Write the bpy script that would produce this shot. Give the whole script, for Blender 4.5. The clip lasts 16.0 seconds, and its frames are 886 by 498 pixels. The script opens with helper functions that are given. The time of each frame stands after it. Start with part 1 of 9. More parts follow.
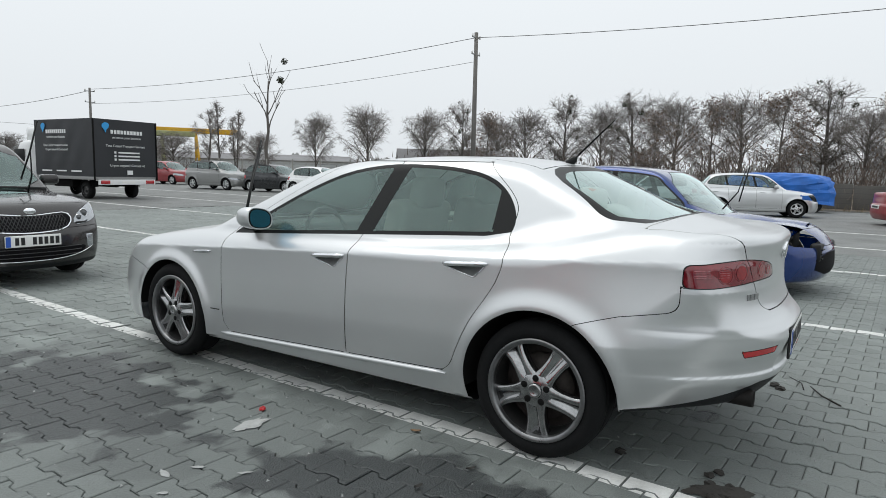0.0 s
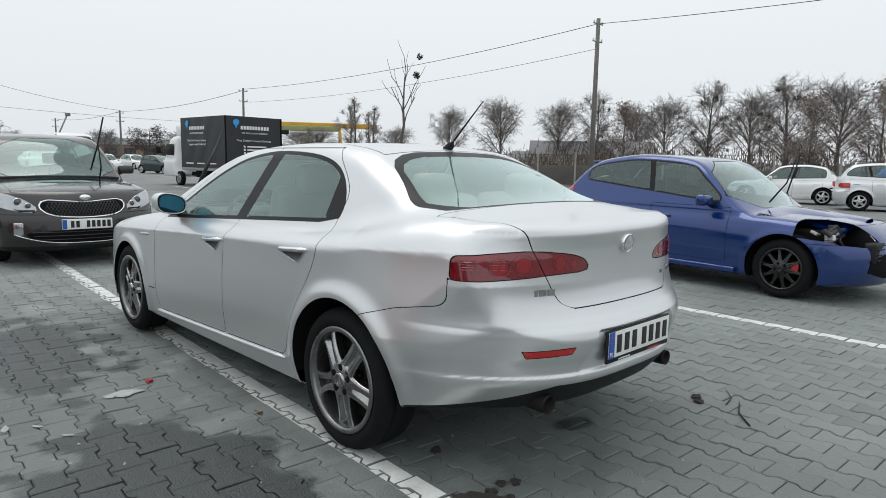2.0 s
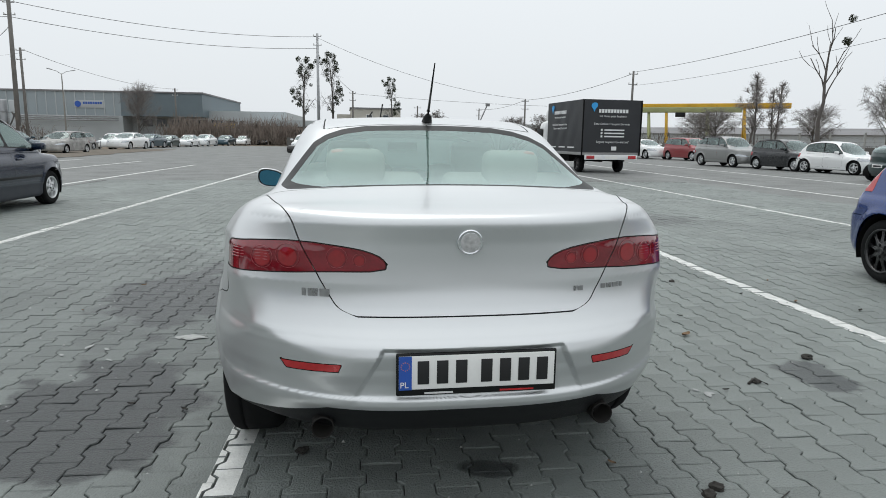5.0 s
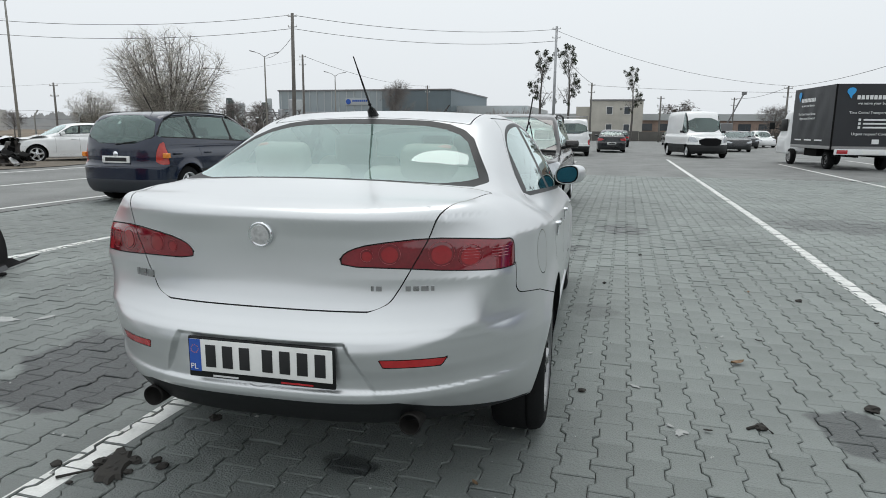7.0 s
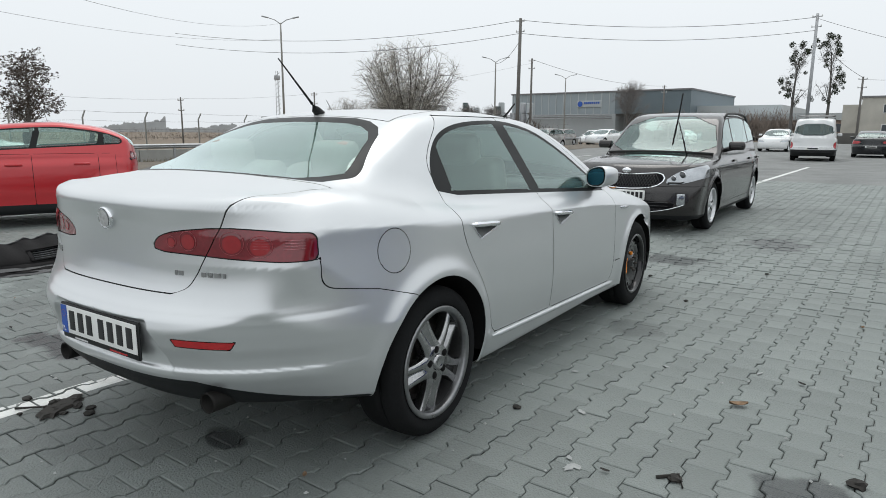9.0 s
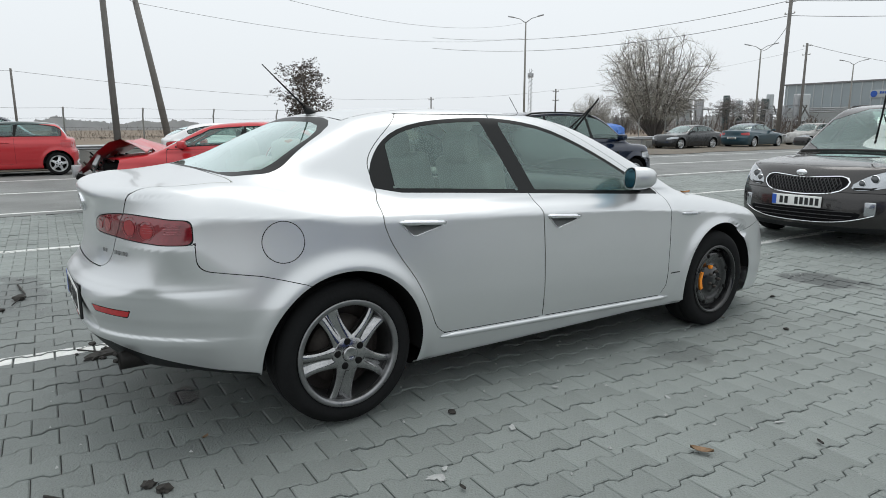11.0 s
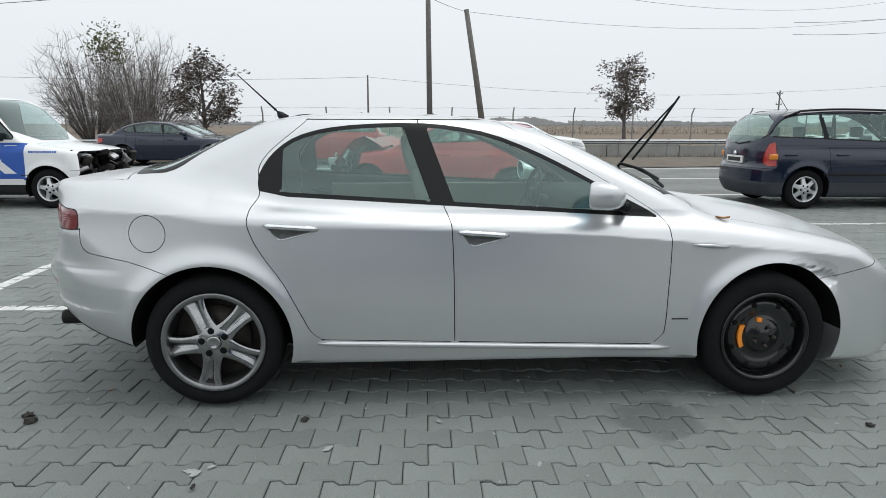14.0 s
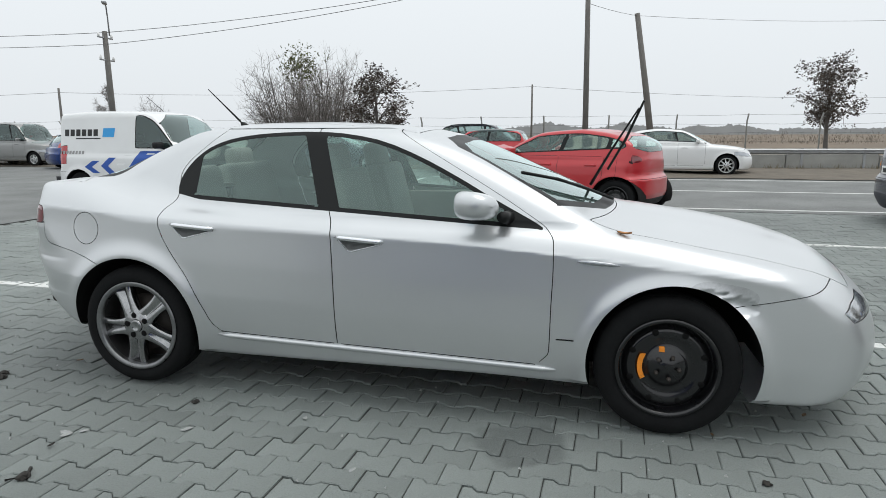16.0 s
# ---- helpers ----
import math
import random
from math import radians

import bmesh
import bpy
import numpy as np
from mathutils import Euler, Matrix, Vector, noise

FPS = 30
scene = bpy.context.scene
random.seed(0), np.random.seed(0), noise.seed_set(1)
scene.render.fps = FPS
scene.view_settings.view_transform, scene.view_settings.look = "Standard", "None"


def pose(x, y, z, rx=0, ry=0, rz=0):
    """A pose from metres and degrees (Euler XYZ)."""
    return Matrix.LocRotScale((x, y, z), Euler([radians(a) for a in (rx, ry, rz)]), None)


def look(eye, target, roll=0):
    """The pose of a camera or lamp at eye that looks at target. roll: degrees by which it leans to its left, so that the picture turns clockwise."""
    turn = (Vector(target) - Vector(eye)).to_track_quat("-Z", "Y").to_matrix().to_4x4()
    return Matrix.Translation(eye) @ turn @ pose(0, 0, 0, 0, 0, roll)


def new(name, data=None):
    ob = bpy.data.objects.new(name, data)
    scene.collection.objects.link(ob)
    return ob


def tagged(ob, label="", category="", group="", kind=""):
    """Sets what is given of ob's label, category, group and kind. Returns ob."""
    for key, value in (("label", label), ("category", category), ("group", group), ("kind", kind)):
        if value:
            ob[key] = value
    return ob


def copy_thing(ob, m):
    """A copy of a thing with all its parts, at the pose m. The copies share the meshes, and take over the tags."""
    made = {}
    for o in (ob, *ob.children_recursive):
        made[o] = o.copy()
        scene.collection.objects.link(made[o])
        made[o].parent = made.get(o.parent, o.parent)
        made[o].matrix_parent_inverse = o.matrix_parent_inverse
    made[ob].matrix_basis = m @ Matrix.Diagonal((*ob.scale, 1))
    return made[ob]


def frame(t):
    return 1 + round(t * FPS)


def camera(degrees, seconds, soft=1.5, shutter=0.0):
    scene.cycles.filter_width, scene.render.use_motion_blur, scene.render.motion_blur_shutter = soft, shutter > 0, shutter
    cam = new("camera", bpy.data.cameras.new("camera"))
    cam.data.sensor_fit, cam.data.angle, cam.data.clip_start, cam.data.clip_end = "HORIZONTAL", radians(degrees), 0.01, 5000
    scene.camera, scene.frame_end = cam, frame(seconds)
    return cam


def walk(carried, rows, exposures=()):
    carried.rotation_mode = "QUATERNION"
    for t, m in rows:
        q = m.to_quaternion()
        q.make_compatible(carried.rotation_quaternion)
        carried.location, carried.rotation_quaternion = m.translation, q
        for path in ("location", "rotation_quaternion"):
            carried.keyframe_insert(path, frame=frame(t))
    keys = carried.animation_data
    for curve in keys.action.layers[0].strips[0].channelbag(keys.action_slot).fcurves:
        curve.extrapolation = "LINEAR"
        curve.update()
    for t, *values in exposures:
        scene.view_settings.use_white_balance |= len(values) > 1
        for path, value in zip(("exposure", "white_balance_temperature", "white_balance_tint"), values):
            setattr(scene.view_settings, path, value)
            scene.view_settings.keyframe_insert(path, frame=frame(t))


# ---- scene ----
cam = camera(69.4, 16.0, 0.9)
PATH = [
    (0, (-3.425, -2.519, 1.285), (-1.765, -1.43, 1.047), 1.3),
    (0.5, (-3.208, -2.801, 1.295), (-1.623, -1.605, 1.055), 1.2),
    (1, (-2.919, -3.062, 1.301), (-1.403, -1.781, 1.054), 1.1),
    (1.5, (-2.7, -3.398, 1.297), (-1.252, -2.041, 1.042), 1.2),
    (2, (-2.431, -3.622, 1.282), (-1.056, -2.195, 1.012), 1.1),
    (2.5, (-2.115, -3.809, 1.303), (-0.853, -2.284, 1.016), 0.9),
    (3, (-1.828, -3.998, 1.308), (-0.74, -2.347, 1.01), 1.0),
    (3.2, (-1.693, -4.037, 1.297), (-0.702, -2.327, 0.992), 0.9),
    (5.3, (-0.147, -4.204, 1.271), (0.052, -2.244, 0.923), 0.7),
    (5.5, (0.002, -4.227, 1.295), (0.132, -2.264, 0.937), 0.6),
    (6, (0.321, -4.193, 1.267), (0.29, -2.224, 0.916), 0.5),
    (6.5, (0.641, -4.096, 1.289), (0.429, -2.141, 0.928), 0.5),
    (7, (1.027, -4.053, 1.288), (0.59, -2.136, 0.921), 0.5),
    (7.5, (1.306, -3.901, 1.273), (0.665, -2.044, 0.9), 0.6),
    (8, (1.622, -3.769, 1.285), (0.834, -1.971, 0.902), 0.5),
    (8.2, (1.777, -3.725, 1.29), (0.937, -1.952, 0.905), 0.6),
    (10.3, (2.923, -2.844, 1.23), (1.451, -1.537, 0.877), -0.8),
    (10.5, (3.009, -2.745, 1.27), (1.493, -1.493, 0.902), -0.8),
    (11, (3.286, -2.494, 1.28), (1.663, -1.386, 0.905), -0.1),
    (11.5, (3.448, -2.202, 1.281), (1.742, -1.233, 0.895), 0.0),
    (12, (3.55, -1.881, 1.294), (1.772, -1.05, 0.907), 0.1),
    (12.5, (3.71, -1.535, 1.309), (1.861, -0.882, 0.917), 0.1),
    (13, (3.737, -1.182, 1.297), (1.84, -0.682, 0.905), 0.1),
    (13.5, (3.758, -0.846, 1.307), (1.829, -0.491, 0.919), 0.2),
    (14, (3.8, -0.488, 1.323), (1.843, -0.34, 0.938), 0.1),
    (14.5, (3.743, -0.123, 1.304), (1.78, -0.135, 0.924), -0.1),
    (15, (3.754, 0.215, 1.3), (1.795, 0.074, 0.924), -0.1),
    (15.5, (3.805, 0.601, 1.319), (1.862, 0.296, 0.953), -0.3),
    (16, (3.725, 0.958, 1.314), (1.803, 0.534, 0.958), -0.3),
]
walk(cam, [(t, look(e, a, r)) for t, e, a, r in PATH], ((0.0, 0.0), (6.5, 0.0), (10.0, 0.07), (16.0, 0.03)))


# ---- world and sun ----
world = bpy.data.worlds.new("overcast_sky")
scene.world = world
world.use_nodes = True
wt = world.node_tree
bgn = wt.nodes["Background"]
sky = wt.nodes.new("ShaderNodeTexSky")
sky.sky_type = "NISHITA"
sky.sun_disc = False
sky.sun_elevation = radians(70)
sky.sun_rotation = radians(-16)
sky.dust_density = 4.0
grey = wt.nodes.new("ShaderNodeMix")
grey.data_type = "RGBA"
grey.inputs[0].default_value = 0.965
wt.links.new(sky.outputs[0], grey.inputs[6])
geo = wt.nodes.new("ShaderNodeTexCoord")
sep = wt.nodes.new("ShaderNodeSeparateXYZ")
wt.links.new(geo.outputs["Generated"], sep.inputs[0])
clouds = wt.nodes.new("ShaderNodeValToRGB")
clouds.color_ramp.elements[0].position, clouds.color_ramp.elements[0].color = 0.0, (7.72, 8.14, 8.48, 1)
clouds.color_ramp.elements[1].position, clouds.color_ramp.elements[1].color = 0.9, (11.35, 11.9, 12.2, 1)
wt.links.new(sep.outputs[2], clouds.inputs[0])
wt.links.new(clouds.outputs[0], grey.inputs[7])
wt.links.new(grey.outputs[2], bgn.inputs[0])
bgn.inputs[1].default_value = 0.1

sun = new("sun", bpy.data.lights.new("sun", "SUN"))
sun.data.energy, sun.data.angle, sun.data.color = 0.9, radians(38), (1.0, 0.98, 0.95)
sun.matrix_world = look((-2, 7, 20), (0, 0, 0))


# ---- materials ----
def mat(name, rgb, rough=0.6, metal=0.0, coat=0.0, vary=0.12, scale=6.0, bump=0.0, bump_scale=60.0, spec=0.5, fine=90.0, rand=0.0, emit=None, rvar=0.06):
    """A surface with broad stains and a fine grain; rand: brightness that differs from piece to piece."""
    m = bpy.data.materials.new(name)
    m.use_nodes = True
    nt = m.node_tree
    b = nt.nodes["Principled BSDF"]
    b.inputs["Roughness"].default_value, b.inputs["Metallic"].default_value = rough, metal
    b.inputs["Specular IOR Level"].default_value = spec
    if coat:
        b.inputs["Coat Weight"].default_value, b.inputs["Coat Roughness"].default_value = coat, 0.06
    tc = nt.nodes.new("ShaderNodeTexCoord")
    n1 = nt.nodes.new("ShaderNodeTexNoise")
    n1.inputs["Scale"].default_value, n1.inputs["Detail"].default_value = scale, 6
    n2 = nt.nodes.new("ShaderNodeTexNoise")
    n2.inputs["Scale"].default_value, n2.inputs["Detail"].default_value = fine, 3
    for n in (n1, n2):
        nt.links.new(tc.outputs["Object"], n.inputs["Vector"])
    add = nt.nodes.new("ShaderNodeMath")
    add.operation = "ADD"
    nt.links.new(n1.outputs[0], add.inputs[0])
    half = nt.nodes.new("ShaderNodeMath")
    half.operation = "MULTIPLY"
    half.inputs[1].default_value = 0.5
    nt.links.new(n2.outputs[0], half.inputs[0])
    nt.links.new(half.outputs[0], add.inputs[1])
    last = add.outputs[0]
    if rand:
        oi = nt.nodes.new("ShaderNodeObjectInfo")
        ge = nt.nodes.new("ShaderNodeNewGeometry")
        a2 = nt.nodes.new("ShaderNodeMath")
        a2.operation = "ADD"
        nt.links.new(oi.outputs["Random"], a2.inputs[0])
        nt.links.new(ge.outputs["Random Per Island"], a2.inputs[1])
        a3 = nt.nodes.new("ShaderNodeMath")
        a3.operation = "MULTIPLY_ADD"
        a3.inputs[1].default_value = rand
        nt.links.new(a2.outputs[0], a3.inputs[0])
        nt.links.new(last, a3.inputs[2])
        last = a3.outputs[0]
    mr = nt.nodes.new("ShaderNodeMapRange")
    mr.inputs[1].default_value, mr.inputs[2].default_value = 0.4, 1.1 + rand
    mr.inputs[3].default_value, mr.inputs[4].default_value = 1 - vary, 1 + vary
    nt.links.new(last, mr.inputs[0])
    col = nt.nodes.new("ShaderNodeVectorMath")
    col.operation = "SCALE"
    col.inputs[0].default_value = rgb
    nt.links.new(mr.outputs[0], col.inputs["Scale"])
    nt.links.new(col.outputs[0], b.inputs["Base Color"])
    rr = nt.nodes.new("ShaderNodeMapRange")
    rr.inputs[1].default_value, rr.inputs[2].default_value = 0.3, 0.8
    rr.inputs[3].default_value, rr.inputs[4].default_value = max(0.02, rough - rvar), min(1, rough + rvar)
    nt.links.new(n1.outputs[0], rr.inputs[0])
    nt.links.new(rr.outputs[0], b.inputs["Roughness"])
    if bump:
        bp = nt.nodes.new("ShaderNodeBump")
        bp.inputs["Strength"].default_value, bp.inputs["Distance"].default_value = bump, 0.01
        n3 = nt.nodes.new("ShaderNodeTexNoise")
        n3.inputs["Scale"].default_value, n3.inputs["Detail"].default_value = bump_scale, 5
        nt.links.new(tc.outputs["Object"], n3.inputs["Vector"])
        nt.links.new(n3.outputs[0], bp.inputs["Height"])
        nt.links.new(bp.outputs[0], b.inputs["Normal"])
    if emit:
        b.inputs["Emission Color"].default_value = (*rgb, 1)
        b.inputs["Emission Strength"].default_value = emit
    return m


def glass(name, tint, gloss=1.0, rough=0.0, haze=0.0):
    """A car pane: tinted see-through sheet with a mirror gloss that grows at grazing angles. haze paints a pale green
    veil of reflected sky, and the dew of the rear pane.
    """
    m = bpy.data.materials.new(name)
    m.use_nodes = True
    nt = m.node_tree
    nt.nodes.remove(nt.nodes["Principled BSDF"])
    out = nt.nodes["Material Output"]
    tr = nt.nodes.new("ShaderNodeBsdfTransparent")
    tr.inputs[0].default_value = (*tint, 1)
    gl = nt.nodes.new("ShaderNodeBsdfGlossy")
    gl.inputs["Roughness"].default_value = rough
    gl.inputs[0].default_value = (0.86, 0.97, 0.96, 1)
    fr = nt.nodes.new("ShaderNodeFresnel")
    fr.inputs[0].default_value = 1.5
    k = nt.nodes.new("ShaderNodeMath")
    k.operation = "MULTIPLY"
    k.inputs[1].default_value = gloss
    k.use_clamp = True
    nt.links.new(fr.outputs[0], k.inputs[0])
    mx = nt.nodes.new("ShaderNodeMixShader")
    last = tr.outputs[0]
    # diffuse pale green stands in for sky mirrored in the pane
    if haze:
        df = nt.nodes.new("ShaderNodeBsdfDiffuse")
        df.inputs[0].default_value = (0.50, 0.76, 0.69, 1)
        nz = nt.nodes.new("ShaderNodeTexNoise")
        nz.inputs["Scale"].default_value = 5
        mr = nt.nodes.new("ShaderNodeMapRange")
        mr.inputs[3].default_value, mr.inputs[4].default_value = haze * 0.5, haze * 1.5
        nt.links.new(nz.outputs[0], mr.inputs[0])
        hz = nt.nodes.new("ShaderNodeMixShader")
        nt.links.new(mr.outputs[0], hz.inputs[0])
        nt.links.new(last, hz.inputs[1])
        nt.links.new(df.outputs[0], hz.inputs[2])
        last = hz.outputs[0]
    nt.links.new(k.outputs[0], mx.inputs[0])
    nt.links.new(last, mx.inputs[1])
    nt.links.new(gl.outputs[0], mx.inputs[2])
    nt.links.new(mx.outputs[0], out.inputs[0])
    return m


def paint(name, rgb, metal=0.35, rough=0.34, vary=0.04, coat=0.7):
    return mat(name, rgb, rough, metal, coat=coat, vary=vary, scale=3, fine=900, rvar=0.015)


SILVER = paint("silver_paint", (0.655, 0.670, 0.678), 0.76, 0.335, vary=0.025, coat=0.4)
DENT = mat("scuffed_silver_paint", (0.55, 0.56, 0.57), 0.36, 0.75, vary=0.22, scale=12, bump=0.15, bump_scale=20)
BLACK = mat("black_plastic", (0.010, 0.011, 0.012), 0.55, spec=0.3, vary=0.2, bump=0.1, bump_scale=300)
TRIM = mat("black_window_trim", (0.007, 0.008, 0.008), 0.45, vary=0.15, spec=0.25)
GAP = mat("dark_panel_gap", (0.006, 0.006, 0.007), 0.8, vary=0.1)
UNDER = mat("dark_underbody", (0.007, 0.007, 0.007), 0.9, spec=0.15, vary=0.3)
RUBBER = mat("tyre_rubber", (0.010, 0.0105, 0.011), 0.88, spec=0.16, vary=0.35, scale=9, bump=0.15, bump_scale=160)
CHROME = mat("chrome", (0.82, 0.83, 0.85), 0.13, 1.0, vary=0.04)
ALLOY = mat("grey_alloy", (0.36, 0.362, 0.365), 0.17, 0.97, vary=0.30, scale=14)
ALLOY_RIM = mat("dull_alloy_rim", (0.24, 0.243, 0.247), 0.32, 0.9, vary=0.25, scale=16)
ALLOY_BRIGHT = mat("bright_alloy", (0.62, 0.63, 0.64), 0.36, 0.8, vary=0.1, scale=12)
STEEL = mat("black_steel_wheel", (0.006, 0.006, 0.007), 0.28, 0.0, coat=0.6, spec=0.35, vary=0.2)
DARK_CAST = mat("dark_wheel_barrel", (0.05, 0.05, 0.05), 0.5, 0.6, vary=0.35, scale=10)
DISC = mat("rusty_brake_disc", (0.06, 0.052, 0.047), 0.6, 0.6, vary=0.35, scale=20)
ORANGE = mat("orange_sticker", (0.9, 0.28, 0.02), 0.55, vary=0.15, scale=20)
LAMP_RED = mat("red_lamp_lens", (0.17, 0.006, 0.013), 0.05, coat=1.0, vary=0.45, scale=11)
LAMP_CORE = mat("bright_red_lamp_core", (0.42, 0.012, 0.018), 0.12, coat=0.9, vary=0.3)
LAMP_RING = mat("pale_lamp_ring", (0.40, 0.08, 0.09), 0.25, vary=0.1)
LAMP_CLEAR = mat("pale_pink_lamp_facet", (0.34, 0.085, 0.10), 0.2, coat=0.6, vary=0.3, scale=40)
REFLECTOR = mat("red_reflector", (0.45, 0.016, 0.02), 0.25, coat=0.5, vary=0.2, scale=30)
CLEAR_LAMP = mat("clear_headlamp", (0.40, 0.42, 0.44), 0.14, 0.75, coat=1.0, vary=0.25, scale=9)
LAMP_GLOW = mat("soft_red_lamp_bowl", (0.27, 0.009, 0.014), 0.10, coat=0.9, vary=0.3)
MESH_BAR = mat("dark_grille_bar", (0.035, 0.035, 0.037), 0.4, vary=0.2)
AMBER = mat("amber_lens", (0.75, 0.25, 0.03), 0.2, coat=0.5)
CREAM = mat("cream_leather", (0.38, 0.375, 0.34), 0.55, vary=0.12, scale=8, bump=0.12, bump_scale=200)
CREAM_DARK = mat("beige_door_lining", (0.36, 0.35, 0.31), 0.65, vary=0.12, scale=8)
DASH = mat("dark_dashboard", (0.05, 0.055, 0.055), 0.6, vary=0.2)
SEAT_DARK = mat("dark_seat_cloth", (0.035, 0.036, 0.04), 0.85, vary=0.2)
# haze here is painted sky reflection; the rear pane has dew as well
GLASS = glass("tinted_car_glass", (0.78, 0.93, 0.88), 1.7, haze=0.10)
GLASS_REAR = glass("dewy_rear_glass", (0.78, 0.91, 0.87), 1.8, haze=0.18)
GLASS_DARK = glass("dark_car_glass", (0.58, 0.68, 0.67), 2.0, haze=0.04)
MIRROR = mat("blue_mirror_glass", (0.08, 0.27, 0.40), 0.03, 1.0, vary=0.02)
WHITE_PLATE = mat("white_plate", (0.78, 0.78, 0.76), 0.45, vary=0.05)
BLUE_PLATE = mat("blue_plate_band", (0.02, 0.09, 0.42), 0.45)
INK = mat("black_print", (0.012, 0.012, 0.013), 0.5)
WHITE = paint("white_paint", (0.76, 0.77, 0.77), 0.0, 0.3)


# ---- mesh helpers ----
def mesh_of(name, verts, faces, material, smooth=True):
    me = bpy.data.meshes.new(name)
    me.from_pydata([tuple(v) for v in verts], [], [tuple(int(i) for i in f) for f in faces])
    if material:
        me.materials.append(material)
    if smooth:
        me.polygons.foreach_set("use_smooth", [True] * len(me.polygons))
    me.update()
    return me


def part(name, bm, material, parent, label=""):
    """Links a bmesh, or a pair of lists (points, faces), as one mesh under a thing or a part."""
    if isinstance(bm, tuple):
        me = mesh_of(name, bm[0], bm[1], material, bm[2] if len(bm) > 2 else False)
    elif isinstance(bm, bpy.types.Mesh):
        me = bm
    else:
        me = bpy.data.meshes.new(name)
        bm.to_mesh(me)
        bm.free()
        if material:
            me.materials.append(material)
    ob = new(name, me)
    ob.parent = parent
    if label:
        ob["label"] = label
    return ob


def thing(name, m=None, label="", category="", group="", kind=""):
    ob = new(name)
    ob.empty_display_size = 0.2
    if m is not None:
        ob.matrix_basis = m
    return tagged(ob, label, category, group, kind)


def box_bm(x0, y0, z0, x1, y1, z1, bevel=0.0, m=None, seg=2):
    bm = bmesh.new()
    bmesh.ops.create_cube(bm, size=1, matrix=Matrix.Translation(((x0 + x1) / 2, (y0 + y1) / 2, (z0 + z1) / 2)) @ Matrix.Diagonal((x1 - x0, y1 - y0, z1 - z0, 1)))
    if bevel:
        bmesh.ops.bevel(bm, geom=list(bm.edges), offset=bevel, segments=seg, affect="EDGES", profile=0.6)
        for f in bm.faces:
            f.smooth = True
    if m is not None:
        bm.transform(m)
    return bm


def lathe(profile, n=40, axis="x", m=None, arc=(0, 360)):
    """Points and faces of a profile [(radius, along)] turned about an axis."""
    full = arc[1] - arc[0] >= 360
    k = n if full else n + 1
    vs, fs = [], []
    for i in range(k):
        a = radians(arc[0] + (arc[1] - arc[0]) * i / n)
        for r, h in profile:
            p = (h, r * math.cos(a), r * math.sin(a)) if axis == "x" else (r * math.cos(a), r * math.sin(a), h) if axis == "z" else (r * math.cos(a), h, r * math.sin(a))
            vs.append(p if m is None else tuple(m @ Vector(p)))
    c = len(profile)
    for i in range(n):
        j = (i + 1) % k
        for q in range(c - 1):
            fs.append((i * c + q, i * c + q + 1, j * c + q + 1, j * c + q))
    return vs, fs, True


def tube(points, radii, n=6, cap=True):
    """Points and faces of a tapered tube along a line of points."""
    vs, fs = [], []
    pts = [Vector(p) for p in points]
    for i, p in enumerate(pts):
        d = (pts[min(i + 1, len(pts) - 1)] - pts[max(i - 1, 0)]).normalized()
        a = d.orthogonal().normalized()
        b = d.cross(a)
        r = radii[i] if isinstance(radii, (list, tuple)) else radii
        for k in range(n):
            t = 2 * math.pi * k / n
            vs.append(p + (a * math.cos(t) + b * math.sin(t)) * r)
    for i in range(len(pts) - 1):
        for k in range(n):
            j = (k + 1) % n
            fs.append((i * n + k, i * n + j, (i + 1) * n + j, (i + 1) * n + k))
    if cap:
        fs.append(tuple(range(n))[::-1])
        fs.append(tuple(range((len(pts) - 1) * n, len(pts) * n)))
    return vs, fs, True


def join(*pieces):
    vs, fs = [], []
    for p in pieces:
        o = len(vs)
        vs += list(p[0])
        fs += [tuple(i + o for i in f) for f in p[1]]
    return vs, fs, True


def prism(outline, depth, m=None):
    """A flat outline in the xz plane with a depth along y."""
    n = len(outline)
    vs = [Vector((x, 0, z)) for x, z in outline] + [Vector((x, depth, z)) for x, z in outline]
    if m is not None:
        vs = [m @ v for v in vs]
    fs = [tuple(range(n)), tuple(range(n, 2 * n))[::-1]] + [(i, (i + 1) % n, n + (i + 1) % n, n + i) for i in range(n)]
    return vs, fs, False


def word(name, text, size, material, parent, m, depth=0.002):
    """Flat lettering as a mesh; the letters lie in xy of m."""
    cu = bpy.data.curves.new(name, "FONT")
    cu.body, cu.size, cu.extrude, cu.align_x = text, size, depth, "LEFT"
    tmp = bpy.data.objects.new(name, cu)
    scene.collection.objects.link(tmp)
    me = bpy.data.meshes.new_from_object(tmp.evaluated_get(bpy.context.evaluated_depsgraph_get()))
    bpy.data.objects.remove(tmp)
    me.materials.clear()
    me.materials.append(material)
    ob = new(name, me)
    ob.parent = parent
    ob.matrix_basis = m
    return ob


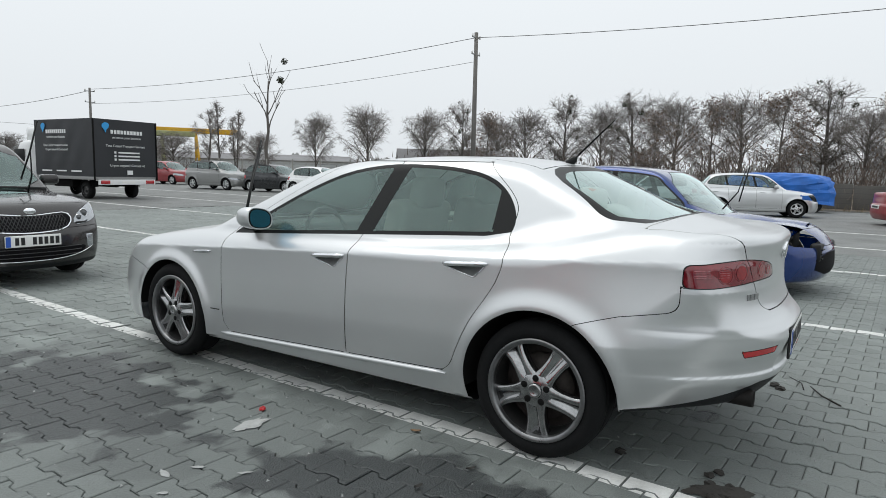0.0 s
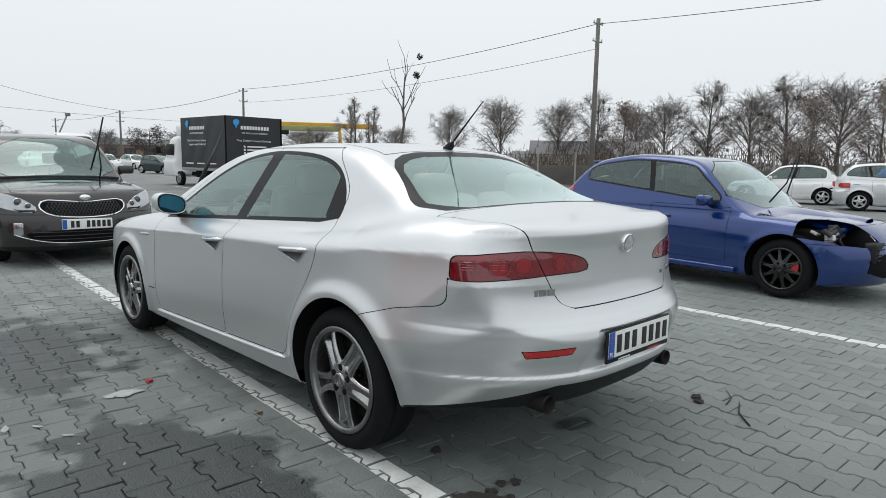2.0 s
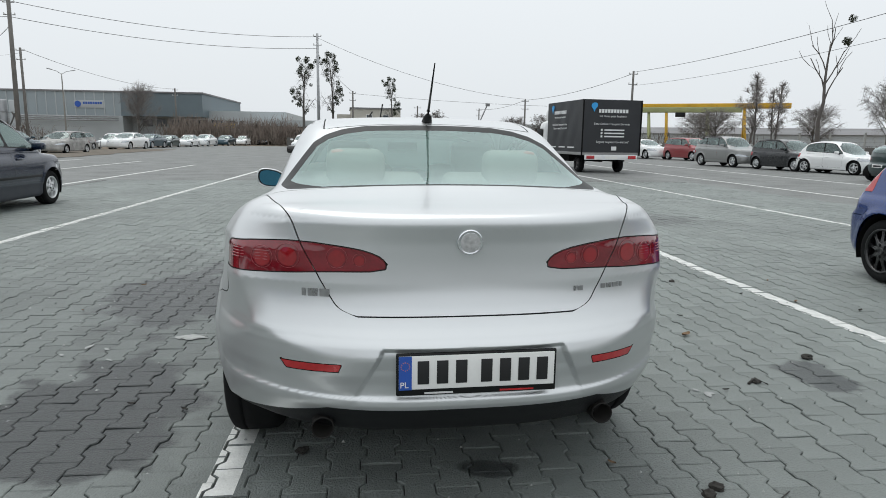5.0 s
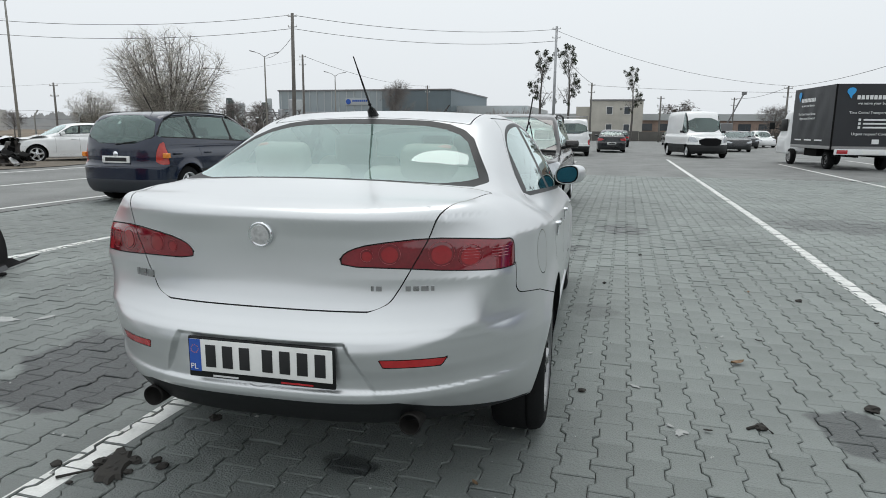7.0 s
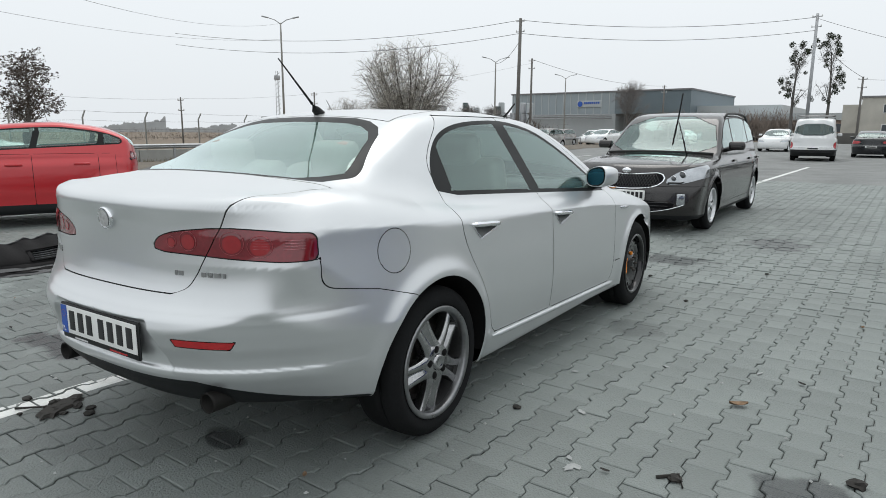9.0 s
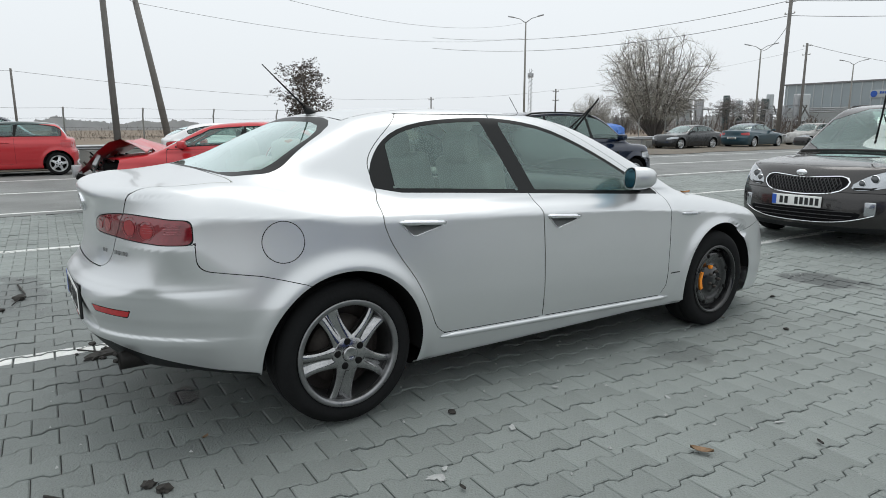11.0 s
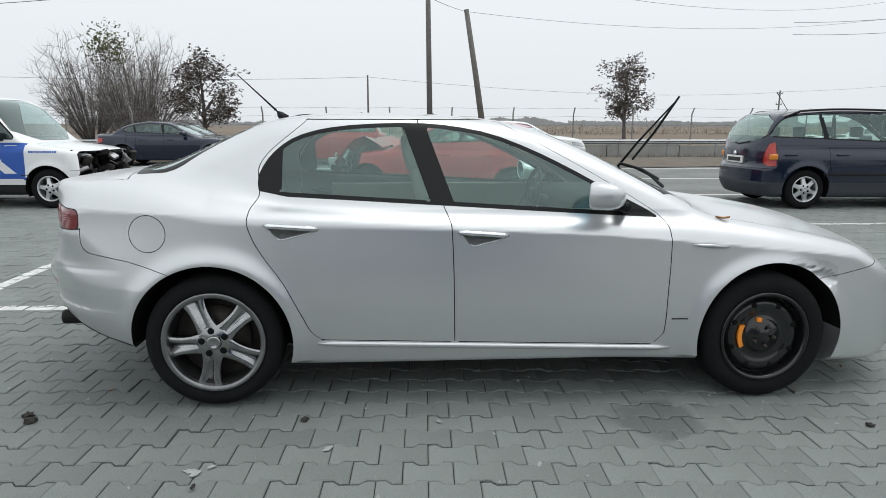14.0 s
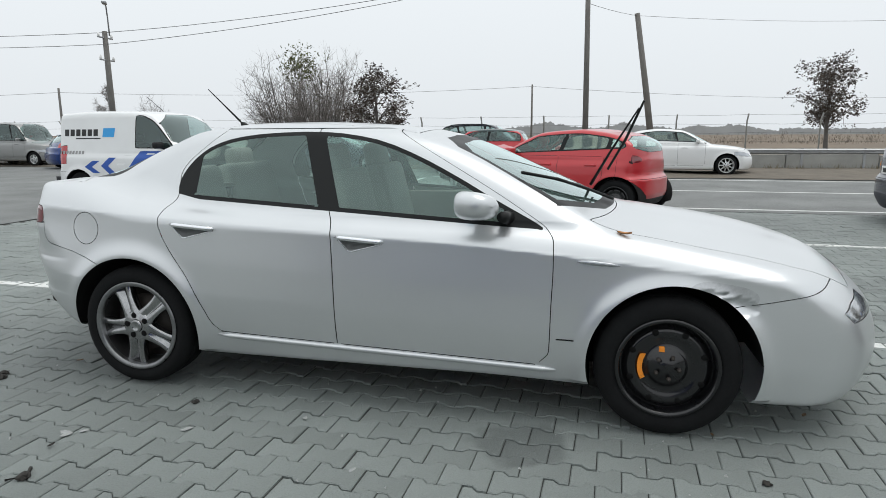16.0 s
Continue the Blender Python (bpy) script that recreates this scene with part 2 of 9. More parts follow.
# ---- car skins ----
def curve(pts):
    """A smooth line through (at, value) pairs that never overshoots."""
    pts = sorted(pts)
    x, y = np.array([p[0] for p in pts], float), np.array([p[1] for p in pts], float)
    if len(pts) == 1:
        return lambda v: np.full(np.shape(v), y[0])
    h, d = np.diff(x), np.diff(y) / np.diff(x)
    s = np.zeros(len(x))
    for i in range(1, len(x) - 1):
        if d[i - 1] * d[i] > 0:
            w1, w2 = 2 * h[i] + h[i - 1], h[i] + 2 * h[i - 1]
            s[i] = (w1 + w2) / (w1 / d[i - 1] + w2 / d[i])
    s[0], s[-1] = d[0], d[-1]
    g = np.linspace(x[0], x[-1], 400)
    i = np.clip(np.searchsorted(x, g) - 1, 0, len(h) - 1)
    t = (g - x[i]) / h[i]
    v = (2 * t**3 - 3 * t**2 + 1) * y[i] + (t**3 - 2 * t**2 + t) * h[i] * s[i] + (-2 * t**3 + 3 * t**2) * y[i + 1] + (t**3 - t**2) * h[i] * s[i + 1]
    return lambda q: np.interp(q, g, v)


def smax(a, b, r):
    return np.maximum(a, b) + np.maximum(r - np.abs(a - b), 0) ** 2 / (4 * r)


def smin(a, b, r):
    return -smax(-a, -b, r)


def poly(outline, u, v):
    """Signed distance to a closed outline, below 0 inside."""
    d = np.full(u.shape, 1e9)
    inside = np.zeros(u.shape, bool)
    n = len(outline)
    for i in range(n):
        (x0, y0), (x1, y1) = outline[i], outline[(i + 1) % n]
        ex, ey = x1 - x0, y1 - y0
        t = np.clip(((u - x0) * ex + (v - y0) * ey) / (ex * ex + ey * ey + 1e-12), 0, 1)
        d = np.minimum(d, (u - x0 - t * ex) ** 2 + (v - y0 - t * ey) ** 2)
        if y0 != y1:
            c = (y0 > v) != (y1 > v)
            inside ^= c & (u < (x1 - x0) * (v - y0) / (y1 - y0) + x0)
    d = np.sqrt(d)
    return np.where(inside, -d, d)


def soft(outline, steps=2):
    """Rounds an outline's corners."""
    for _ in range(steps):
        out = []
        for i, p in enumerate(outline):
            q = outline[(i + 1) % len(outline)]
            out += [(0.75 * p[0] + 0.25 * q[0], 0.75 * p[1] + 0.25 * q[1]), (0.25 * p[0] + 0.75 * q[0], 0.25 * p[1] + 0.75 * q[1])]
        outline = out
    return outline


def cast(F, y0, y1, zc, n, step, caps):
    """The skin of the solid F < 0, met by rays from a line along the car's middle."""
    ys = np.linspace(y0, y1, max(3, int((y1 - y0) / step)))
    rows = [(y0, -math.pi / 2 * (1 - k / caps)) for k in range(caps)] + [(y, 0) for y in ys] + [(y1, math.pi / 2 * (k + 1) / caps) for k in range(caps)]
    th = np.linspace(0, 2 * math.pi, n, endpoint=False) - math.pi / 2
    oy = np.array([r[0] for r in rows])[:, None] + 0 * th
    ph = np.array([r[1] for r in rows])[:, None] + 0 * th
    dx, dy, dz = np.cos(ph) * np.cos(th), np.sin(ph), np.cos(ph) * np.sin(th)
    lo, hi = np.zeros(oy.shape), np.full(oy.shape, 3.0)
    for _ in range(26):
        mid = (lo + hi) / 2
        ins = F(dx * mid, oy + dy * mid, zc + dz * mid) < 0
        lo, hi = np.where(ins, mid, lo), np.where(ins, hi, mid)
    V = np.stack([dx * lo, oy + dy * lo, zc + dz * lo], -1).reshape(-1, 3)
    i, j = np.meshgrid(np.arange(len(rows) - 1), np.arange(n), indexing="ij")
    k = (j + 1) % n
    Q = np.stack([i * n + j, (i + 1) * n + j, (i + 1) * n + k, i * n + k], -1).reshape(-1, 4)
    return V, Q


def cut(V, Q, P, f):
    """Splits the faces (four-sided ones Q, others P) along f = 0."""
    f = np.where(np.abs(f) < 1e-5, 1e-5, f)
    s = f > 0
    sq = s[Q]
    mixed = sq.any(1) & ~sq.all(1)
    todo = [tuple(q) for q in Q[mixed]]
    Q, keep, extra, made = Q[~mixed], [], [], {}
    for p in P:
        a = [s[i] for i in p]
        (todo if any(a) and not all(a) else keep).append(p)
    n = len(V)
    for p in todo:
        plus, minus = [], []
        for a, b in zip(p, p[1:] + p[:1]):
            (plus if s[a] else minus).append(a)
            if s[a] != s[b]:
                key = (a, b) if a < b else (b, a)
                if key not in made:
                    t = f[a] / (f[a] - f[b])
                    made[key] = n + len(extra)
                    extra.append(V[a] + (V[b] - V[a]) * t)
                plus.append(made[key])
                minus.append(made[key])
        for q in (plus, minus):
            if len(q) > 2:
                keep.append(tuple(q))
    if extra:
        V = np.vstack([V, np.array(extra)])
    return V, Q, keep


def panels(F, V, Q, regions, parent, groove=0.004, creases=()):
    """Cuts a skin along its regions and links each as a part. Regions, first come first served: (name, material, field(x, y, z), gap, label);
    a region with no material is left out (an opening)."""
    P = []
    for field in creases:
        V, Q, P = cut(V, Q, P, field(*V.T))
    for name, material, field, gap, label in regions:
        for level in ((0.0, gap) if gap else (0.0,)):
            V, Q, P = cut(V, Q, P, field(*V.T) - level)
    faces = [tuple(q) for q in Q] + P
    cen = np.array([V[list(p)].mean(0) for p in P]) if P else np.zeros((0, 3))
    cen = np.vstack([V[Q].mean(1), cen])
    tag = np.full(len(faces), -1)
    gapped = np.zeros(len(faces), bool)
    free = np.ones(len(faces), bool)
    for k, (name, material, field, gap, label) in enumerate(regions):
        f = field(*cen.T)
        hit = free & (f < 0)
        tag[hit] = k
        free &= ~hit
        if gap:
            g = free & (f < gap)
            gapped |= g
            free &= ~g
    e = 2e-3
    g = np.stack([F(*(V + np.eye(3)[a] * e).T) - F(*(V - np.eye(3)[a] * e).T) for a in range(3)], -1)
    g /= np.linalg.norm(g, axis=1, keepdims=True) + 1e-9
    made = {}

    def link(name, material, ids, label, sink=0.0):
        if not len(ids):
            return None
        used = sorted({i for q in ids for i in faces[q]})
        remap = {a: b for b, a in enumerate(used)}
        me = mesh_of(name, V[used] - g[used] * sink, [[remap[i] for i in faces[q]] for q in ids], material)
        me.normals_split_custom_set_from_vertices([tuple(v) for v in g[used]])
        ob = part(name, me, None, parent, label)
        if material in (GLASS, GLASS_REAR, GLASS_DARK):
            ob.visible_shadow = False
        return ob

    for k, (name, material, field, gap, label) in enumerate(regions):
        if material is None:
            continue
        ids = np.nonzero(tag == k)[0]
        if name.startswith("both_"):
            for side in (-1, 1):
                made[name[5:], side] = link(name[5:], material, ids[cen[ids, 0] * side > 0], label)
        else:
            made[name] = link(name, material, ids, label)
    link("panel_gap", GAP, np.nonzero(gapped)[0], "dark shut lines", groove)
    return made


def wheel_well(y, z, r, x0, x1, side, span=(-20, 200)):
    """The lining of a wheel arch: a drum open to the side."""
    v, f, _ = lathe([(0.02, x0), (r, x0), (r, x1)], 28, arc=span)
    return [(side * p[0], p[1] + y, p[2] + z) for p in v], f, True


def tyre_profile(R, w, rim):
    """Radius and offset of a tyre's section, w wide, on a rim of that radius; 0 is the outer face."""
    return [(rim - 0.004, -0.03), (rim + 0.004, -0.006), (rim + 0.02, 0.0), ((R + rim) / 2, 0.006), (R - 0.03, 0.0), (R - 0.012, -0.012), (R - 0.003, -0.03), (R, -0.05), (R, -0.06), (R - 0.007, -0.0605), (R - 0.007, -0.068), (R, -0.0685),
            (R, -w / 2), (R, 0.062 - w), (R - 0.003, 0.03 - w), (R - 0.02, 0.008 - w), (rim + 0.01, -w)]


def spoke(rim, hub, w0, w1, depth, groove):
    """One cast spoke up the z axis: outer face at x = 0, a groove down its middle."""
    rows = []
    for k in range(11):
        t = k / 10
        r = hub + (rim - hub) * t
        w = w0 + (w1 - w0) * t**1.6 + 0.026 * (1 - t) ** 2.5 + 0.010 * t**8
        x = -0.028 * math.sin(math.pi * t * 0.5) ** 2 * 0.5 + 0.006 * (1 - t)
        gd = groove * min(1, 2.2 * t)
        c0, c1 = 0.22 + 0.24 * t, 0.04 + 0.18 * t
        rows.append([(x - depth, -w * 0.9, r), (x - 0.012, -w, r), (x, -w * 0.86, r), (x, -w * c0, r), (x - gd, -w * c1, r), (x - gd, w * c1, r), (x, w * c0, r), (x, w * 0.86, r), (x - 0.012, w, r), (x - depth, w * 0.9, r)])
    vs = [p for r in rows for p in r]
    n = len(rows[0])
    fs = [(i * n + j, i * n + j + 1, (i + 1) * n + j + 1, (i + 1) * n + j) for i in range(len(rows) - 1) for j in range(n - 1)]
    return vs, fs, True


def disc(r, x, n=24, y=0.0, z=0.0):
    return [(x, y + r * math.cos(2 * math.pi * k / n), z + r * math.sin(2 * math.pi * k / n)) for k in range(n)], [tuple(range(n))], True


def wheel(parent, x, y, z, R, w, rim, side, style, material, turn=0.0, spokes=5):
    """A wheel under a car: tyre, rim, spokes and the disc behind."""
    hub = thing("wheel")
    hub.parent = parent
    hub.matrix_basis = Matrix.Translation((x, y, z)) @ Matrix.Diagonal((side, 1, 1, 1))
    n = 56 if style in ("cast", "spare") else 32
    part("tyre", lathe(tyre_profile(R, w, rim), n), RUBBER, hub)
    barrel = [(rim + 0.006, -0.001), (rim + 0.002, 0.004), (rim - 0.008, 0.003), (rim - 0.016, -0.012), (rim - 0.022, -0.05), (rim - 0.03, -w * 0.8)]
    if style == "cast":
        part("rim", lathe([(rim + 0.006, -0.002), (rim + 0.004, 0.003), (rim - 0.001, 0.004), (rim - 0.016, 0.001), (rim - 0.020, -0.008), (rim - 0.021, -0.03)], n), ALLOY_RIM, hub)
        part("barrel", lathe([(rim - 0.021, -0.028), (rim - 0.025, -0.05), (rim - 0.03, -w * 0.8)], n), DARK_CAST, hub, "dark inner barrel")
    else:
        part("rim", lathe(barrel, n), ALLOY_BRIGHT if style == "bright" else material, hub)
    part("brake_disc", join(lathe([(0.05, -0.085), (rim * 0.66, -0.085), (rim * 0.66, -0.11)], 28), disc(rim * 0.66, -0.1), disc(rim - 0.03, -0.135)), DISC if style == "cast" else UNDER, hub)
    if style in ("cast", "bright", "dark"):
        groove = 0.020 if style == "cast" else 0.003
        wide = (0.031, 0.057) if style == "cast" else (0.026, 0.03) if spokes < 8 else (0.012, 0.014)
        sp = spoke(rim - 0.012, 0.05, wide[0], wide[1], 0.05, groove)
        me = mesh_of("spoke", [(p[0] - 0.012, p[1], p[2]) for p in sp[0]], sp[1], material)
        for k in range(spokes):
            ob = new("spoke", me)
            ob.parent = hub
            ob.matrix_basis = Matrix.Rotation(radians(turn + 360 * k / spokes), 4, "X")
        part("hub_plate", lathe([(0.0, -0.004), (0.03, -0.004), (0.034, -0.006), (0.070, -0.005), (0.080, -0.012), (0.086, -0.06)], 30), material, hub)
        part("hub_cap", lathe([(0.0, 0.004), (0.02, 0.004), (0.024, 0.007), (0.030, 0.006), (0.034, 0.001), (0.036, -0.006)], 24), material, hub, "round centre cap")
        for k in range(5):
            a = radians(turn + 36 + 72 * k)
            part("bolt_hole", join(lathe([(0.0, -0.0025), (0.0145, -0.003), (0.0165, -0.006)], 12, m=Matrix.Translation((0, 0.057 * math.sin(a), 0.057 * math.cos(a))))), UNDER, hub)
    else:
        face = [(0.0, -0.012), (0.03, -0.010), (0.036, -0.018), (0.07, -0.018), (0.078, -0.030), (0.100, -0.046), (0.125, -0.034), (0.15, -0.024), (0.165, -0.03), (0.178, -0.055), (rim - 0.012, -0.06), (rim - 0.006, -0.012)]
        k = rim / 0.208
        part("steel_disc", lathe([(r * k if i < len(face) - 2 else r, h) for i, (r, h) in enumerate(face)], n), material, hub)
        for q in range(8):
            a = radians(turn + 45 * q)
            part("vent_hole", lathe([(0.0, -0.0215), (0.012, -0.0218), (0.015, -0.0262)], 14, m=Matrix.Translation((0, 0.155 * k * math.sin(a), 0.155 * k * math.cos(a)))), UNDER, hub)
        for q in range(5):
            a = radians(turn + 72 * q)
            part("wheel_bolt", lathe([(0.0, 0.004), (0.008, 0.002), (0.011, -0.018)], 6, m=Matrix.Translation((0, 0.052 * math.sin(a), 0.052 * math.cos(a)))), DISC, hub)
    return hub


# ---- the silver saloon ----
H_TOP = curve([(2.46, 0.36), (2.41, 0.50), (2.33, 0.60), (2.2, 0.69), (2.06, 0.75), (1.77, 0.825), (1.47, 0.875), (1.16, 0.915), (0.9, 0.935), (0.0, 0.95), (-1.2, 0.99), (-1.7, 1.045), (-1.84, 1.062), (-2.0, 1.062), (-2.12, 1.053), (-2.25, 1.03), (-2.4, 1.0)])
H_ROOF = curve([(1.9, 0.4), (1.6, 0.66), (1.3, 0.845), (1.12, 0.935), (0.7, 1.125), (0.32, 1.283), (0.2, 1.318), (0.05, 1.347), (-0.25, 1.372), (-0.55, 1.383), (-0.83, 1.380), (-1.05, 1.360), (-1.17, 1.338), (-1.3, 1.288), (-1.6, 1.158), (-1.82, 1.062), (-2.05, 0.93), (-2.3, 0.5)])
H_WIDE = curve([(2.5, 0.50), (2.3, 0.66), (2.1, 0.755), (1.9, 0.825), (1.7, 0.86), (1.35, 0.88), (0.8, 0.885), (0.0, 0.89), (-0.8, 0.892), (-1.35, 0.893), (-1.65, 0.878), (-1.85, 0.845), (-2.1, 0.79), (-2.4, 0.72)])
H_IN = curve([(-0.75, 0.10), (-0.68, 0.062), (-0.62, 0.044), (-0.56, 0.031), (-0.48, 0.019), (-0.35, 0.009), (-0.22, 0.010), (-0.14, 0.0135), (-0.07, 0.017), (-0.03, 0.0185), (-0.006, 0.0190), (0.0, 0.0195), (0.012, 0.0255), (0.06, 0.054), (0.12, 0.092), (0.2, 0.17)])
H_BACK = curve([(0.15, -2.05), (0.25, -2.14), (0.33, -2.215), (0.40, -2.272), (0.444, -2.298), (0.457, -2.300), (0.472, -2.292), (0.50, -2.297), (0.55, -2.314), (0.60, -2.323), (0.632, -2.318), (0.660, -2.297), (0.690, -2.268), (0.72, -2.249), (0.75, -2.237), (0.80, -2.228), (0.88, -2.224), (0.94, -2.227), (0.985, -2.238), (1.01, -2.246), (1.035, -2.25), (1.10, -2.235)])
H_NOSE = curve([(0.15, 2.27), (0.25, 2.36), (0.4, 2.40), (0.55, 2.36), (0.65, 2.28), (0.75, 2.16), (0.9, 1.96)])
HUBS = [(-1, 1.345, 0.315), (1, 1.346, 0.280), (-1, -1.345, 0.316), (1, -1.34, 0.316)]
ARCH_R, ARCH_F = (-1.345, 0.315, 0.372), (1.365, 0.285, 0.375)


def shoulder(y):
    return 0.845 - 0.056 * (y + 0.236)


PLATE_BED = [(-0.39, 0.42), (0.41, 0.42), (0.300, 0.636), (-0.28, 0.636)]


def dent_field(x, y, z):
    """The crumpled patch of the front wing above the spare wheel, below 0 inside."""
    q, p = (y - 1.56) / 0.145, (z - 0.628 + 0.12 * (y - 1.56)) / 0.048
    return np.where(x > 0.3, np.hypot(q, p) - 1 + 0.05 * np.sin(5 * q + 1), 9.0)


def sag(x, y):
    """How far the corner over the spare wheel hangs down."""
    k = np.clip((x + 0.25) / 0.9, 0, 1)
    return 0.068 * np.clip((y - 0.5) / 1.6, 0, 1.2) ** 1.3 * k * k * (3 - 2 * k)


def hero_solid(x, y, z):
    ax = np.abs(x)
    z = z + sag(x, y)
    drop = z - shoulder(y)
    fade = np.clip((-0.95 - y) / 0.5, 0, 1)
    fade = 0.6 * fade * fade * (3 - 2 * fade)
    inset = H_IN(drop)
    plain = np.interp(drop, [-0.35, 0.0], [-0.002, 0.028])
    w = H_WIDE(y) - (inset + (np.where(drop < 0, np.where(drop > -0.35, plain, np.interp(drop, [-0.6, -0.35], [0.036, -0.002])), inset + 0.0085) - inset) * fade)
    k = np.clip((z - 0.50) / 0.4, 0, 1)
    w = w - 0.030 * np.exp(-(((y + 1.93) / 0.36) ** 2)) * k * k * (3 - 2 * k)
    for cy, cz, r in (ARCH_R, ARCH_F):
        d = np.hypot(y - cy, z - cz)
        w = w + 0.020 * np.exp(-(((d - r - 0.01) / 0.05) ** 2)) * (z > 0.2)
    # crumpled front wing above the spare wheel
    dent = np.maximum(0, -dent_field(x, y, z))
    w = w - dent**0.5 * (0.020 + 0.006 * np.sin(34 * y + 25 * z)) + 0.012 * np.exp(-(((z - 0.648 - 0.15 * (y - 1.55)) / 0.010) ** 2)) * np.minimum(dent * 3, 1)
    side = ax - w
    top = (z - H_TOP(y) + (0.075 - 0.055 * np.clip((-1.35 - y) / 0.3, 0, 1)) * ax**2 + np.where(y > 0.9, 0.05 * np.exp(-(((ax - 0.0) / 0.16) ** 2)) * 0.15, 0)) * 0.97
    wrap = np.interp(z, [0.66, 0.82, 0.92, 1.02], [0.76, 0.52, 0.54, 0.74])
    g = wrap * ax**3.1 + 0.018
    dg = 3.1 * wrap * ax**2.1
    plate = np.clip(-poly(PLATE_BED, x, z) / 0.014, 0, 1) * np.clip((z - 0.44) / 0.12, 0, 1)
    ease = np.clip((ax - 0.42) / 0.4, 0, 1)
    ease = ease * ease * (3 - 2 * ease)
    back = (H_BACK(z) - 0.014 * ease * np.clip((z - 0.64) / 0.10, 0, 1) + g + 0.020 * plate - y) / np.sqrt(1 + dg**2)
    nose = (y - H_NOSE(z) + 0.52 * ax**2.4) / np.sqrt(1 + (1.25 * ax**1.4) ** 2)
    low = np.interp(y, [-2.3, -1.95, -1.72, -1.6], [0.312, 0.312, 0.285, 0.175]) - z
    body = smax(smax(smax(side, top, 0.07), smax(back, nose, 0.02), np.where(y < -2.1, 0.042, 0.05)), low, 0.03)
    glass_side = (ax - (0.782 - 0.48 * (np.maximum(z, 0.92) - 0.95) - 0.10 * np.maximum(z - 1.1, 0) ** 2 - 0.040 * np.maximum(-0.2 - y, 0) ** 2 - 0.05 * np.maximum(y - 0.1, 0) ** 2)) * 0.9
    yy = np.where(y > -0.4, y + 0.14 * ax**2, y - 0.22 * ax**2)
    yy = np.where(np.abs(y + 0.4) < 0.3, y + (0.14 * ax**2) * np.clip((y + 0.4) / 0.3, 0, 1) - 0.22 * ax**2 * np.clip((-0.4 - y) / 0.3, 0, 1), yy)
    roof = (z - H_ROOF(yy) + 0.06 * ax**2) * np.where((y > 0.2) | (y < -1.2), 0.9, 1.0)
    cabin = smax(smax(glass_side, roof, 0.075), 0.7 - z, 0.02)
    k = np.clip((-0.95 - y) / 0.4, 0, 1)
    return smin(body, cabin, 0.035 + 0.10 * k * k * (3 - 2 * k))


WIN = soft([(-1.125, 0.99), (-1.137, 1.068), (-1.105, 1.14), (-1.046, 1.208), (-0.963, 1.262), (-0.838, 1.299), (-0.66, 1.32), (-0.389, 1.328), (-0.2, 1.313), (-0.014, 1.277), (0.178, 1.203), (0.363, 1.113), (0.547, 1.012), (0.80, 0.882), (0.76, 0.878), (0.0, 0.926), (-0.6, 0.962)], 1)
REAR_WIN = soft([(-0.655, 1.058), (0.655, 1.058), (0.60, 1.14), (0.47, 1.32), (0.0, 1.338), (-0.47, 1.32), (-0.60, 1.14)], 2)
FRONT_WIN = soft([(-0.73, 0.93), (0.73, 0.93), (0.62, 1.13), (0.50, 1.285), (0.0, 1.31), (-0.50, 1.285), (-0.62, 1.13)], 1)
TAIL = soft([(0.266, 0.862), (0.262, 0.888), (0.292, 0.912), (0.36, 0.932), (0.53, 0.951), (0.66, 0.944), (0.75, 0.934), (0.95, 0.922), (0.95, 0.850), (0.75, 0.843), (0.60, 0.849), (0.45, 0.859)], 1)
LID_H = curve([(0.70, 0.27), (0.722, 0.36), (0.745, 0.41), (0.78, 0.436), (0.853, 0.477), (0.95, 0.528), (1.03, 0.558), (1.06, 0.575)])
DOOR_BACK = curve([(0.30, -0.80), (0.322, -0.845), (0.358, -0.885), (0.432, -0.921), (0.594, -1.001), (0.735, -1.096), (0.802, -1.133), (0.883, -1.157), (0.932, -1.151), (0.995, -1.121), (1.1, -1.13), (1.35, -0.9)])
DOOR_MID = curve([(0.25, -0.21), (0.323, -0.212), (0.851, -0.228), (0.945, -0.262), (1.33, -0.375)])
DOOR_FRONT = curve([(0.25, 0.76), (0.277, 0.787), (0.321, 0.821), (0.533, 0.827), (0.725, 0.833), (0.828, 0.83), (0.882, 0.797), (0.95, 0.70), (1.35, 0.0)])


def sides(field):
    return lambda x, y, z: np.where(np.abs(x) > 0.42, field(y, z), 9.0)


def behind(field, y0):
    return lambda x, y, z: np.where(y < y0, field(np.abs(x), y, z), 9.0)


def sill_z(y):
    return 0.318 - 0.037 * (y + 0.84)


HANDLES = ((-1.086, -0.838, 0.862), (-0.197, 0.043, 0.822))


def cup_line(t):
    """Top and bottom of a handle's scoop along its length."""
    t = np.clip(t, 0, 1)
    return 0.002 - 0.02 * t, -0.002 - 0.02 * t - 0.054 * np.interp(t, [0, 0.24, 0.30, 1], [0, 0.95, 1.0, 0.0])


def cup_field(y, z):
    d = np.full(y.shape, 9.0)
    for y0, y1, zh in HANDLES:
        t = (y - y0 - 0.01) / (y1 - y0 - 0.02)
        a, b = cup_line(t)
        d = np.minimum(d, np.maximum(np.maximum(z - zh - a, zh + b - z), np.maximum(-t, t - 1) * 0.2))
    return d


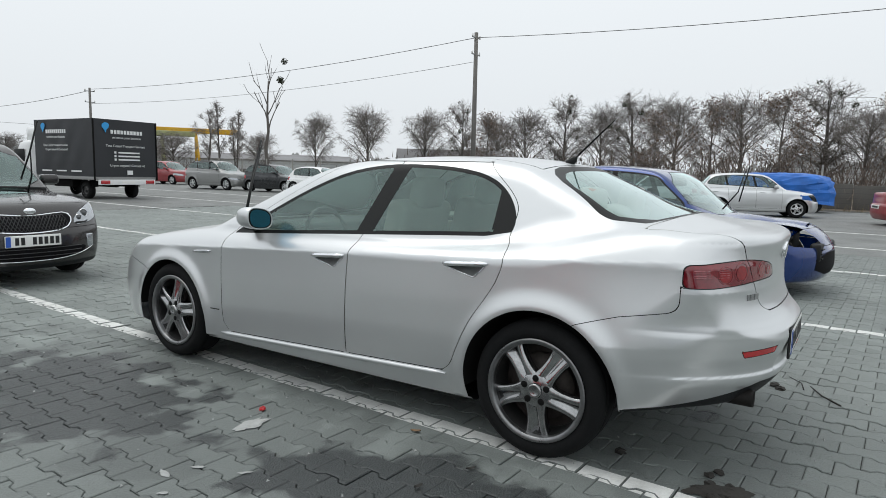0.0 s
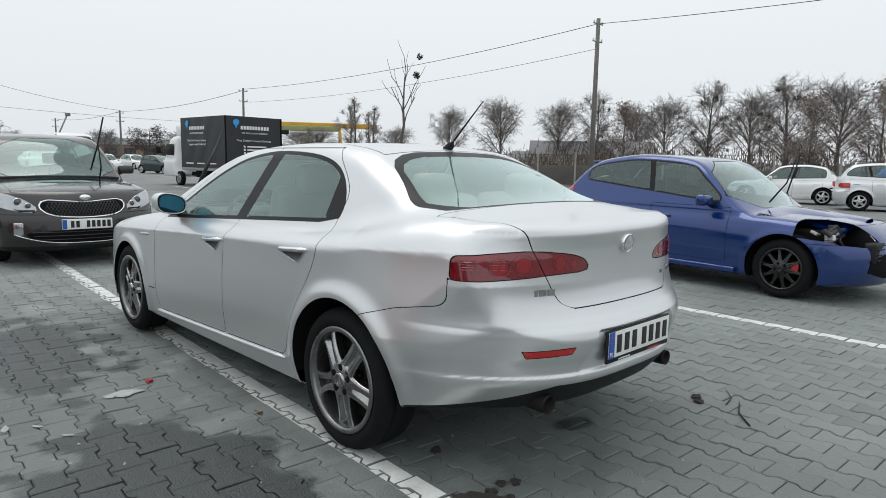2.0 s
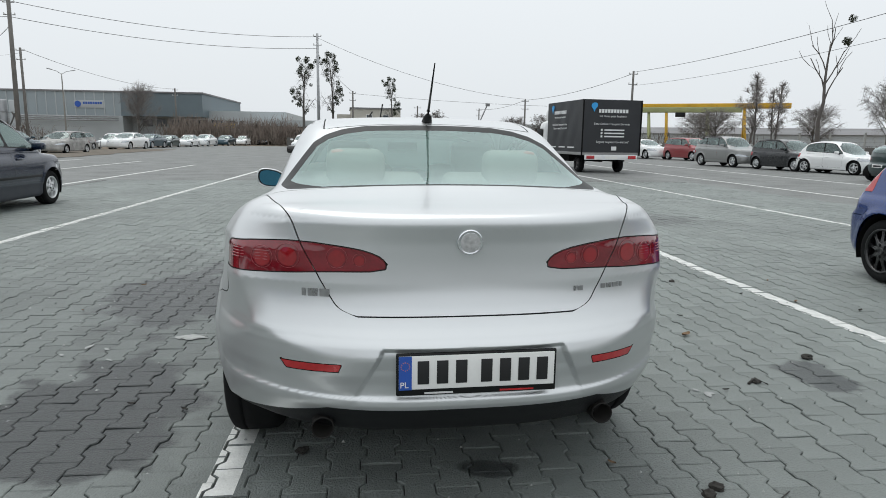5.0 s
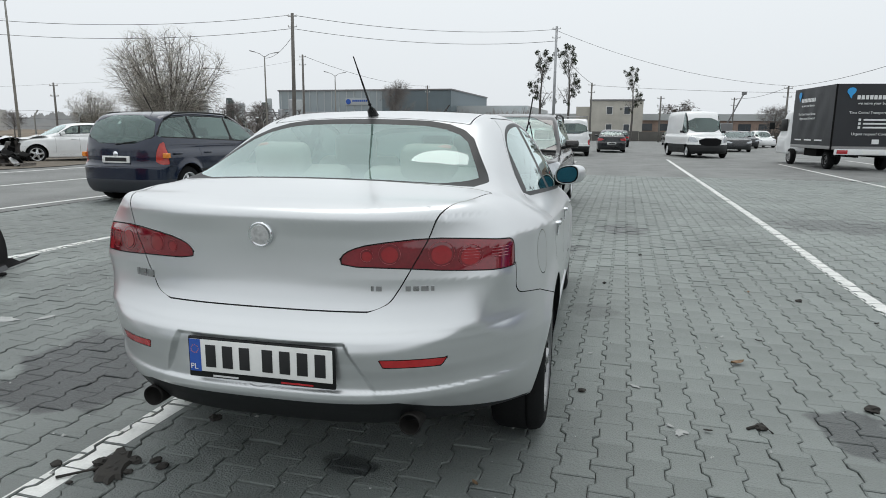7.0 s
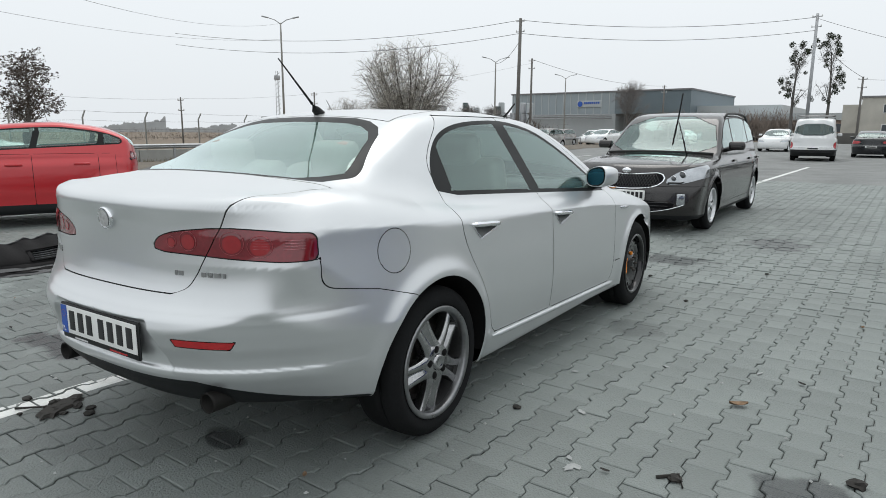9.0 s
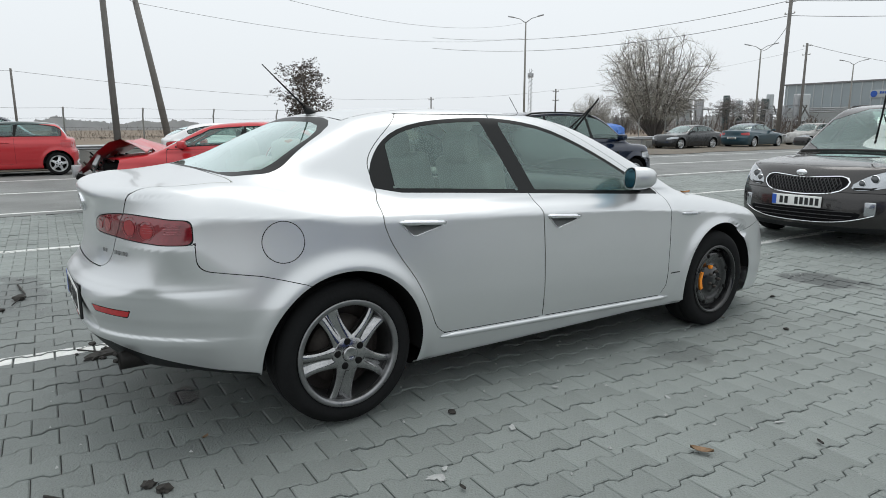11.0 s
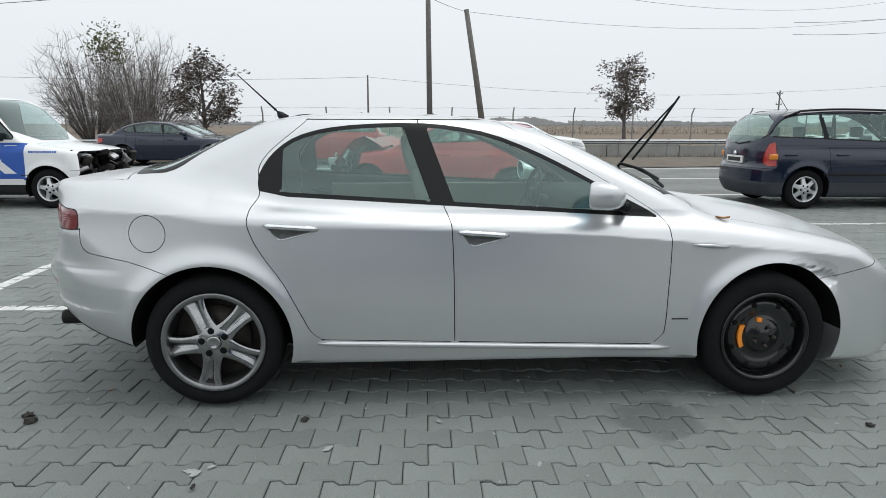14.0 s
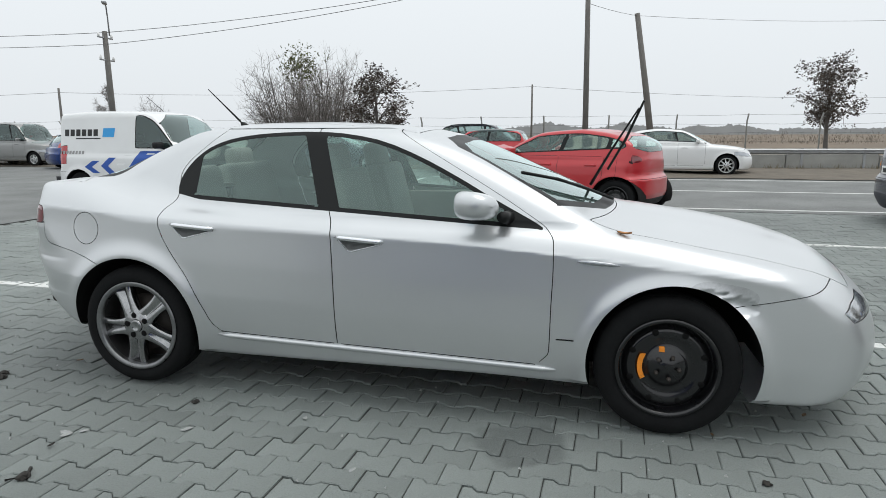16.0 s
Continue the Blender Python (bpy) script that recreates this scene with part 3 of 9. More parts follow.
def hero_regions():
    out = lambda y, z: poly(WIN, y, z)
    pane = lambda y, z: out(y, z) + 0.020
    b0 = lambda z: -0.266 - 0.36 * (z - 0.965)
    return [
        ("arch_opening", None, lambda x, y, z: np.where(np.abs(x) > 0.5, np.minimum(np.hypot(y - ARCH_R[0], z - ARCH_R[1]) - ARCH_R[2], np.hypot(y - ARCH_F[0], z - ARCH_F[1]) - ARCH_F[2]), 9.0), 0, ""),
        ("handle_opening", None, sides(cup_field), 0, ""),
        ("both_rear_door_glass", GLASS, sides(lambda y, z: np.maximum(np.maximum(pane(y, z), -1.0 - 0.02 - y + 0.0 * z), y - b0(z) + 0.055)), 0, "tinted rear door glass"),
        ("both_front_door_glass", GLASS, sides(lambda y, z: np.maximum(np.maximum(pane(y, z), b0(z) + 0.055 - y), y - 0.60)), 0, "tinted front door glass"),
        ("both_window_trim", TRIM, sides(lambda y, z: out(y, z)), 0.0, "black window surround and pillar"),
        ("rear_window", GLASS_REAR, lambda x, y, z: np.where((y < -1.05) & (z > 0.95), np.maximum(poly(REAR_WIN, x, z) + 0.024, -1.782 + 0.20 * x * x - y), 9.0), 0, "dew-covered rear window"),
        ("rear_window_seal", TRIM, lambda x, y, z: np.where((y < -1.05) & (z > 0.95), np.maximum(poly(REAR_WIN, x, z), -1.80 + 0.20 * x * x - y), 9.0), 0, "black rear window border"),
        ("windscreen", GLASS, lambda x, y, z: np.where((y > 0.0) & (z > 0.8), poly(FRONT_WIN, x, z) + 0.03, 9.0), 0, "tinted windscreen"),
        ("windscreen_seal", TRIM, lambda x, y, z: np.where((y > 0.0) & (z > 0.8), poly(FRONT_WIN, x, z), 9.0), 0, "black windscreen border"),
        ("both_lid_lamp", LAMP_RED, behind(lambda x, y, z: np.maximum(poly(TAIL, x, z), x - LID_H(z)), -1.915), 0.004, "dark red inner tail lamp"),
        ("both_tail_lamp", LAMP_RED, behind(lambda x, y, z: smax(poly(TAIL, x, z), (y + 1.935) * 0.9, 0.026), -1.8), 0.004, "dark red outer tail lamp"),
        ("both_reflector", REFLECTOR, behind(lambda x, y, z: poly([(0.415, 0.555), (0.405, 0.580), (0.595, 0.572), (0.58, 0.547)], x, z), -1.8), 0.003, "red bumper reflector"),
        ("diffuser", BLACK, behind(lambda x, y, z: np.maximum(np.maximum(z - 0.425 + 0.32 * np.maximum(x - 0.45, 0), y + 1.72), x - 0.86), -1.6), 0, "black plastic rear valance"),
        ("boot_lid", SILVER, lambda x, y, z: np.where((y < -1.5), np.maximum(np.maximum(np.abs(x) - LID_H(z) - 0.26 * np.maximum(0, y + 2.12) * np.clip((z - 0.98) / 0.02, 0, 1), 0.722 - z), y + 1.795 - 0.12 * x * x), 9.0), 0.0045, "silver boot lid"),
        ("rear_bumper", SILVER, lambda x, y, z: np.where(y < -1.3, smin(np.maximum(z - np.interp(y, [-2.0, -1.93, -1.702, -1.53, -1.4], [0.76, 0.742, 0.703, 0.652, 0.58]), y + 1.5), np.maximum(y + 1.93, z - np.interp(np.abs(x), [0.45, 0.6, 0.75, 0.85], [0.875, 0.86, 0.845, 0.836])), 0.05), 9.0), 0.0035, "silver rear bumper"),
        ("both_rear_door", SILVER, sides(lambda y, z: np.maximum(np.maximum(DOOR_BACK(z) - y, y - DOOR_MID(z)), np.maximum(sill_z(y) - z, z - 1.34))), 0.0045, "silver rear door"),
        ("both_front_door", SILVER, sides(lambda y, z: np.maximum(np.maximum(DOOR_MID(z) + 0.005 - y, y - DOOR_FRONT(z)), np.maximum(sill_z(y) - z, z - 1.34))), 0.0045, "silver front door"),
        ("dented_patch", DENT, lambda x, y, z: np.where(y > 1.0, dent_field(x, y, z), 9.0), 0, "crumpled scuffed patch of the front wing"),
        ("fuel_flap", SILVER, lambda x, y, z: np.where(x > 0.4, np.hypot(y + 1.606, z - 0.831) - 0.082, 9.0), 0.0035, "round silver fuel flap"),
        ("bonnet", SILVER, lambda x, y, z: np.where((y > 0.85) & (z > 0.6), np.maximum(np.abs(x) - np.interp(y, [0.85, 1.5, 1.9, 2.1, 2.3], [0.70, 0.69, 0.62, 0.52, 0.40]), np.maximum(1.14 - 0.3 * x * x - y, y - 2.22 + 0.2 * x * x)), 9.0), 0.0045, "silver bonnet"),
        ("both_headlamp", CLEAR_LAMP, lambda x, y, z: np.where(y > 1.9, poly([(0.36, 0.56), (0.42, 0.64), (0.62, 0.625), (0.72, 0.600), (0.70, 0.56)], np.abs(x), z + sag(x, y)), 9.0), 0.004, "triple round headlamps"),
        ("front_grille", BLACK, lambda x, y, z: np.where(y > 1.9, poly([(0, 0.30), (0.13, 0.62), (0.10, 0.70), (-0.10, 0.70), (-0.13, 0.62)], x, z), 9.0), 0.004, "dark shield-shaped grille"),
        ("front_bumper", SILVER, lambda x, y, z: np.where(y > 1.4, np.maximum(z - np.interp(y, [1.4, 1.59, 2.05, 2.2], [0.53, 0.565, 0.645, 0.66]), 1.5 - y), 9.0), 0.0035, "silver front bumper"),
        ("underbody", UNDER, lambda x, y, z: np.maximum(z + sag(x, y) - 0.186, -9 + 0 * x), 0, "dark underside"),
        ("roof_panel", SILVER, lambda x, y, z: np.where(z > 1.25, np.maximum(np.abs(x) - 0.475, np.maximum(y - 0.12, -1.16 - y)), 9.0), 0.006, "silver roof panel"),
        ("body_shell", SILVER, lambda x, y, z: -1 + 0 * x, 0, "silver wings and quarter panels"),
    ]


hero = thing("saloon_car", Matrix.Translation((0.012, 0, 0)), "silver metallic saloon car with a dented wing and steel spare wheel", "car")
HV, HQ = cast(hero_solid, -1.85, 1.9, 0.62, 440, 0.0185, 120)
made = panels(hero_solid, HV, HQ, hero_regions(), hero, 0.005, (lambda x, y, z: z - shoulder(y), lambda x, y, z: np.where(y < -1.9, poly(PLATE_BED, x, z), 9.0), lambda x, y, z: np.where(y < -1.9, poly(PLATE_BED, x, z) + 0.014, 9.0), lambda x, y, z: np.where(y < -1.6, z - 0.457, 9.0), lambda x, y, z: np.where(y < -1.6, z - 0.472, 9.0)))


def on_side(y, z, side=1, off=0.0):
    """A point on the car's flank."""
    lo, hi = 0.3, 1.2
    for _ in range(30):
        m = (lo + hi) / 2
        if hero_solid(np.array([m * side]), np.array([y]), np.array([z]))[0] < 0:
            lo = m
        else:
            hi = m
    return Vector((side * (lo + off), y, z))


def on_back(x, z, off=0.0):
    lo, hi = -1.5, -2.6
    for _ in range(30):
        m = (lo + hi) / 2
        if hero_solid(np.array([x]), np.array([m]), np.array([z]))[0] < 0:
            lo = m
        else:
            hi = m
    return Vector((x, lo - off, z))


def on_corner(a, z, side=1):
    """A point on a rear corner, seen from inside at an angle from straight back."""
    lo, hi = 0.0, 1.2
    for _ in range(30):
        m = (lo + hi) / 2
        if hero_solid(np.array([side * (0.55 + m * math.sin(a))]), np.array([-1.75 - m * math.cos(a)]), np.array([z]))[0] < 0:
            lo = m
        else:
            hi = m
    return Vector((side * (0.55 + lo * math.sin(a)), -1.75 - lo * math.cos(a), z))


for (cy, cz, r) in (ARCH_R, ARCH_F):
    for s in (-1, 1):
        vs, n = [], 30
        for k in range(n + 1):
            a = radians(-8 + 190 * k / n if cy < 0 else 4 + 192 * k / n)
            y, z = cy + (r + 0.001) * math.cos(a), cz + (r + 0.001) * math.sin(a)
            vs += [(s * 0.5, cy, cz), (s * 0.5, y, z), (on_side(y, z, s).x - s * 0.003, y, z)]
        part("arch_liner", (vs, [f for k in range(n) for f in ((3 * k, 3 * k + 1, 3 * k + 4), (3 * k + 1, 3 * k + 2, 3 * k + 5, 3 * k + 4))], True), UNDER, hero)
for s, y, z in HUBS:
    spare = s > 0 and y > 0
    wheel(hero, s * (0.872 if not spare else 0.868), y, z, 0.319 if not spare else 0.322, 0.215, 0.234 if not spare else 0.222, s, "spare" if spare else "cast", STEEL if spare else ALLOY, 25.5 if s > 0 else 10 if y > 0 else 34)
# orange arc and chip on the steel spare
arc = [(0.106 * math.cos(radians(a)), 0.106 * math.sin(radians(a))) for a in range(150, 216, 6)] + [(0.128 * math.cos(radians(a)), 0.128 * math.sin(radians(a))) for a in range(210, 150, -6)]
part("orange_sticker", ([(0.868 - 0.026, 1.346 + u, 0.280 + v) for u, v in arc] + [(0.868 - 0.045, 1.346 + u, 0.280 + v) for u, v in arc], [tuple(range(len(arc)))] + [(i, (i + 1) % len(arc), len(arc) + (i + 1) % len(arc), len(arc) + i) for i in range(len(arc))]), ORANGE, hero, "orange arc sticker on the spare wheel")
part("orange_sticker", box_bm(0.83, 1.309, 0.351, 0.852, 1.333, 0.373, 0.002), ORANGE, hero)

# silver scoop with the recess's shade put into a greyer colour
CUP = mat("shaded_handle_cup", (0.34, 0.35, 0.35), 0.4, 0.3, vary=0.2)
def mirror_rim(a, k, y, side):
    """Rounded outline of the mirror, taller at its outer end."""
    c, d = math.cos(a), math.sin(a)
    x = 0.097 * math.copysign(abs(c) ** 0.78, c) * k
    return side * x, y, 0.064 * math.copysign(abs(d) ** 0.74, d) * k * (1 + 0.9 * x) + 0.012 * x / 0.1


# door handles: a scooped cup under a chrome bar
for s in (-1, 1):
    for y0, y1, z in HANDLES:
        door = made[("rear_door" if y0 < -0.5 else "front_door"), s]
        ym = (y0 + y1) / 2
        n, cup, vs, fs = 22, [], [], []
        for k in range(n):
            t = 0.5 - 0.5 * math.cos(math.pi * k / (n - 1))
            y = y0 + 0.01 + (y1 - y0 - 0.02) * t
            za, zb = cup_line(t)
            cup.append((y, z + za, z + zb))
            for q in range(8):
                v = q / 7
                deep = 0.052 * math.sin(math.pi * t) ** 0.5 * (1 - v**3) * min(1, v * 7 + 0.0)
                vs.append(on_side(y, z + za + (zb - za) * v, s, 0.0005 - deep))
        for k in range(n - 1):
            for q in range(7):
                fs.append((k * 8 + q, k * 8 + q + 1, (k + 1) * 8 + q + 1, (k + 1) * 8 + q))
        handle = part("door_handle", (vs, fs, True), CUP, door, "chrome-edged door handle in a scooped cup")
        pts = [on_side(y0 + (y1 - y0) * t / 8, z + 0.006 - 0.018 * t / 8, s, 0.012 if 0 < t < 8 else 0.0) for t in range(9)]
        part("handle_bar", tube(pts, [0.007] + [0.0125] * 7 + [0.007], 8), CHROME, handle)
        rim_pts = [on_side(y, zb, s, 0.002) for y, za, zb in cup]
        part("handle_edge", tube(rim_pts, 0.003, 5), CHROME, handle)
    sill = [on_side(y, sill_z(y) - 0.020, s, 0.004) for y in [-0.86 + 1.72 * k / 24 for k in range(25)]]
    part("sill_moulding", tube(sill, [0.004] + [0.014] * 23 + [0.004], 10), SILVER, hero, "silver sill moulding")
    # side repeater slot and small badge strip
    pts = [on_side(0.94 + 0.185 * k / 6, 0.752 - 0.014 * k / 6, s, 0.003) for k in range(7)]
    part("side_repeater", tube(pts, [0.004, 0.009, 0.011, 0.011, 0.010, 0.008, 0.003], 8), CLEAR_LAMP, hero, "slim side repeater")
    part("badge_strip", tube([on_side(0.855 + 0.08 * k / 3, 0.387, s, 0.0) for k in range(4)], 0.004, 4), TRIM, hero)
    # door mirror
    base = on_side(0.62, 0.945, s)
    m = Matrix.Translation((s * (0.895 if s < 0 else 0.885), 0.49, 0.99)) @ Matrix.Rotation(radians(2 if s < 0 else -30), 4, "Z")
    vs, fs, n = [], [], 28
    for y, k in ((-0.052, 0.90), (-0.056, 0.96), (-0.048, 1.0), (-0.01, 1.0), (0.03, 0.95), (0.06, 0.82), (0.08, 0.6), (0.09, 0.3), (0.092, 0.02)):
        vs += [m @ Vector(mirror_rim(2 * math.pi * q / n, k, y, s)) for q in range(n)]
    fs = [(i * n + q, i * n + (q + 1) % n, (i + 1) * n + (q + 1) % n, (i + 1) * n + q) for i in range(8) for q in range(n)]
    mirror = part("door_mirror", (vs, fs, True), SILVER, hero, "silver door mirror with blue glass")
    part("mirror_frame", ([m @ Vector(mirror_rim(2 * math.pi * q / n, 0.91, -0.050, s)) for q in range(n)], [tuple(range(n))], False), TRIM, mirror)
    part("mirror_glass", ([m @ Vector(mirror_rim(2 * math.pi * q / n, 0.80, -0.0535, s)) for q in range(n)], [tuple(range(n))], False), MIRROR, mirror, "blue mirror glass")
    part("mirror_arm", tube([(s * 0.76, 0.62, 0.925), (s * 0.86, 0.60, 0.94)], [0.035, 0.025], 8), TRIM, mirror)
    # exhaust
    part("exhaust_tip", lathe([(0.0, 0.05), (0.03, 0.05), (0.032, -0.02), (0.036, -0.025), (0.037, -0.012), (0.037, 0.14)], 20, "y", Matrix.Translation((s * 0.475 + 0.008, -2.165, 0.345))), mat("sooty_exhaust", (0.014, 0.013, 0.012), 0.6, 0.0, spec=0.2, vary=0.4), hero, "sooty exhaust tip")
    # round cells inside the tail lamps
    for cx, cz, r in ((0.415, 0.903, 0.033), (0.345, 0.897, 0.020), (0.570, 0.902, 0.039), (0.655, 0.893, 0.036)):
        c = on_back(s * cx, cz, 0.0)
        ring, core = [], []
        m = 20
        for k in range(m):
            a = 2 * math.pi * k / m
            ring.append(on_back(s * cx + r * math.cos(a), cz + r * math.sin(a), 0.0025))
            core.append(on_back(s * cx + 0.78 * r * math.cos(a), cz - 0.003 + 0.78 * r * math.sin(a), 0.0016))
        owner = made["lid_lamp" if cx < 0.5 else "tail_lamp", s]
        part("lamp_ring", tube(ring + ring[:1], 0.0008, 4, False), LAMP_RING, owner)
        part("lamp_core", (core + [on_back(s * cx, cz - 0.004, 0.002)], [(k, (k + 1) % m, m) for k in range(m)], True), LAMP_GLOW, owner)

    # pale ribbed cells in the outer end of each tail lamp
    for a0, a1 in ((13, 24), (31, 44)):
        for k in range(4):
            zc = 0.884 + 0.0095 * k
            arcs = [on_corner(radians(a0 + (a1 - a0) * q / 6), zc, s) for q in range(7)]
            part("lamp_rib", tube(arcs, [0.0008] + [0.002] * 5 + [0.0008], 5), LAMP_CLEAR, made["tail_lamp", s], "pale pink ribbed facet")

# emblem, badge bars, plate
c = on_back(0.0, 0.955, 0.004)
tilt = Matrix.Translation(c) @ Matrix.Rotation(radians(96), 4, "X")
emblem = part("emblem", lathe([(0.0, 0.010), (0.030, 0.010), (0.034, 0.006), (0.036, 0.011), (0.041, 0.008), (0.042, -0.004)], 32, "z", tilt), CHROME, made["boot_lid"], "round metal emblem")
part("emblem_face", lathe([(0.0, 0.0112), (0.031, 0.0108)], 24, "z", tilt), mat("worn_emblem_face", (0.5, 0.5, 0.5), 0.5, 0.4, vary=0.35, scale=60), emblem)


BADGE = mat("dull_chrome_badge", (0.34, 0.34, 0.345), 0.3, 0.9, vary=0.2, scale=40)


def badge(x0, widths, z, h, owner):
    for w in widths:
        a, b = on_back(x0, z), on_back(x0 + w, z)
        d = (b - a).normalized()
        n = Vector((d.y, -d.x, 0))
        vs = []
        for off in (0.0, 0.004):
            for u, zz in ((a, z - h / 2), (b, z - h / 2), (b, z + h / 2), (a, z + h / 2)):
                vs.append(Vector((u.x, u.y, zz)) + n * off)
        part("badge_letter", (vs, [(0, 1, 2, 3), (4, 5, 6, 7), (0, 1, 5, 4), (1, 2, 6, 5), (2, 3, 7, 6), (3, 0, 4, 7)]), BADGE, owner, "chrome badge bar")
        x0 += w + 0.007


badge(-0.525, (0.012, 0.030, 0.030), 0.79, 0.025, hero)
badge(0.358, (0.008, 0.018), 0.792, 0.016, made["boot_lid"])
badge(0.463, (0.016, 0.017, 0.022, 0.010), 0.792, 0.016, hero)
yp = on_back(0.0, 0.555).y - 0.003
plate = part("number_plate", box_bm(-0.238, yp - 0.012, 0.484, 0.274, yp, 0.622, 0.006), TRIM, hero, "white plate with blue band in a black holder")
part("plate_face", box_bm(-0.230, yp - 0.015, 0.506, 0.266, yp - 0.011, 0.614, 0.002), WHITE_PLATE, plate)
part("plate_band", box_bm(-0.230, yp - 0.0165, 0.506, -0.190, yp - 0.0145, 0.614), BLUE_PLATE, plate)
flat = lambda x, z: Matrix.Translation((x, yp - 0.0185, z)) @ Matrix.Rotation(radians(90), 4, "X")
word("country_code", "PL", 0.027, WHITE_PLATE, plate, flat(-0.227, 0.514), 0.0005)
for k in range(12):
    a = radians(30 * k)
    part("flag_star", ([(-0.21 + 0.013 * math.cos(a) + 0.002 * dx, yp - 0.0175, 0.582 + 0.013 * math.sin(a) + 0.002 * dz) for dx, dz in ((-1, 0), (0, -1), (1, 0), (0, 1))], [(0, 1, 2, 3)]), AMBER, plate)
for k in range(7):
    x = -0.172 + 0.060 * k + (0.02 if k > 2 else 0)
    part("plate_bar", box_bm(x, yp - 0.0172, 0.523, x + 0.036, yp - 0.0148, 0.598, 0.001), INK, plate)
part("holder_print", box_bm(-0.15, yp - 0.0135, 0.490, -0.06, yp - 0.0115, 0.4955), mat("silver_print", (0.6, 0.6, 0.6), 0.5), plate)
part("holder_print", box_bm(0.09, yp - 0.0135, 0.490, 0.20, yp - 0.0115, 0.4955), REFLECTOR, plate)

# aerial, wipers
part("aerial_base", tube([(0, -1.10, 1.345), (0, -1.135, 1.372), (0, -1.16, 1.40)], [0.026, 0.02, 0.009], 10), TRIM, hero)
AERIAL_TIP = (0.0, -1.362, 1.592)
part("aerial_rod", tube([(0, -1.16, 1.40), AERIAL_TIP], [0.006, 0.0028], 6), TRIM, hero, "thin black roof aerial")
wiper = part("wiper", tube([(-0.53, 1.0, 0.985), (-0.38, 1.11, 1.20), (-0.17, 1.25, 1.45)], [0.011, 0.008, 0.005], 6), TRIM, hero, "raised black windscreen wiper")
part("wiper_blade", tube([(-0.42, 1.10, 1.09), (-0.30, 1.19, 1.27), (-0.155, 1.275, 1.49)], [0.008, 0.009, 0.007], 6), TRIM, wiper)
wiper = part("wiper", tube([(0.06, 1.115, 0.955), (0.30, 0.93, 1.045), (0.48, 0.77, 1.10)], [0.010, 0.008, 0.006], 6), TRIM, hero, "black wiper resting on the glass")
part("wiper_blade", tube([(0.28, 0.99, 1.02), (0.44, 0.83, 1.085), (0.58, 0.66, 1.125)], 0.008, 6), TRIM, wiper)

# cabin
part("cabin_floor", box_bm(-0.72, -0.93, 0.30, 0.72, 0.9, 0.34), SEAT_DARK, hero)
part("parcel_shelf", box_bm(-0.60, -1.72, 0.99, 0.60, -1.25, 1.01, 0.004), CREAM_DARK, hero, "pale parcel shelf")
part("dashboard", box_bm(-0.68, 0.52, 0.62, 0.68, 1.02, 0.925, 0.07), DASH, hero, "dark dashboard")
part("boot_bulkhead", box_bm(-0.48, -1.32, 0.34, 0.48, -1.26, 0.98), SEAT_DARK, hero)
for s in (-1, 1):
    part("door_lining", box_bm(-0.02, -0.93, 0.34, 0.02, 0.75, 0.915, 0.01, Matrix.Translation((s * 0.73, 0, 0))), CREAM_DARK, hero)
    for y, w in ((0.02, 0.25), (-0.98, 0.30)):
        x = s * (0.36 if y > -0.5 else 0.34)
        low = 0.0 if y > -0.5 else 0.20
        seat = part("seat", box_bm(x - w, y - 0.22 + low * 1.3, 0.46, x + w, y + 0.30, 0.60, 0.05), CREAM, hero, "cream leather seat")
        part("backrest", box_bm(-w, -0.07, low, w, 0.07, 0.62, 0.055, Matrix.Translation((x, y - 0.22, 0.52)) @ Matrix.Rotation(radians(14), 4, "X"), 3), CREAM, seat)
        part("headrest", box_bm(-0.125, -0.055, 0.0, 0.125, 0.055, 0.185, 0.0545, Matrix.Translation((x, y - 0.39 if y > -0.5 else y - 0.37, 1.075 if y > -0.5 else 1.045)) @ Matrix.Rotation(radians(10), 4, "X"), 3), CREAM, seat)
        for q in (-0.05, 0.05):
            part("headrest_post", tube([(x + q, y - 0.365, 1.05), (x + q, y - 0.39, 1.11)], 0.006, 6), CHROME, seat)
ring = [Vector((-0.36 + 0.185 * math.cos(a), 0.40 + 0.10 * math.sin(a) * 0.5, 0.86 + 0.17 * math.sin(a))) for a in [2 * math.pi * k / 24 for k in range(25)]]
steer = part("steering_wheel", tube(ring, 0.015, 8, False), DASH, hero, "dark steering wheel")
part("steering_hub", box_bm(-0.44, 0.40, 0.81, -0.28, 0.45, 0.91, 0.02), DASH, steer)
part("steering_column", tube([(-0.36, 0.43, 0.85), (-0.36, 0.62, 0.78)], 0.04, 8), DASH, steer)
part("inner_mirror", box_bm(-0.1, 0.18, 1.19, 0.1, 0.21, 1.25, 0.01), TRIM, hero)


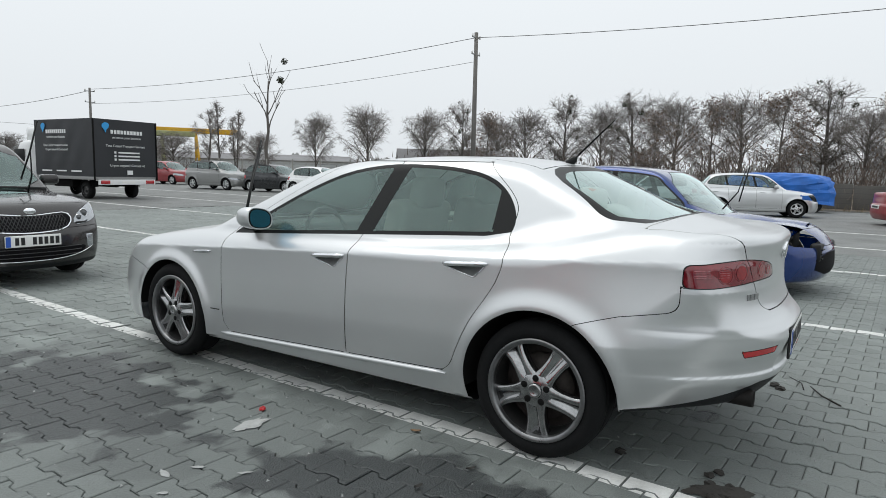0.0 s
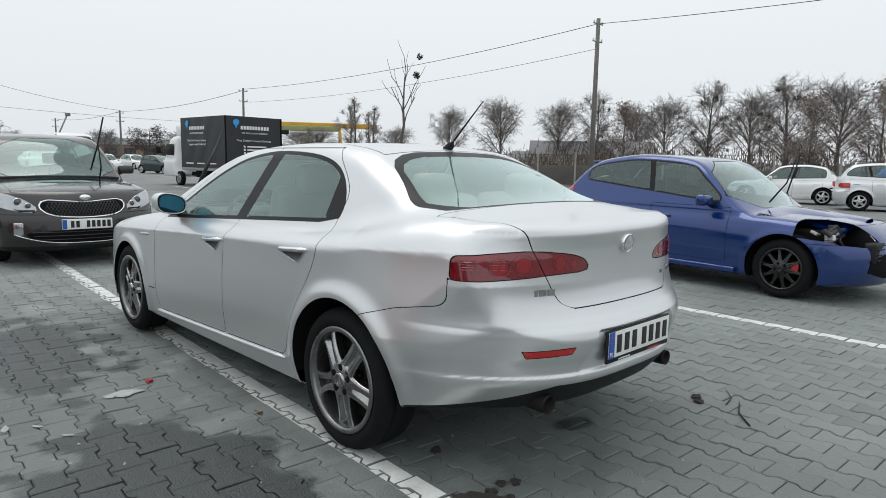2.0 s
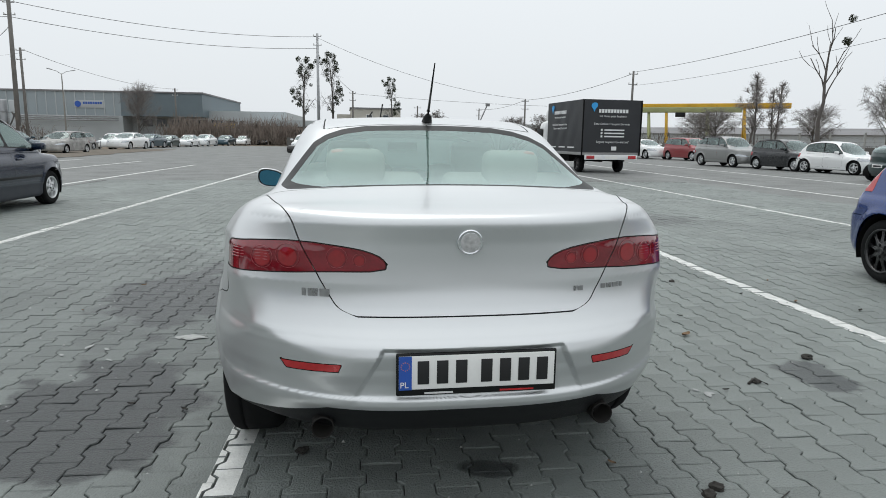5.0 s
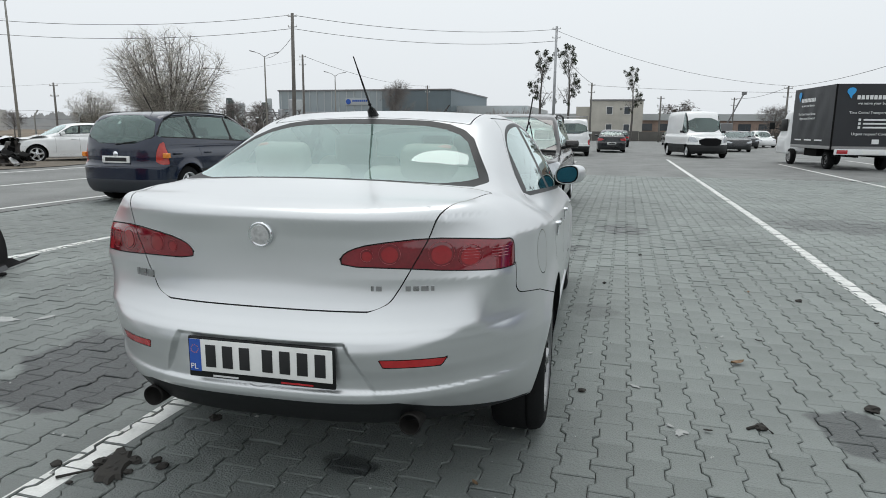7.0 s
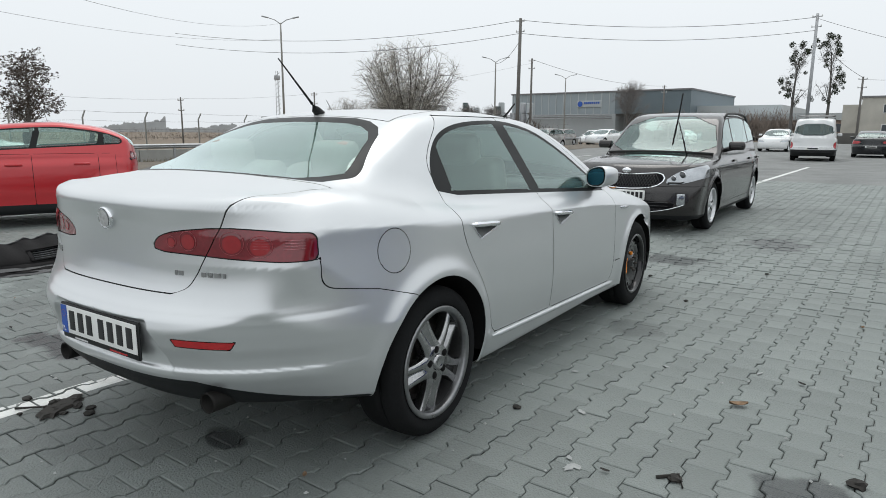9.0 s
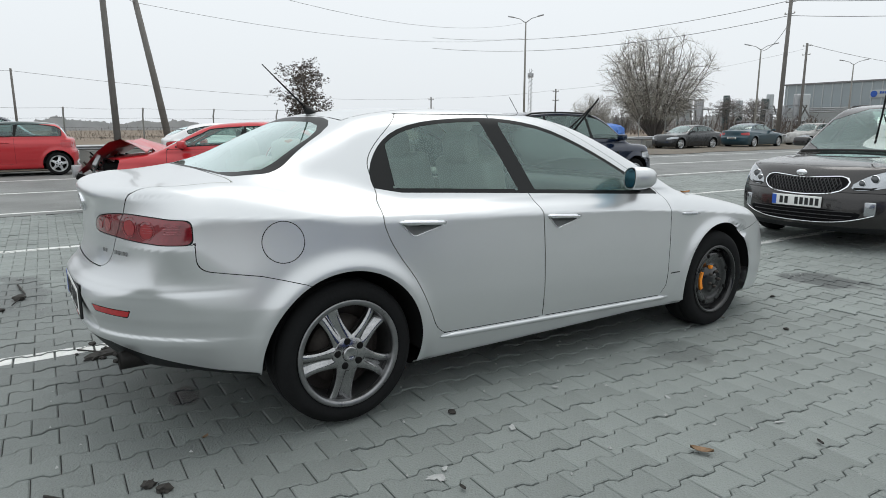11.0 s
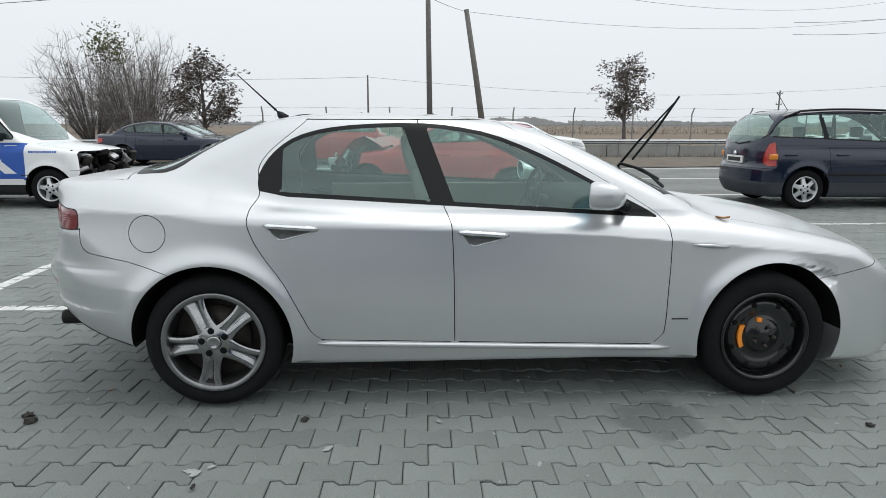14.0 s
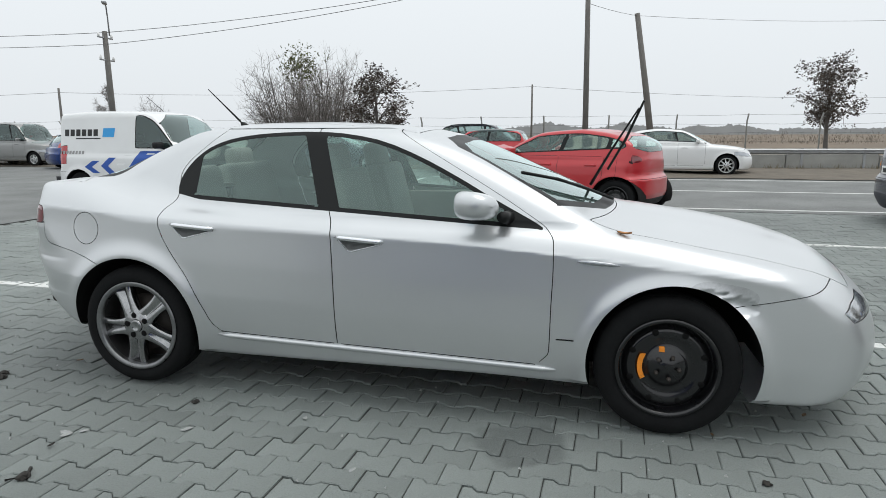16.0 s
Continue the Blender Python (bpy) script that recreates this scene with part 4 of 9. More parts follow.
# ---- ground ----
def ground_mat(name, rgb, dark, kind):
    """Grey paving or yard surface: broad damp and oil patches, fine grain, piece-to-piece tone."""
    m = mat(name, rgb, 0.62, vary=0.40, scale=0.9, bump=0.8, bump_scale=110, fine=150, rand=0.24 if kind == "paver" else 0.0)
    nt = m.node_tree
    b = nt.nodes["Principled BSDF"]
    src = b.inputs["Base Color"].links[0].from_socket
    ge = nt.nodes.new("ShaderNodeNewGeometry")
    wob = nt.nodes.new("ShaderNodeTexNoise")
    wob.inputs["Scale"].default_value, wob.inputs["Detail"].default_value = 3.4, 10
    nt.links.new(ge.outputs["Position"], wob.inputs["Vector"])
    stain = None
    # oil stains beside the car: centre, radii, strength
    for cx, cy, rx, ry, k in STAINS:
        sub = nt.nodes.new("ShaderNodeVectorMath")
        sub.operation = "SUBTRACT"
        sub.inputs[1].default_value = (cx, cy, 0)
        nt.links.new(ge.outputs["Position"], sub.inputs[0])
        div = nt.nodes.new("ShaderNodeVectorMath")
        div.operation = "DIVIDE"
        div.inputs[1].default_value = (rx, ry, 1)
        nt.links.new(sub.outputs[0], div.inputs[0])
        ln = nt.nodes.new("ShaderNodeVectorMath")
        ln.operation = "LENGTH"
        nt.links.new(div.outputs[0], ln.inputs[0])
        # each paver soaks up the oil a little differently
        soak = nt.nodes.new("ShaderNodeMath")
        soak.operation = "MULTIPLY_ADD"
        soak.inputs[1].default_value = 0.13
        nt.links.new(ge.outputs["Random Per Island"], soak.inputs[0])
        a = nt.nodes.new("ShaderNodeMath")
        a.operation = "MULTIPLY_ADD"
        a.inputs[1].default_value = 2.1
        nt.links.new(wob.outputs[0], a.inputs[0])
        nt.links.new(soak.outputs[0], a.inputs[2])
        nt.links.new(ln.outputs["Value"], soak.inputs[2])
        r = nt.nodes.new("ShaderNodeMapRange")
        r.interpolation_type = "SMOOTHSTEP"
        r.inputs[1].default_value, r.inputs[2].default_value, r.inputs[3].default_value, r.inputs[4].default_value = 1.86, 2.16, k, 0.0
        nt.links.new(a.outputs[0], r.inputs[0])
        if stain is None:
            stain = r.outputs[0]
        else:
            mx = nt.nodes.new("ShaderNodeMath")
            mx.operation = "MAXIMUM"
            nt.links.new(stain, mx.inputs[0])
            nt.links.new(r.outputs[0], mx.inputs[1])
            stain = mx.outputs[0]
    # broad damp patches over the whole yard
    big = nt.nodes.new("ShaderNodeTexNoise")
    big.inputs["Scale"].default_value, big.inputs["Detail"].default_value = 0.16, 4
    nt.links.new(ge.outputs["Position"], big.inputs["Vector"])
    br = nt.nodes.new("ShaderNodeMapRange")
    br.inputs[1].default_value, br.inputs[2].default_value, br.inputs[3].default_value, br.inputs[4].default_value = 0.50, 0.70, 0.0, 0.30
    nt.links.new(big.outputs[0], br.inputs[0])
    mx = nt.nodes.new("ShaderNodeMath")
    mx.operation = "MAXIMUM"
    nt.links.new(stain, mx.inputs[0])
    nt.links.new(br.outputs[0], mx.inputs[1])
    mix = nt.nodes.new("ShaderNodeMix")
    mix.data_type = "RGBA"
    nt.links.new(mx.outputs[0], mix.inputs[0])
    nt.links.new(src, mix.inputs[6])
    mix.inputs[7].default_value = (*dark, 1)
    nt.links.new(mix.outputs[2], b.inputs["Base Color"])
    ro = nt.nodes.new("ShaderNodeMapRange")
    ro.inputs[3].default_value, ro.inputs[4].default_value = 0.7, 0.34
    nt.links.new(mx.outputs[0], ro.inputs[0])
    nt.links.new(ro.outputs[0], b.inputs["Roughness"])
    return m


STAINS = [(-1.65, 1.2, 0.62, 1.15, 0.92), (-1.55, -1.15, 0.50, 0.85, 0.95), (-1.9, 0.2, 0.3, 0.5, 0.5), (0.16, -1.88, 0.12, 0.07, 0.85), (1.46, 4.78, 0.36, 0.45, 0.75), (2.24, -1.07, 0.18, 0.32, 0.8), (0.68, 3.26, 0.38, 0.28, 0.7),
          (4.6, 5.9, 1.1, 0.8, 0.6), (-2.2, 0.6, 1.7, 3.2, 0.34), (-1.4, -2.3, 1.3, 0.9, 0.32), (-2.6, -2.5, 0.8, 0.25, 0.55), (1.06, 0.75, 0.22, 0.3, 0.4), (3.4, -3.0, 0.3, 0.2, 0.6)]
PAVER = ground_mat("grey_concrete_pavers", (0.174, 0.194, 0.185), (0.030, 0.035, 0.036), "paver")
YARD = ground_mat("grey_yard_surface", (0.165, 0.172, 0.167), (0.085, 0.088, 0.087), "yard")
JOINT = mat("sandy_paver_joints", (0.052, 0.053, 0.049), 0.9, vary=0.3, scale=8)
LINE = mat("worn_white_line_paint", (0.62, 0.63, 0.61), 0.6, vary=0.25, scale=9, bump=0.3, bump_scale=120)
FIELD = mat("dry_brown_grass", (0.16, 0.125, 0.09), 0.95, vary=0.45, scale=0.08, bump=0.6, bump_scale=5, fine=2)
VERGE = mat("gritty_verge_soil", (0.13, 0.112, 0.088), 0.95, vary=0.4, scale=2, bump=0.8, bump_scale=14, fine=12)
SKEW = 0.047


def sink(x, y):
    """The paving sags a little round the spare wheel."""
    return -0.055 * math.exp(-((x - 1.7) ** 2) / 3.9 - (y - 1.9) ** 2 / 5.2)



ground = tagged(new("ground", mesh_of("ground", [(sx * a + cx, sy * b + cy, z) for a, b, cx, cy, z in ((900, 900, 0, 0, -0.03), (20, 60, 4, 20, -0.03), (14, 50, 4, 20, -0.14)) for sx, sy in ((-1, -1), (1, -1), (1, 1), (-1, 1))], [(4 * k + i, 4 * k + (i + 1) % 4, 4 * k + 4 + (i + 1) % 4, 4 * k + 4 + i) for k in range(2) for i in range(4)] + [(8, 9, 10, 11)], FIELD, False)), kind="structure")
px0, px1, py0, py1 = -8.2, 9.6, -7.6, 15.5
YX = [-21.5] + [-6 + 0.3 * k for k in range(53)] + [30]
YY = [-60] + [-6 + 0.3 * k for k in range(57)] + [90]
yard = tagged(new("yard", mesh_of("yard", [(x, y, -0.012 + sink(x, y)) for x in YX for y in YY], [(i * len(YY) + j, (i + 1) * len(YY) + j, (i + 1) * len(YY) + j + 1, i * len(YY) + j + 1) for i in range(len(YX) - 1) for j in range(len(YY) - 1)], JOINT, False)), kind="structure")
ring_v = [(-19.6, -60, 0.0), (28, -60, 0.0), (28, 90, 0.0), (-19.6, 90, 0.0), (px0, py0, 0.0), (px1, py0, 0.0), (px1 + SKEW * (py1 - py0), py1, 0.0), (px0 + SKEW * (py1 - py0), py1, 0.0)]
part("yard_surface", (ring_v, [(0, 1, 5, 4), (1, 2, 6, 5), (2, 3, 7, 6), (3, 0, 4, 7)]), YARD, yard)


LINES = [(-0.755, -4.6, 24.0), (3.19, -6.0, 27.6), (7.42, -9.0, 25.0), (11.4, -9.0, 30.0), (15.6, -9.0, 34.0), (-4.60, -3.6, 22.0), (-8.2, -3.6, 26.0), (-11.8, -3.6, 30.0), (-15.4, -3.6, 32.0)]


# ---- other vehicles ----
def shape(L, wb, H, W, fo, hood, belt, cowl, wtop, rtop, rbot, zr, deck=None, R=0.30, rim=0.19, low=0.17, tumble=0.40, gw=0.07, nose=0.10, tail=0.06, plan_f=0.55, plan_r=0.40, kick=0.0):
    """The measures of a car: lengths along y from mid-wheelbase, front positive."""
    yf = wb / 2 + fo
    yr = yf - L
    d = deck if deck else belt + 0.02
    top = curve([(yf + 0.1, hood * 0.6), (yf - 0.02, hood * 0.72), (yf - 0.12, hood * 0.88), (yf - 0.35, hood * 0.97), (cowl + 0.1, hood + (belt - hood) * 0.8), (cowl - 0.3, belt), (0, belt), (rbot + 0.1, d), (yr + 0.3, d), (yr - 0.1, d - 0.05)])
    roof = curve([(cowl + 0.55, 0.45), (cowl + 0.25, belt - 0.09), (cowl, belt + 0.02), (wtop + 0.04, H - 0.085), (wtop - 0.1, H - 0.045), (wtop - 0.5, H - 0.01), ((wtop + rtop) / 2 - 0.1, H), (rtop + 0.25, H - 0.03), (rtop, H - 0.075), (rbot, zr), (rbot - 0.12, zr - 0.25), (rbot - 0.25, 0.4)])
    return dict(L=L, wb=wb, H=H, W=W, yf=yf, yr=yr, top=top, roof=roof, belt=belt, hood=hood, cowl=cowl, wtop=wtop, rtop=rtop, rbot=rbot, zr=zr, R=R, rim=rim, low=low, tumble=tumble, gw=gw, nose=nose, tail=tail, pf=plan_f, pr=plan_r, kick=kick, deck=deck)


def solid_of(s):
    wide = curve([(s["yf"], s["W"] - 0.10), (s["yf"] - 0.4, s["W"] - 0.03), (s["yf"] - 0.9, s["W"]), (0, s["W"]), (s["yr"] + 0.8, s["W"]), (s["yr"] + 0.3, s["W"] - 0.02), (s["yr"], s["W"] - 0.06)])
    inset = curve([(0.1, 0.10), (s["low"], 0.06), (s["low"] + 0.06, 0.03), (s["low"] + 0.16, 0.022), (0.45, 0.006), (0.6, 0.0), (s["belt"] - 0.16, 0.008), (s["belt"] - 0.10, 0.024), (s["belt"], 0.05), (s["belt"] + 0.12, 0.12)])
    back = curve([(0.15, 0.12), (s["low"] + 0.1, 0.04), (0.38, 0.0), (0.58, 0.0), (0.66, s["tail"]), (s["belt"], s["tail"] + 0.02), (s["belt"] + 0.2, s["tail"] + 0.05)])
    front = curve([(0.12, 0.14), (s["low"] + 0.06, 0.04), (0.35, 0.0), (0.5, 0.01), (0.62, s["nose"] * 0.5), (s["hood"], s["nose"] * 1.6), (1.3, s["nose"] * 2.6)])

    def F(x, y, z):
        ax = np.abs(x)
        w = wide(y) - inset(z - s["kick"] * y)
        for cy in (-s["wb"] / 2, s["wb"] / 2):
            d = np.hypot(y - cy, z - s["R"])
            w = w + 0.018 * np.exp(-(((d - s["R"] - 0.055) / 0.05) ** 2)) * (z > 0.2)
        side = ax - w
        top = z - s["top"](y) + 0.08 * ax**2
        bk = (s["yr"] + back(z) + s["pr"] * ax**3 - y) / np.sqrt(1 + (3 * s["pr"] * ax**2) ** 2)
        nz = (y - s["yf"] + front(z) + s["pf"] * ax**2.4) / np.sqrt(1 + (2.4 * s["pf"] * ax**1.4) ** 2)
        body = smax(smax(smax(side, top, 0.08), smax(bk, nz, 0.02), 0.06), s["low"] - z, 0.03)
        gs = (ax - (s["W"] - s["gw"] - s["tumble"] * (np.maximum(z, s["belt"]) - s["belt"]) - 0.03 * np.maximum(y - 0.2, 0) ** 2 - 0.02 * np.maximum(-0.6 - y, 0) ** 2)) * 0.93
        k = np.clip(y / 0.4, -1, 1)
        roof = (z - s["roof"](y + 0.12 * k * ax**2) + 0.05 * ax**2) * 0.92
        cab = smax(smax(gs, roof, 0.07), s["belt"] - 0.2 - z, 0.02)
        if not s["deck"]:
            cab = smax(cab, bk, 0.05)
        return smin(body, cab, 0.03)

    return F


def side_window(s, y0, y1, inset=0.07, rise=0.0):
    """The outline of the side glazing between two places, under the roof's line."""
    low, high = [], []
    for k in range(25):
        y = y0 + (y1 - y0) * k / 24
        zb = s["belt"] + 0.035 - rise * (y - y1)
        zt = float(s["roof"](y + (0.05 if y > 0.2 else -0.03))) - inset
        if zt > zb + 0.015:
            low.append((y, zb))
            high.append((y, zt))
    return low + high[::-1]


def build_car(name, s, paint_mat, m, label, pillars=(0.0,), win=(-1.2, 0.9), glassm=None, tail=None, head=None, grille=(), clad=None, style="bright", wheelm=None, spokes=5, res=(120, 0.055, 14), rise=0.04, rails=False,
              group="", skip_front=False, rear_z=None, seats=True, plate=True, extra=(), category="car", doors=True, lampm=None, mirror=None, lamp_y=0.42, screen=None):
    car = thing(name, m, label, category, group)
    glassm = glassm or GLASS_DARK
    F = solid_of(s)
    out_w = side_window(s, win[0], win[1], rise=rise) if win else None
    rz0, rz1 = rear_z or (s["zr"] + 0.03, s["H"] - 0.12)
    arch = s["R"] + 0.055
    tail = tail or [(0.50, 0.72), (0.50, 0.84), (0.9, 0.88), (0.9, 0.70)]
    head = head or [(0.42, 0.56), (0.46, 0.66), (0.9, 0.74), (0.9, 0.60)]
    hw = s["W"] - s["gw"]
    rw = [(-hw + 0.12, rz0), (hw - 0.12, rz0), (hw - 0.10 - s["tumble"] * (rz1 - rz0), rz1), (-hw + 0.10 + s["tumble"] * (rz1 - rz0), rz1)]
    fz0, fz1 = screen or (s["belt"] + 0.02, s["H"] - 0.085)
    fw = [(-hw + 0.04, fz0), (hw - 0.04, fz0), (hw - 0.07 - s["tumble"] * (fz1 - fz0), fz1), (-hw + 0.07 + s["tumble"] * (fz1 - fz0), fz1)]
    rear_limit = s["rtop"] + 0.12
    regs = [("arch_opening", None, lambda x, y, z: np.where(np.abs(x) > 0.45, np.minimum(np.hypot(y - s["wb"] / 2, z - s["R"]), np.hypot(y + s["wb"] / 2, z - s["R"])) - arch, 9.0), 0, "")]
    regs += list(extra)
    if out_w:
        win_s = soft(out_w, 1)
        edges = [-9.0] + sorted(pillars) + [9.0]
        for a, b in zip(edges[:-1], edges[1:]):
            regs.append(("both_side_window", glassm, (lambda a, b: sides(lambda y, z: np.maximum(poly(win_s, y, z) + 0.018, np.maximum(a + 0.035 - 0.25 * (z - s["belt"]) - y, y - b + 0.035 + 0.25 * (z - s["belt"])))))(a, b), 0, ""))
        regs.append(("both_window_trim", TRIM, sides(lambda y, z: poly(win_s, y, z)), 0, ""))
    regs += [
        ("rear_window", glassm, lambda x, y, z: np.where((y < rear_limit) & (z > s["belt"] - 0.1), poly(soft(rw, 1), x, z), 9.0), 0.006, ""),
        ("windscreen", glassm, lambda x, y, z: np.where((y > s["wtop"] - 0.15) & (z > s["belt"] - 0.05), poly(soft(fw, 1), x, z), 9.0), 0.006, ""),
        ("both_tail_lamp", lampm or LAMP_CORE, lambda x, y, z: np.where(y < s["yr"] + 0.55, np.maximum(poly(soft(tail, 1), np.abs(x), z), y - s["yr"] - lamp_y), 9.0), 0.004, "red tail lamp"),
    ]
    if not skip_front:
        regs.append(("both_headlamp", CLEAR_LAMP, lambda x, y, z: np.where(y > s["yf"] - 0.75, np.maximum(poly(soft(head, 1), np.abs(x), z), s["yf"] - 0.62 - y), 9.0), 0.004, "clear headlamp"))
    for gname, gpoly, gmat in grille:
        regs.append((gname, gmat, (lambda g: lambda x, y, z: np.where(y > s["yf"] - 0.6, poly(soft(g, 1), x, z), 9.0))(gpoly), 0.004, ""))
    if clad:
        regs.append(("lower_cladding", clad[0], lambda x, y, z: z - clad[1] + 0 * x, 0, "dark lower cladding"))
    regs += [
        ("rear_bumper", paint_mat, lambda x, y, z: np.where(y < -s["wb"] / 2, np.maximum(z - 0.60, y - s["yr"] - 0.45), 9.0), 0.006, ""),
        ("front_bumper", paint_mat, lambda x, y, z: np.where(y > s["wb"] / 2, np.maximum(z - 0.57, s["yf"] - 0.55 - y), 9.0), 0.006, ""),
        ("bonnet", paint_mat, lambda x, y, z: np.where(y > s["cowl"] - 0.1, np.maximum(np.abs(x) - s["W"] + 0.20, np.maximum(s["cowl"] + 0.08 - 0.1 * x * x - y, np.maximum(y - s["yf"] + 0.22 + 0.3 * x * x, 0.5 - z))), 9.0), 0.006, ""),
    ]
    if doors:
        ds = ([win[0] + 0.10] if doors != "front" else []) + sorted(pillars) + [s["cowl"] - 0.18] if win else []
        for a, b in zip(ds[:-1], ds[1:]):
            regs.append(("both_door", paint_mat, (lambda a, b: sides(lambda y, z: np.maximum(np.maximum(a + 0.003 - y + 0.30 * np.maximum(s["belt"] - 0.25 - z, 0) * (a < -s["wb"] / 2 + 0.75), y - b + 0.003), np.maximum(s["low"] + 0.13 - z, z - s["belt"] - 0.02))))(a, b), 0.005, ""))
    regs += [("underbody", UNDER, lambda x, y, z: z - s["low"] - 0.012 + 0 * x, 0, ""), ("body_shell", paint_mat, lambda x, y, z: -1 + 0 * x, 0, "")]
    V, Q = cast(F, s["yr"] + 0.5, s["yf"] - 0.55, min(0.62, s["hood"] * 0.75), *res)
    made_parts = panels(F, V, Q, regs, car)
    for sy in (-1, 1):
        for sx in (-1, 1):
            part("arch_liner", wheel_well(sy * s["wb"] / 2, s["R"], arch, s["W"] - 0.36, s["W"] - 0.035, sx), UNDER, car)
            wheel(car, sx * (s["W"] - 0.025), sy * s["wb"] / 2, s["R"], s["R"], 0.2, s["rim"], sx, style, wheelm or ALLOY_BRIGHT, 10, spokes)
    part("cabin_floor", box_bm(-hw + 0.12, s["rbot"] + 0.3, 0.3, hw - 0.12, s["cowl"] - 0.1, 0.5), SEAT_DARK, car)
    part("dashboard", box_bm(-hw + 0.12, s["cowl"] - 0.5, 0.55, hw - 0.12, s["cowl"] - 0.12, s["belt"] - 0.02, 0.05), DASH, car)
    if seats:
        for y in (0.05, -0.85):
            for x in (-0.36, 0.36):
                seat = part("seat", box_bm(x - 0.22, y - 0.3, 0.5, x + 0.22, y + 0.25, 0.62, 0.04), SEAT_DARK, car)
                part("backrest", box_bm(x - 0.22, y - 0.36, 0.55, x + 0.22, y - 0.24, s["belt"] + 0.12, 0.05), SEAT_DARK, seat)
                part("headrest", box_bm(x - 0.12, y - 0.37, s["belt"] + 0.14, x + 0.12, y - 0.28, s["belt"] + 0.30, 0.04), SEAT_DARK, seat)
    for sx in (-1, 1):
        mr = part("door_mirror", box_bm(-0.10, -0.05, -0.055, 0.10, 0.06, 0.06, 0.04, Matrix.Translation((sx * (s["W"] + 0.06), s["cowl"] - 0.42, s["belt"] + 0.09)), 3), mirror or paint_mat, car)
        part("mirror_arm", tube([(sx * (hw - 0.02), s["cowl"] - 0.38, s["belt"] + 0.03), (sx * (s["W"] + 0.02), s["cowl"] - 0.41, s["belt"] + 0.06)], 0.025, 6), TRIM, mr)
        if doors and win:
            for a, b in zip(ds[:-1], ds[1:]):
                if b - a > 0.5:
                    part("door_handle", box_bm(sx * (s["W"] - 0.012) - 0.012, a + 0.10, s["belt"] - 0.125, sx * (s["W"] - 0.012) + 0.012, a + 0.28, s["belt"] - 0.095, 0.008), paint_mat, car)
        if rails:
            ys = [s["rtop"] + 0.05 + (s["wtop"] - s["rtop"] - 0.15) * k / 8 for k in range(9)]
            xr = hw - s["tumble"] * (s["H"] - s["belt"]) + 0.02
            part("roof_rail", tube([(sx * xr, y, float(s["roof"](y)) - 0.05 * xr * xr + (0.0 if 0 < k < 8 else -0.06)) for k, y in enumerate(ys)], 0.016, 6), rails if rails is not True else TRIM, car, "roof rail")
    if plate:
        pl = part("number_plate", box_bm(-0.26, s["yr"] - 0.006, 0.50, 0.26, s["yr"] + 0.02, 0.61, 0.004), WHITE_PLATE, car, "white number plate")
        part("plate_bar", box_bm(-0.19, s["yr"] - 0.009, 0.525, 0.21, s["yr"] - 0.005, 0.585), INK, pl)
    return car, made_parts, F


def front_plate(car, y, z, w=0.25):
    pl = part("number_plate", box_bm(-w, y, z - 0.055, w, y + 0.02, z + 0.055, 0.004), WHITE_PLATE, car, "white plate with blue band")
    part("plate_band", box_bm(w - 0.045, y + 0.019, z - 0.05, w - 0.002, y + 0.023, z + 0.05), BLUE_PLATE, pl)
    for k in range(8):
        x = -w + 0.02 + 0.052 * k
        if k != 5:
            part("plate_bar", box_bm(x, y + 0.019, z - 0.036, x + 0.034, y + 0.023, z + 0.036), INK, pl)


def at(x, y, rz, k=1.0):
    return pose(x, y, 0, 0, 0, rz) @ Matrix.Diagonal((k, k, k, 1))


KIA_PAINT = paint("dark_brown_grey_paint", (0.021, 0.0185, 0.018), 0.25, 0.26)
BLUE = paint("bright_blue_paint", (0.002, 0.030, 0.165), 0.4, 0.22, coat=1.0)
NAVY = paint("dark_navy_paint", (0.0022, 0.0095, 0.030), 0.2, 0.24)
RED = paint("red_paint", (0.48, 0.018, 0.025), 0.1, 0.3)
DARK_RED = paint("dull_red_paint", (0.25, 0.03, 0.035), 0.2, 0.4)
DARK = paint("near_black_paint", (0.014, 0.016, 0.019), 0.3, 0.28)
GREEN = paint("dark_green_paint", (0.02, 0.042, 0.042), 0.3, 0.3)
TEAL = paint("dark_teal_paint", (0.015, 0.05, 0.07), 0.3, 0.3)
GREYP = paint("grey_paint", (0.27, 0.275, 0.27), 0.5, 0.34)
BURNT = mat("burnt_bodywork", (0.36, 0.355, 0.345), 0.8, 0.2, vary=0.6, scale=3, bump=0.3, bump_scale=30)
MESH = mat("black_grille_mesh", (0.004, 0.004, 0.005), 0.7, vary=0.5, scale=60, spec=0.12)
ENGINE = mat("dirty_engine_parts", (0.05, 0.045, 0.042), 0.7, 0.3, vary=0.6, scale=15)
PANE_DARK = mat("dark_lens_glass", (0.05, 0.055, 0.06), 0.05, coat=1.0, vary=0.1)
RAW = mat("bare_crumpled_metal", (0.38, 0.38, 0.39), 0.45, 0.7, vary=0.4, scale=12)

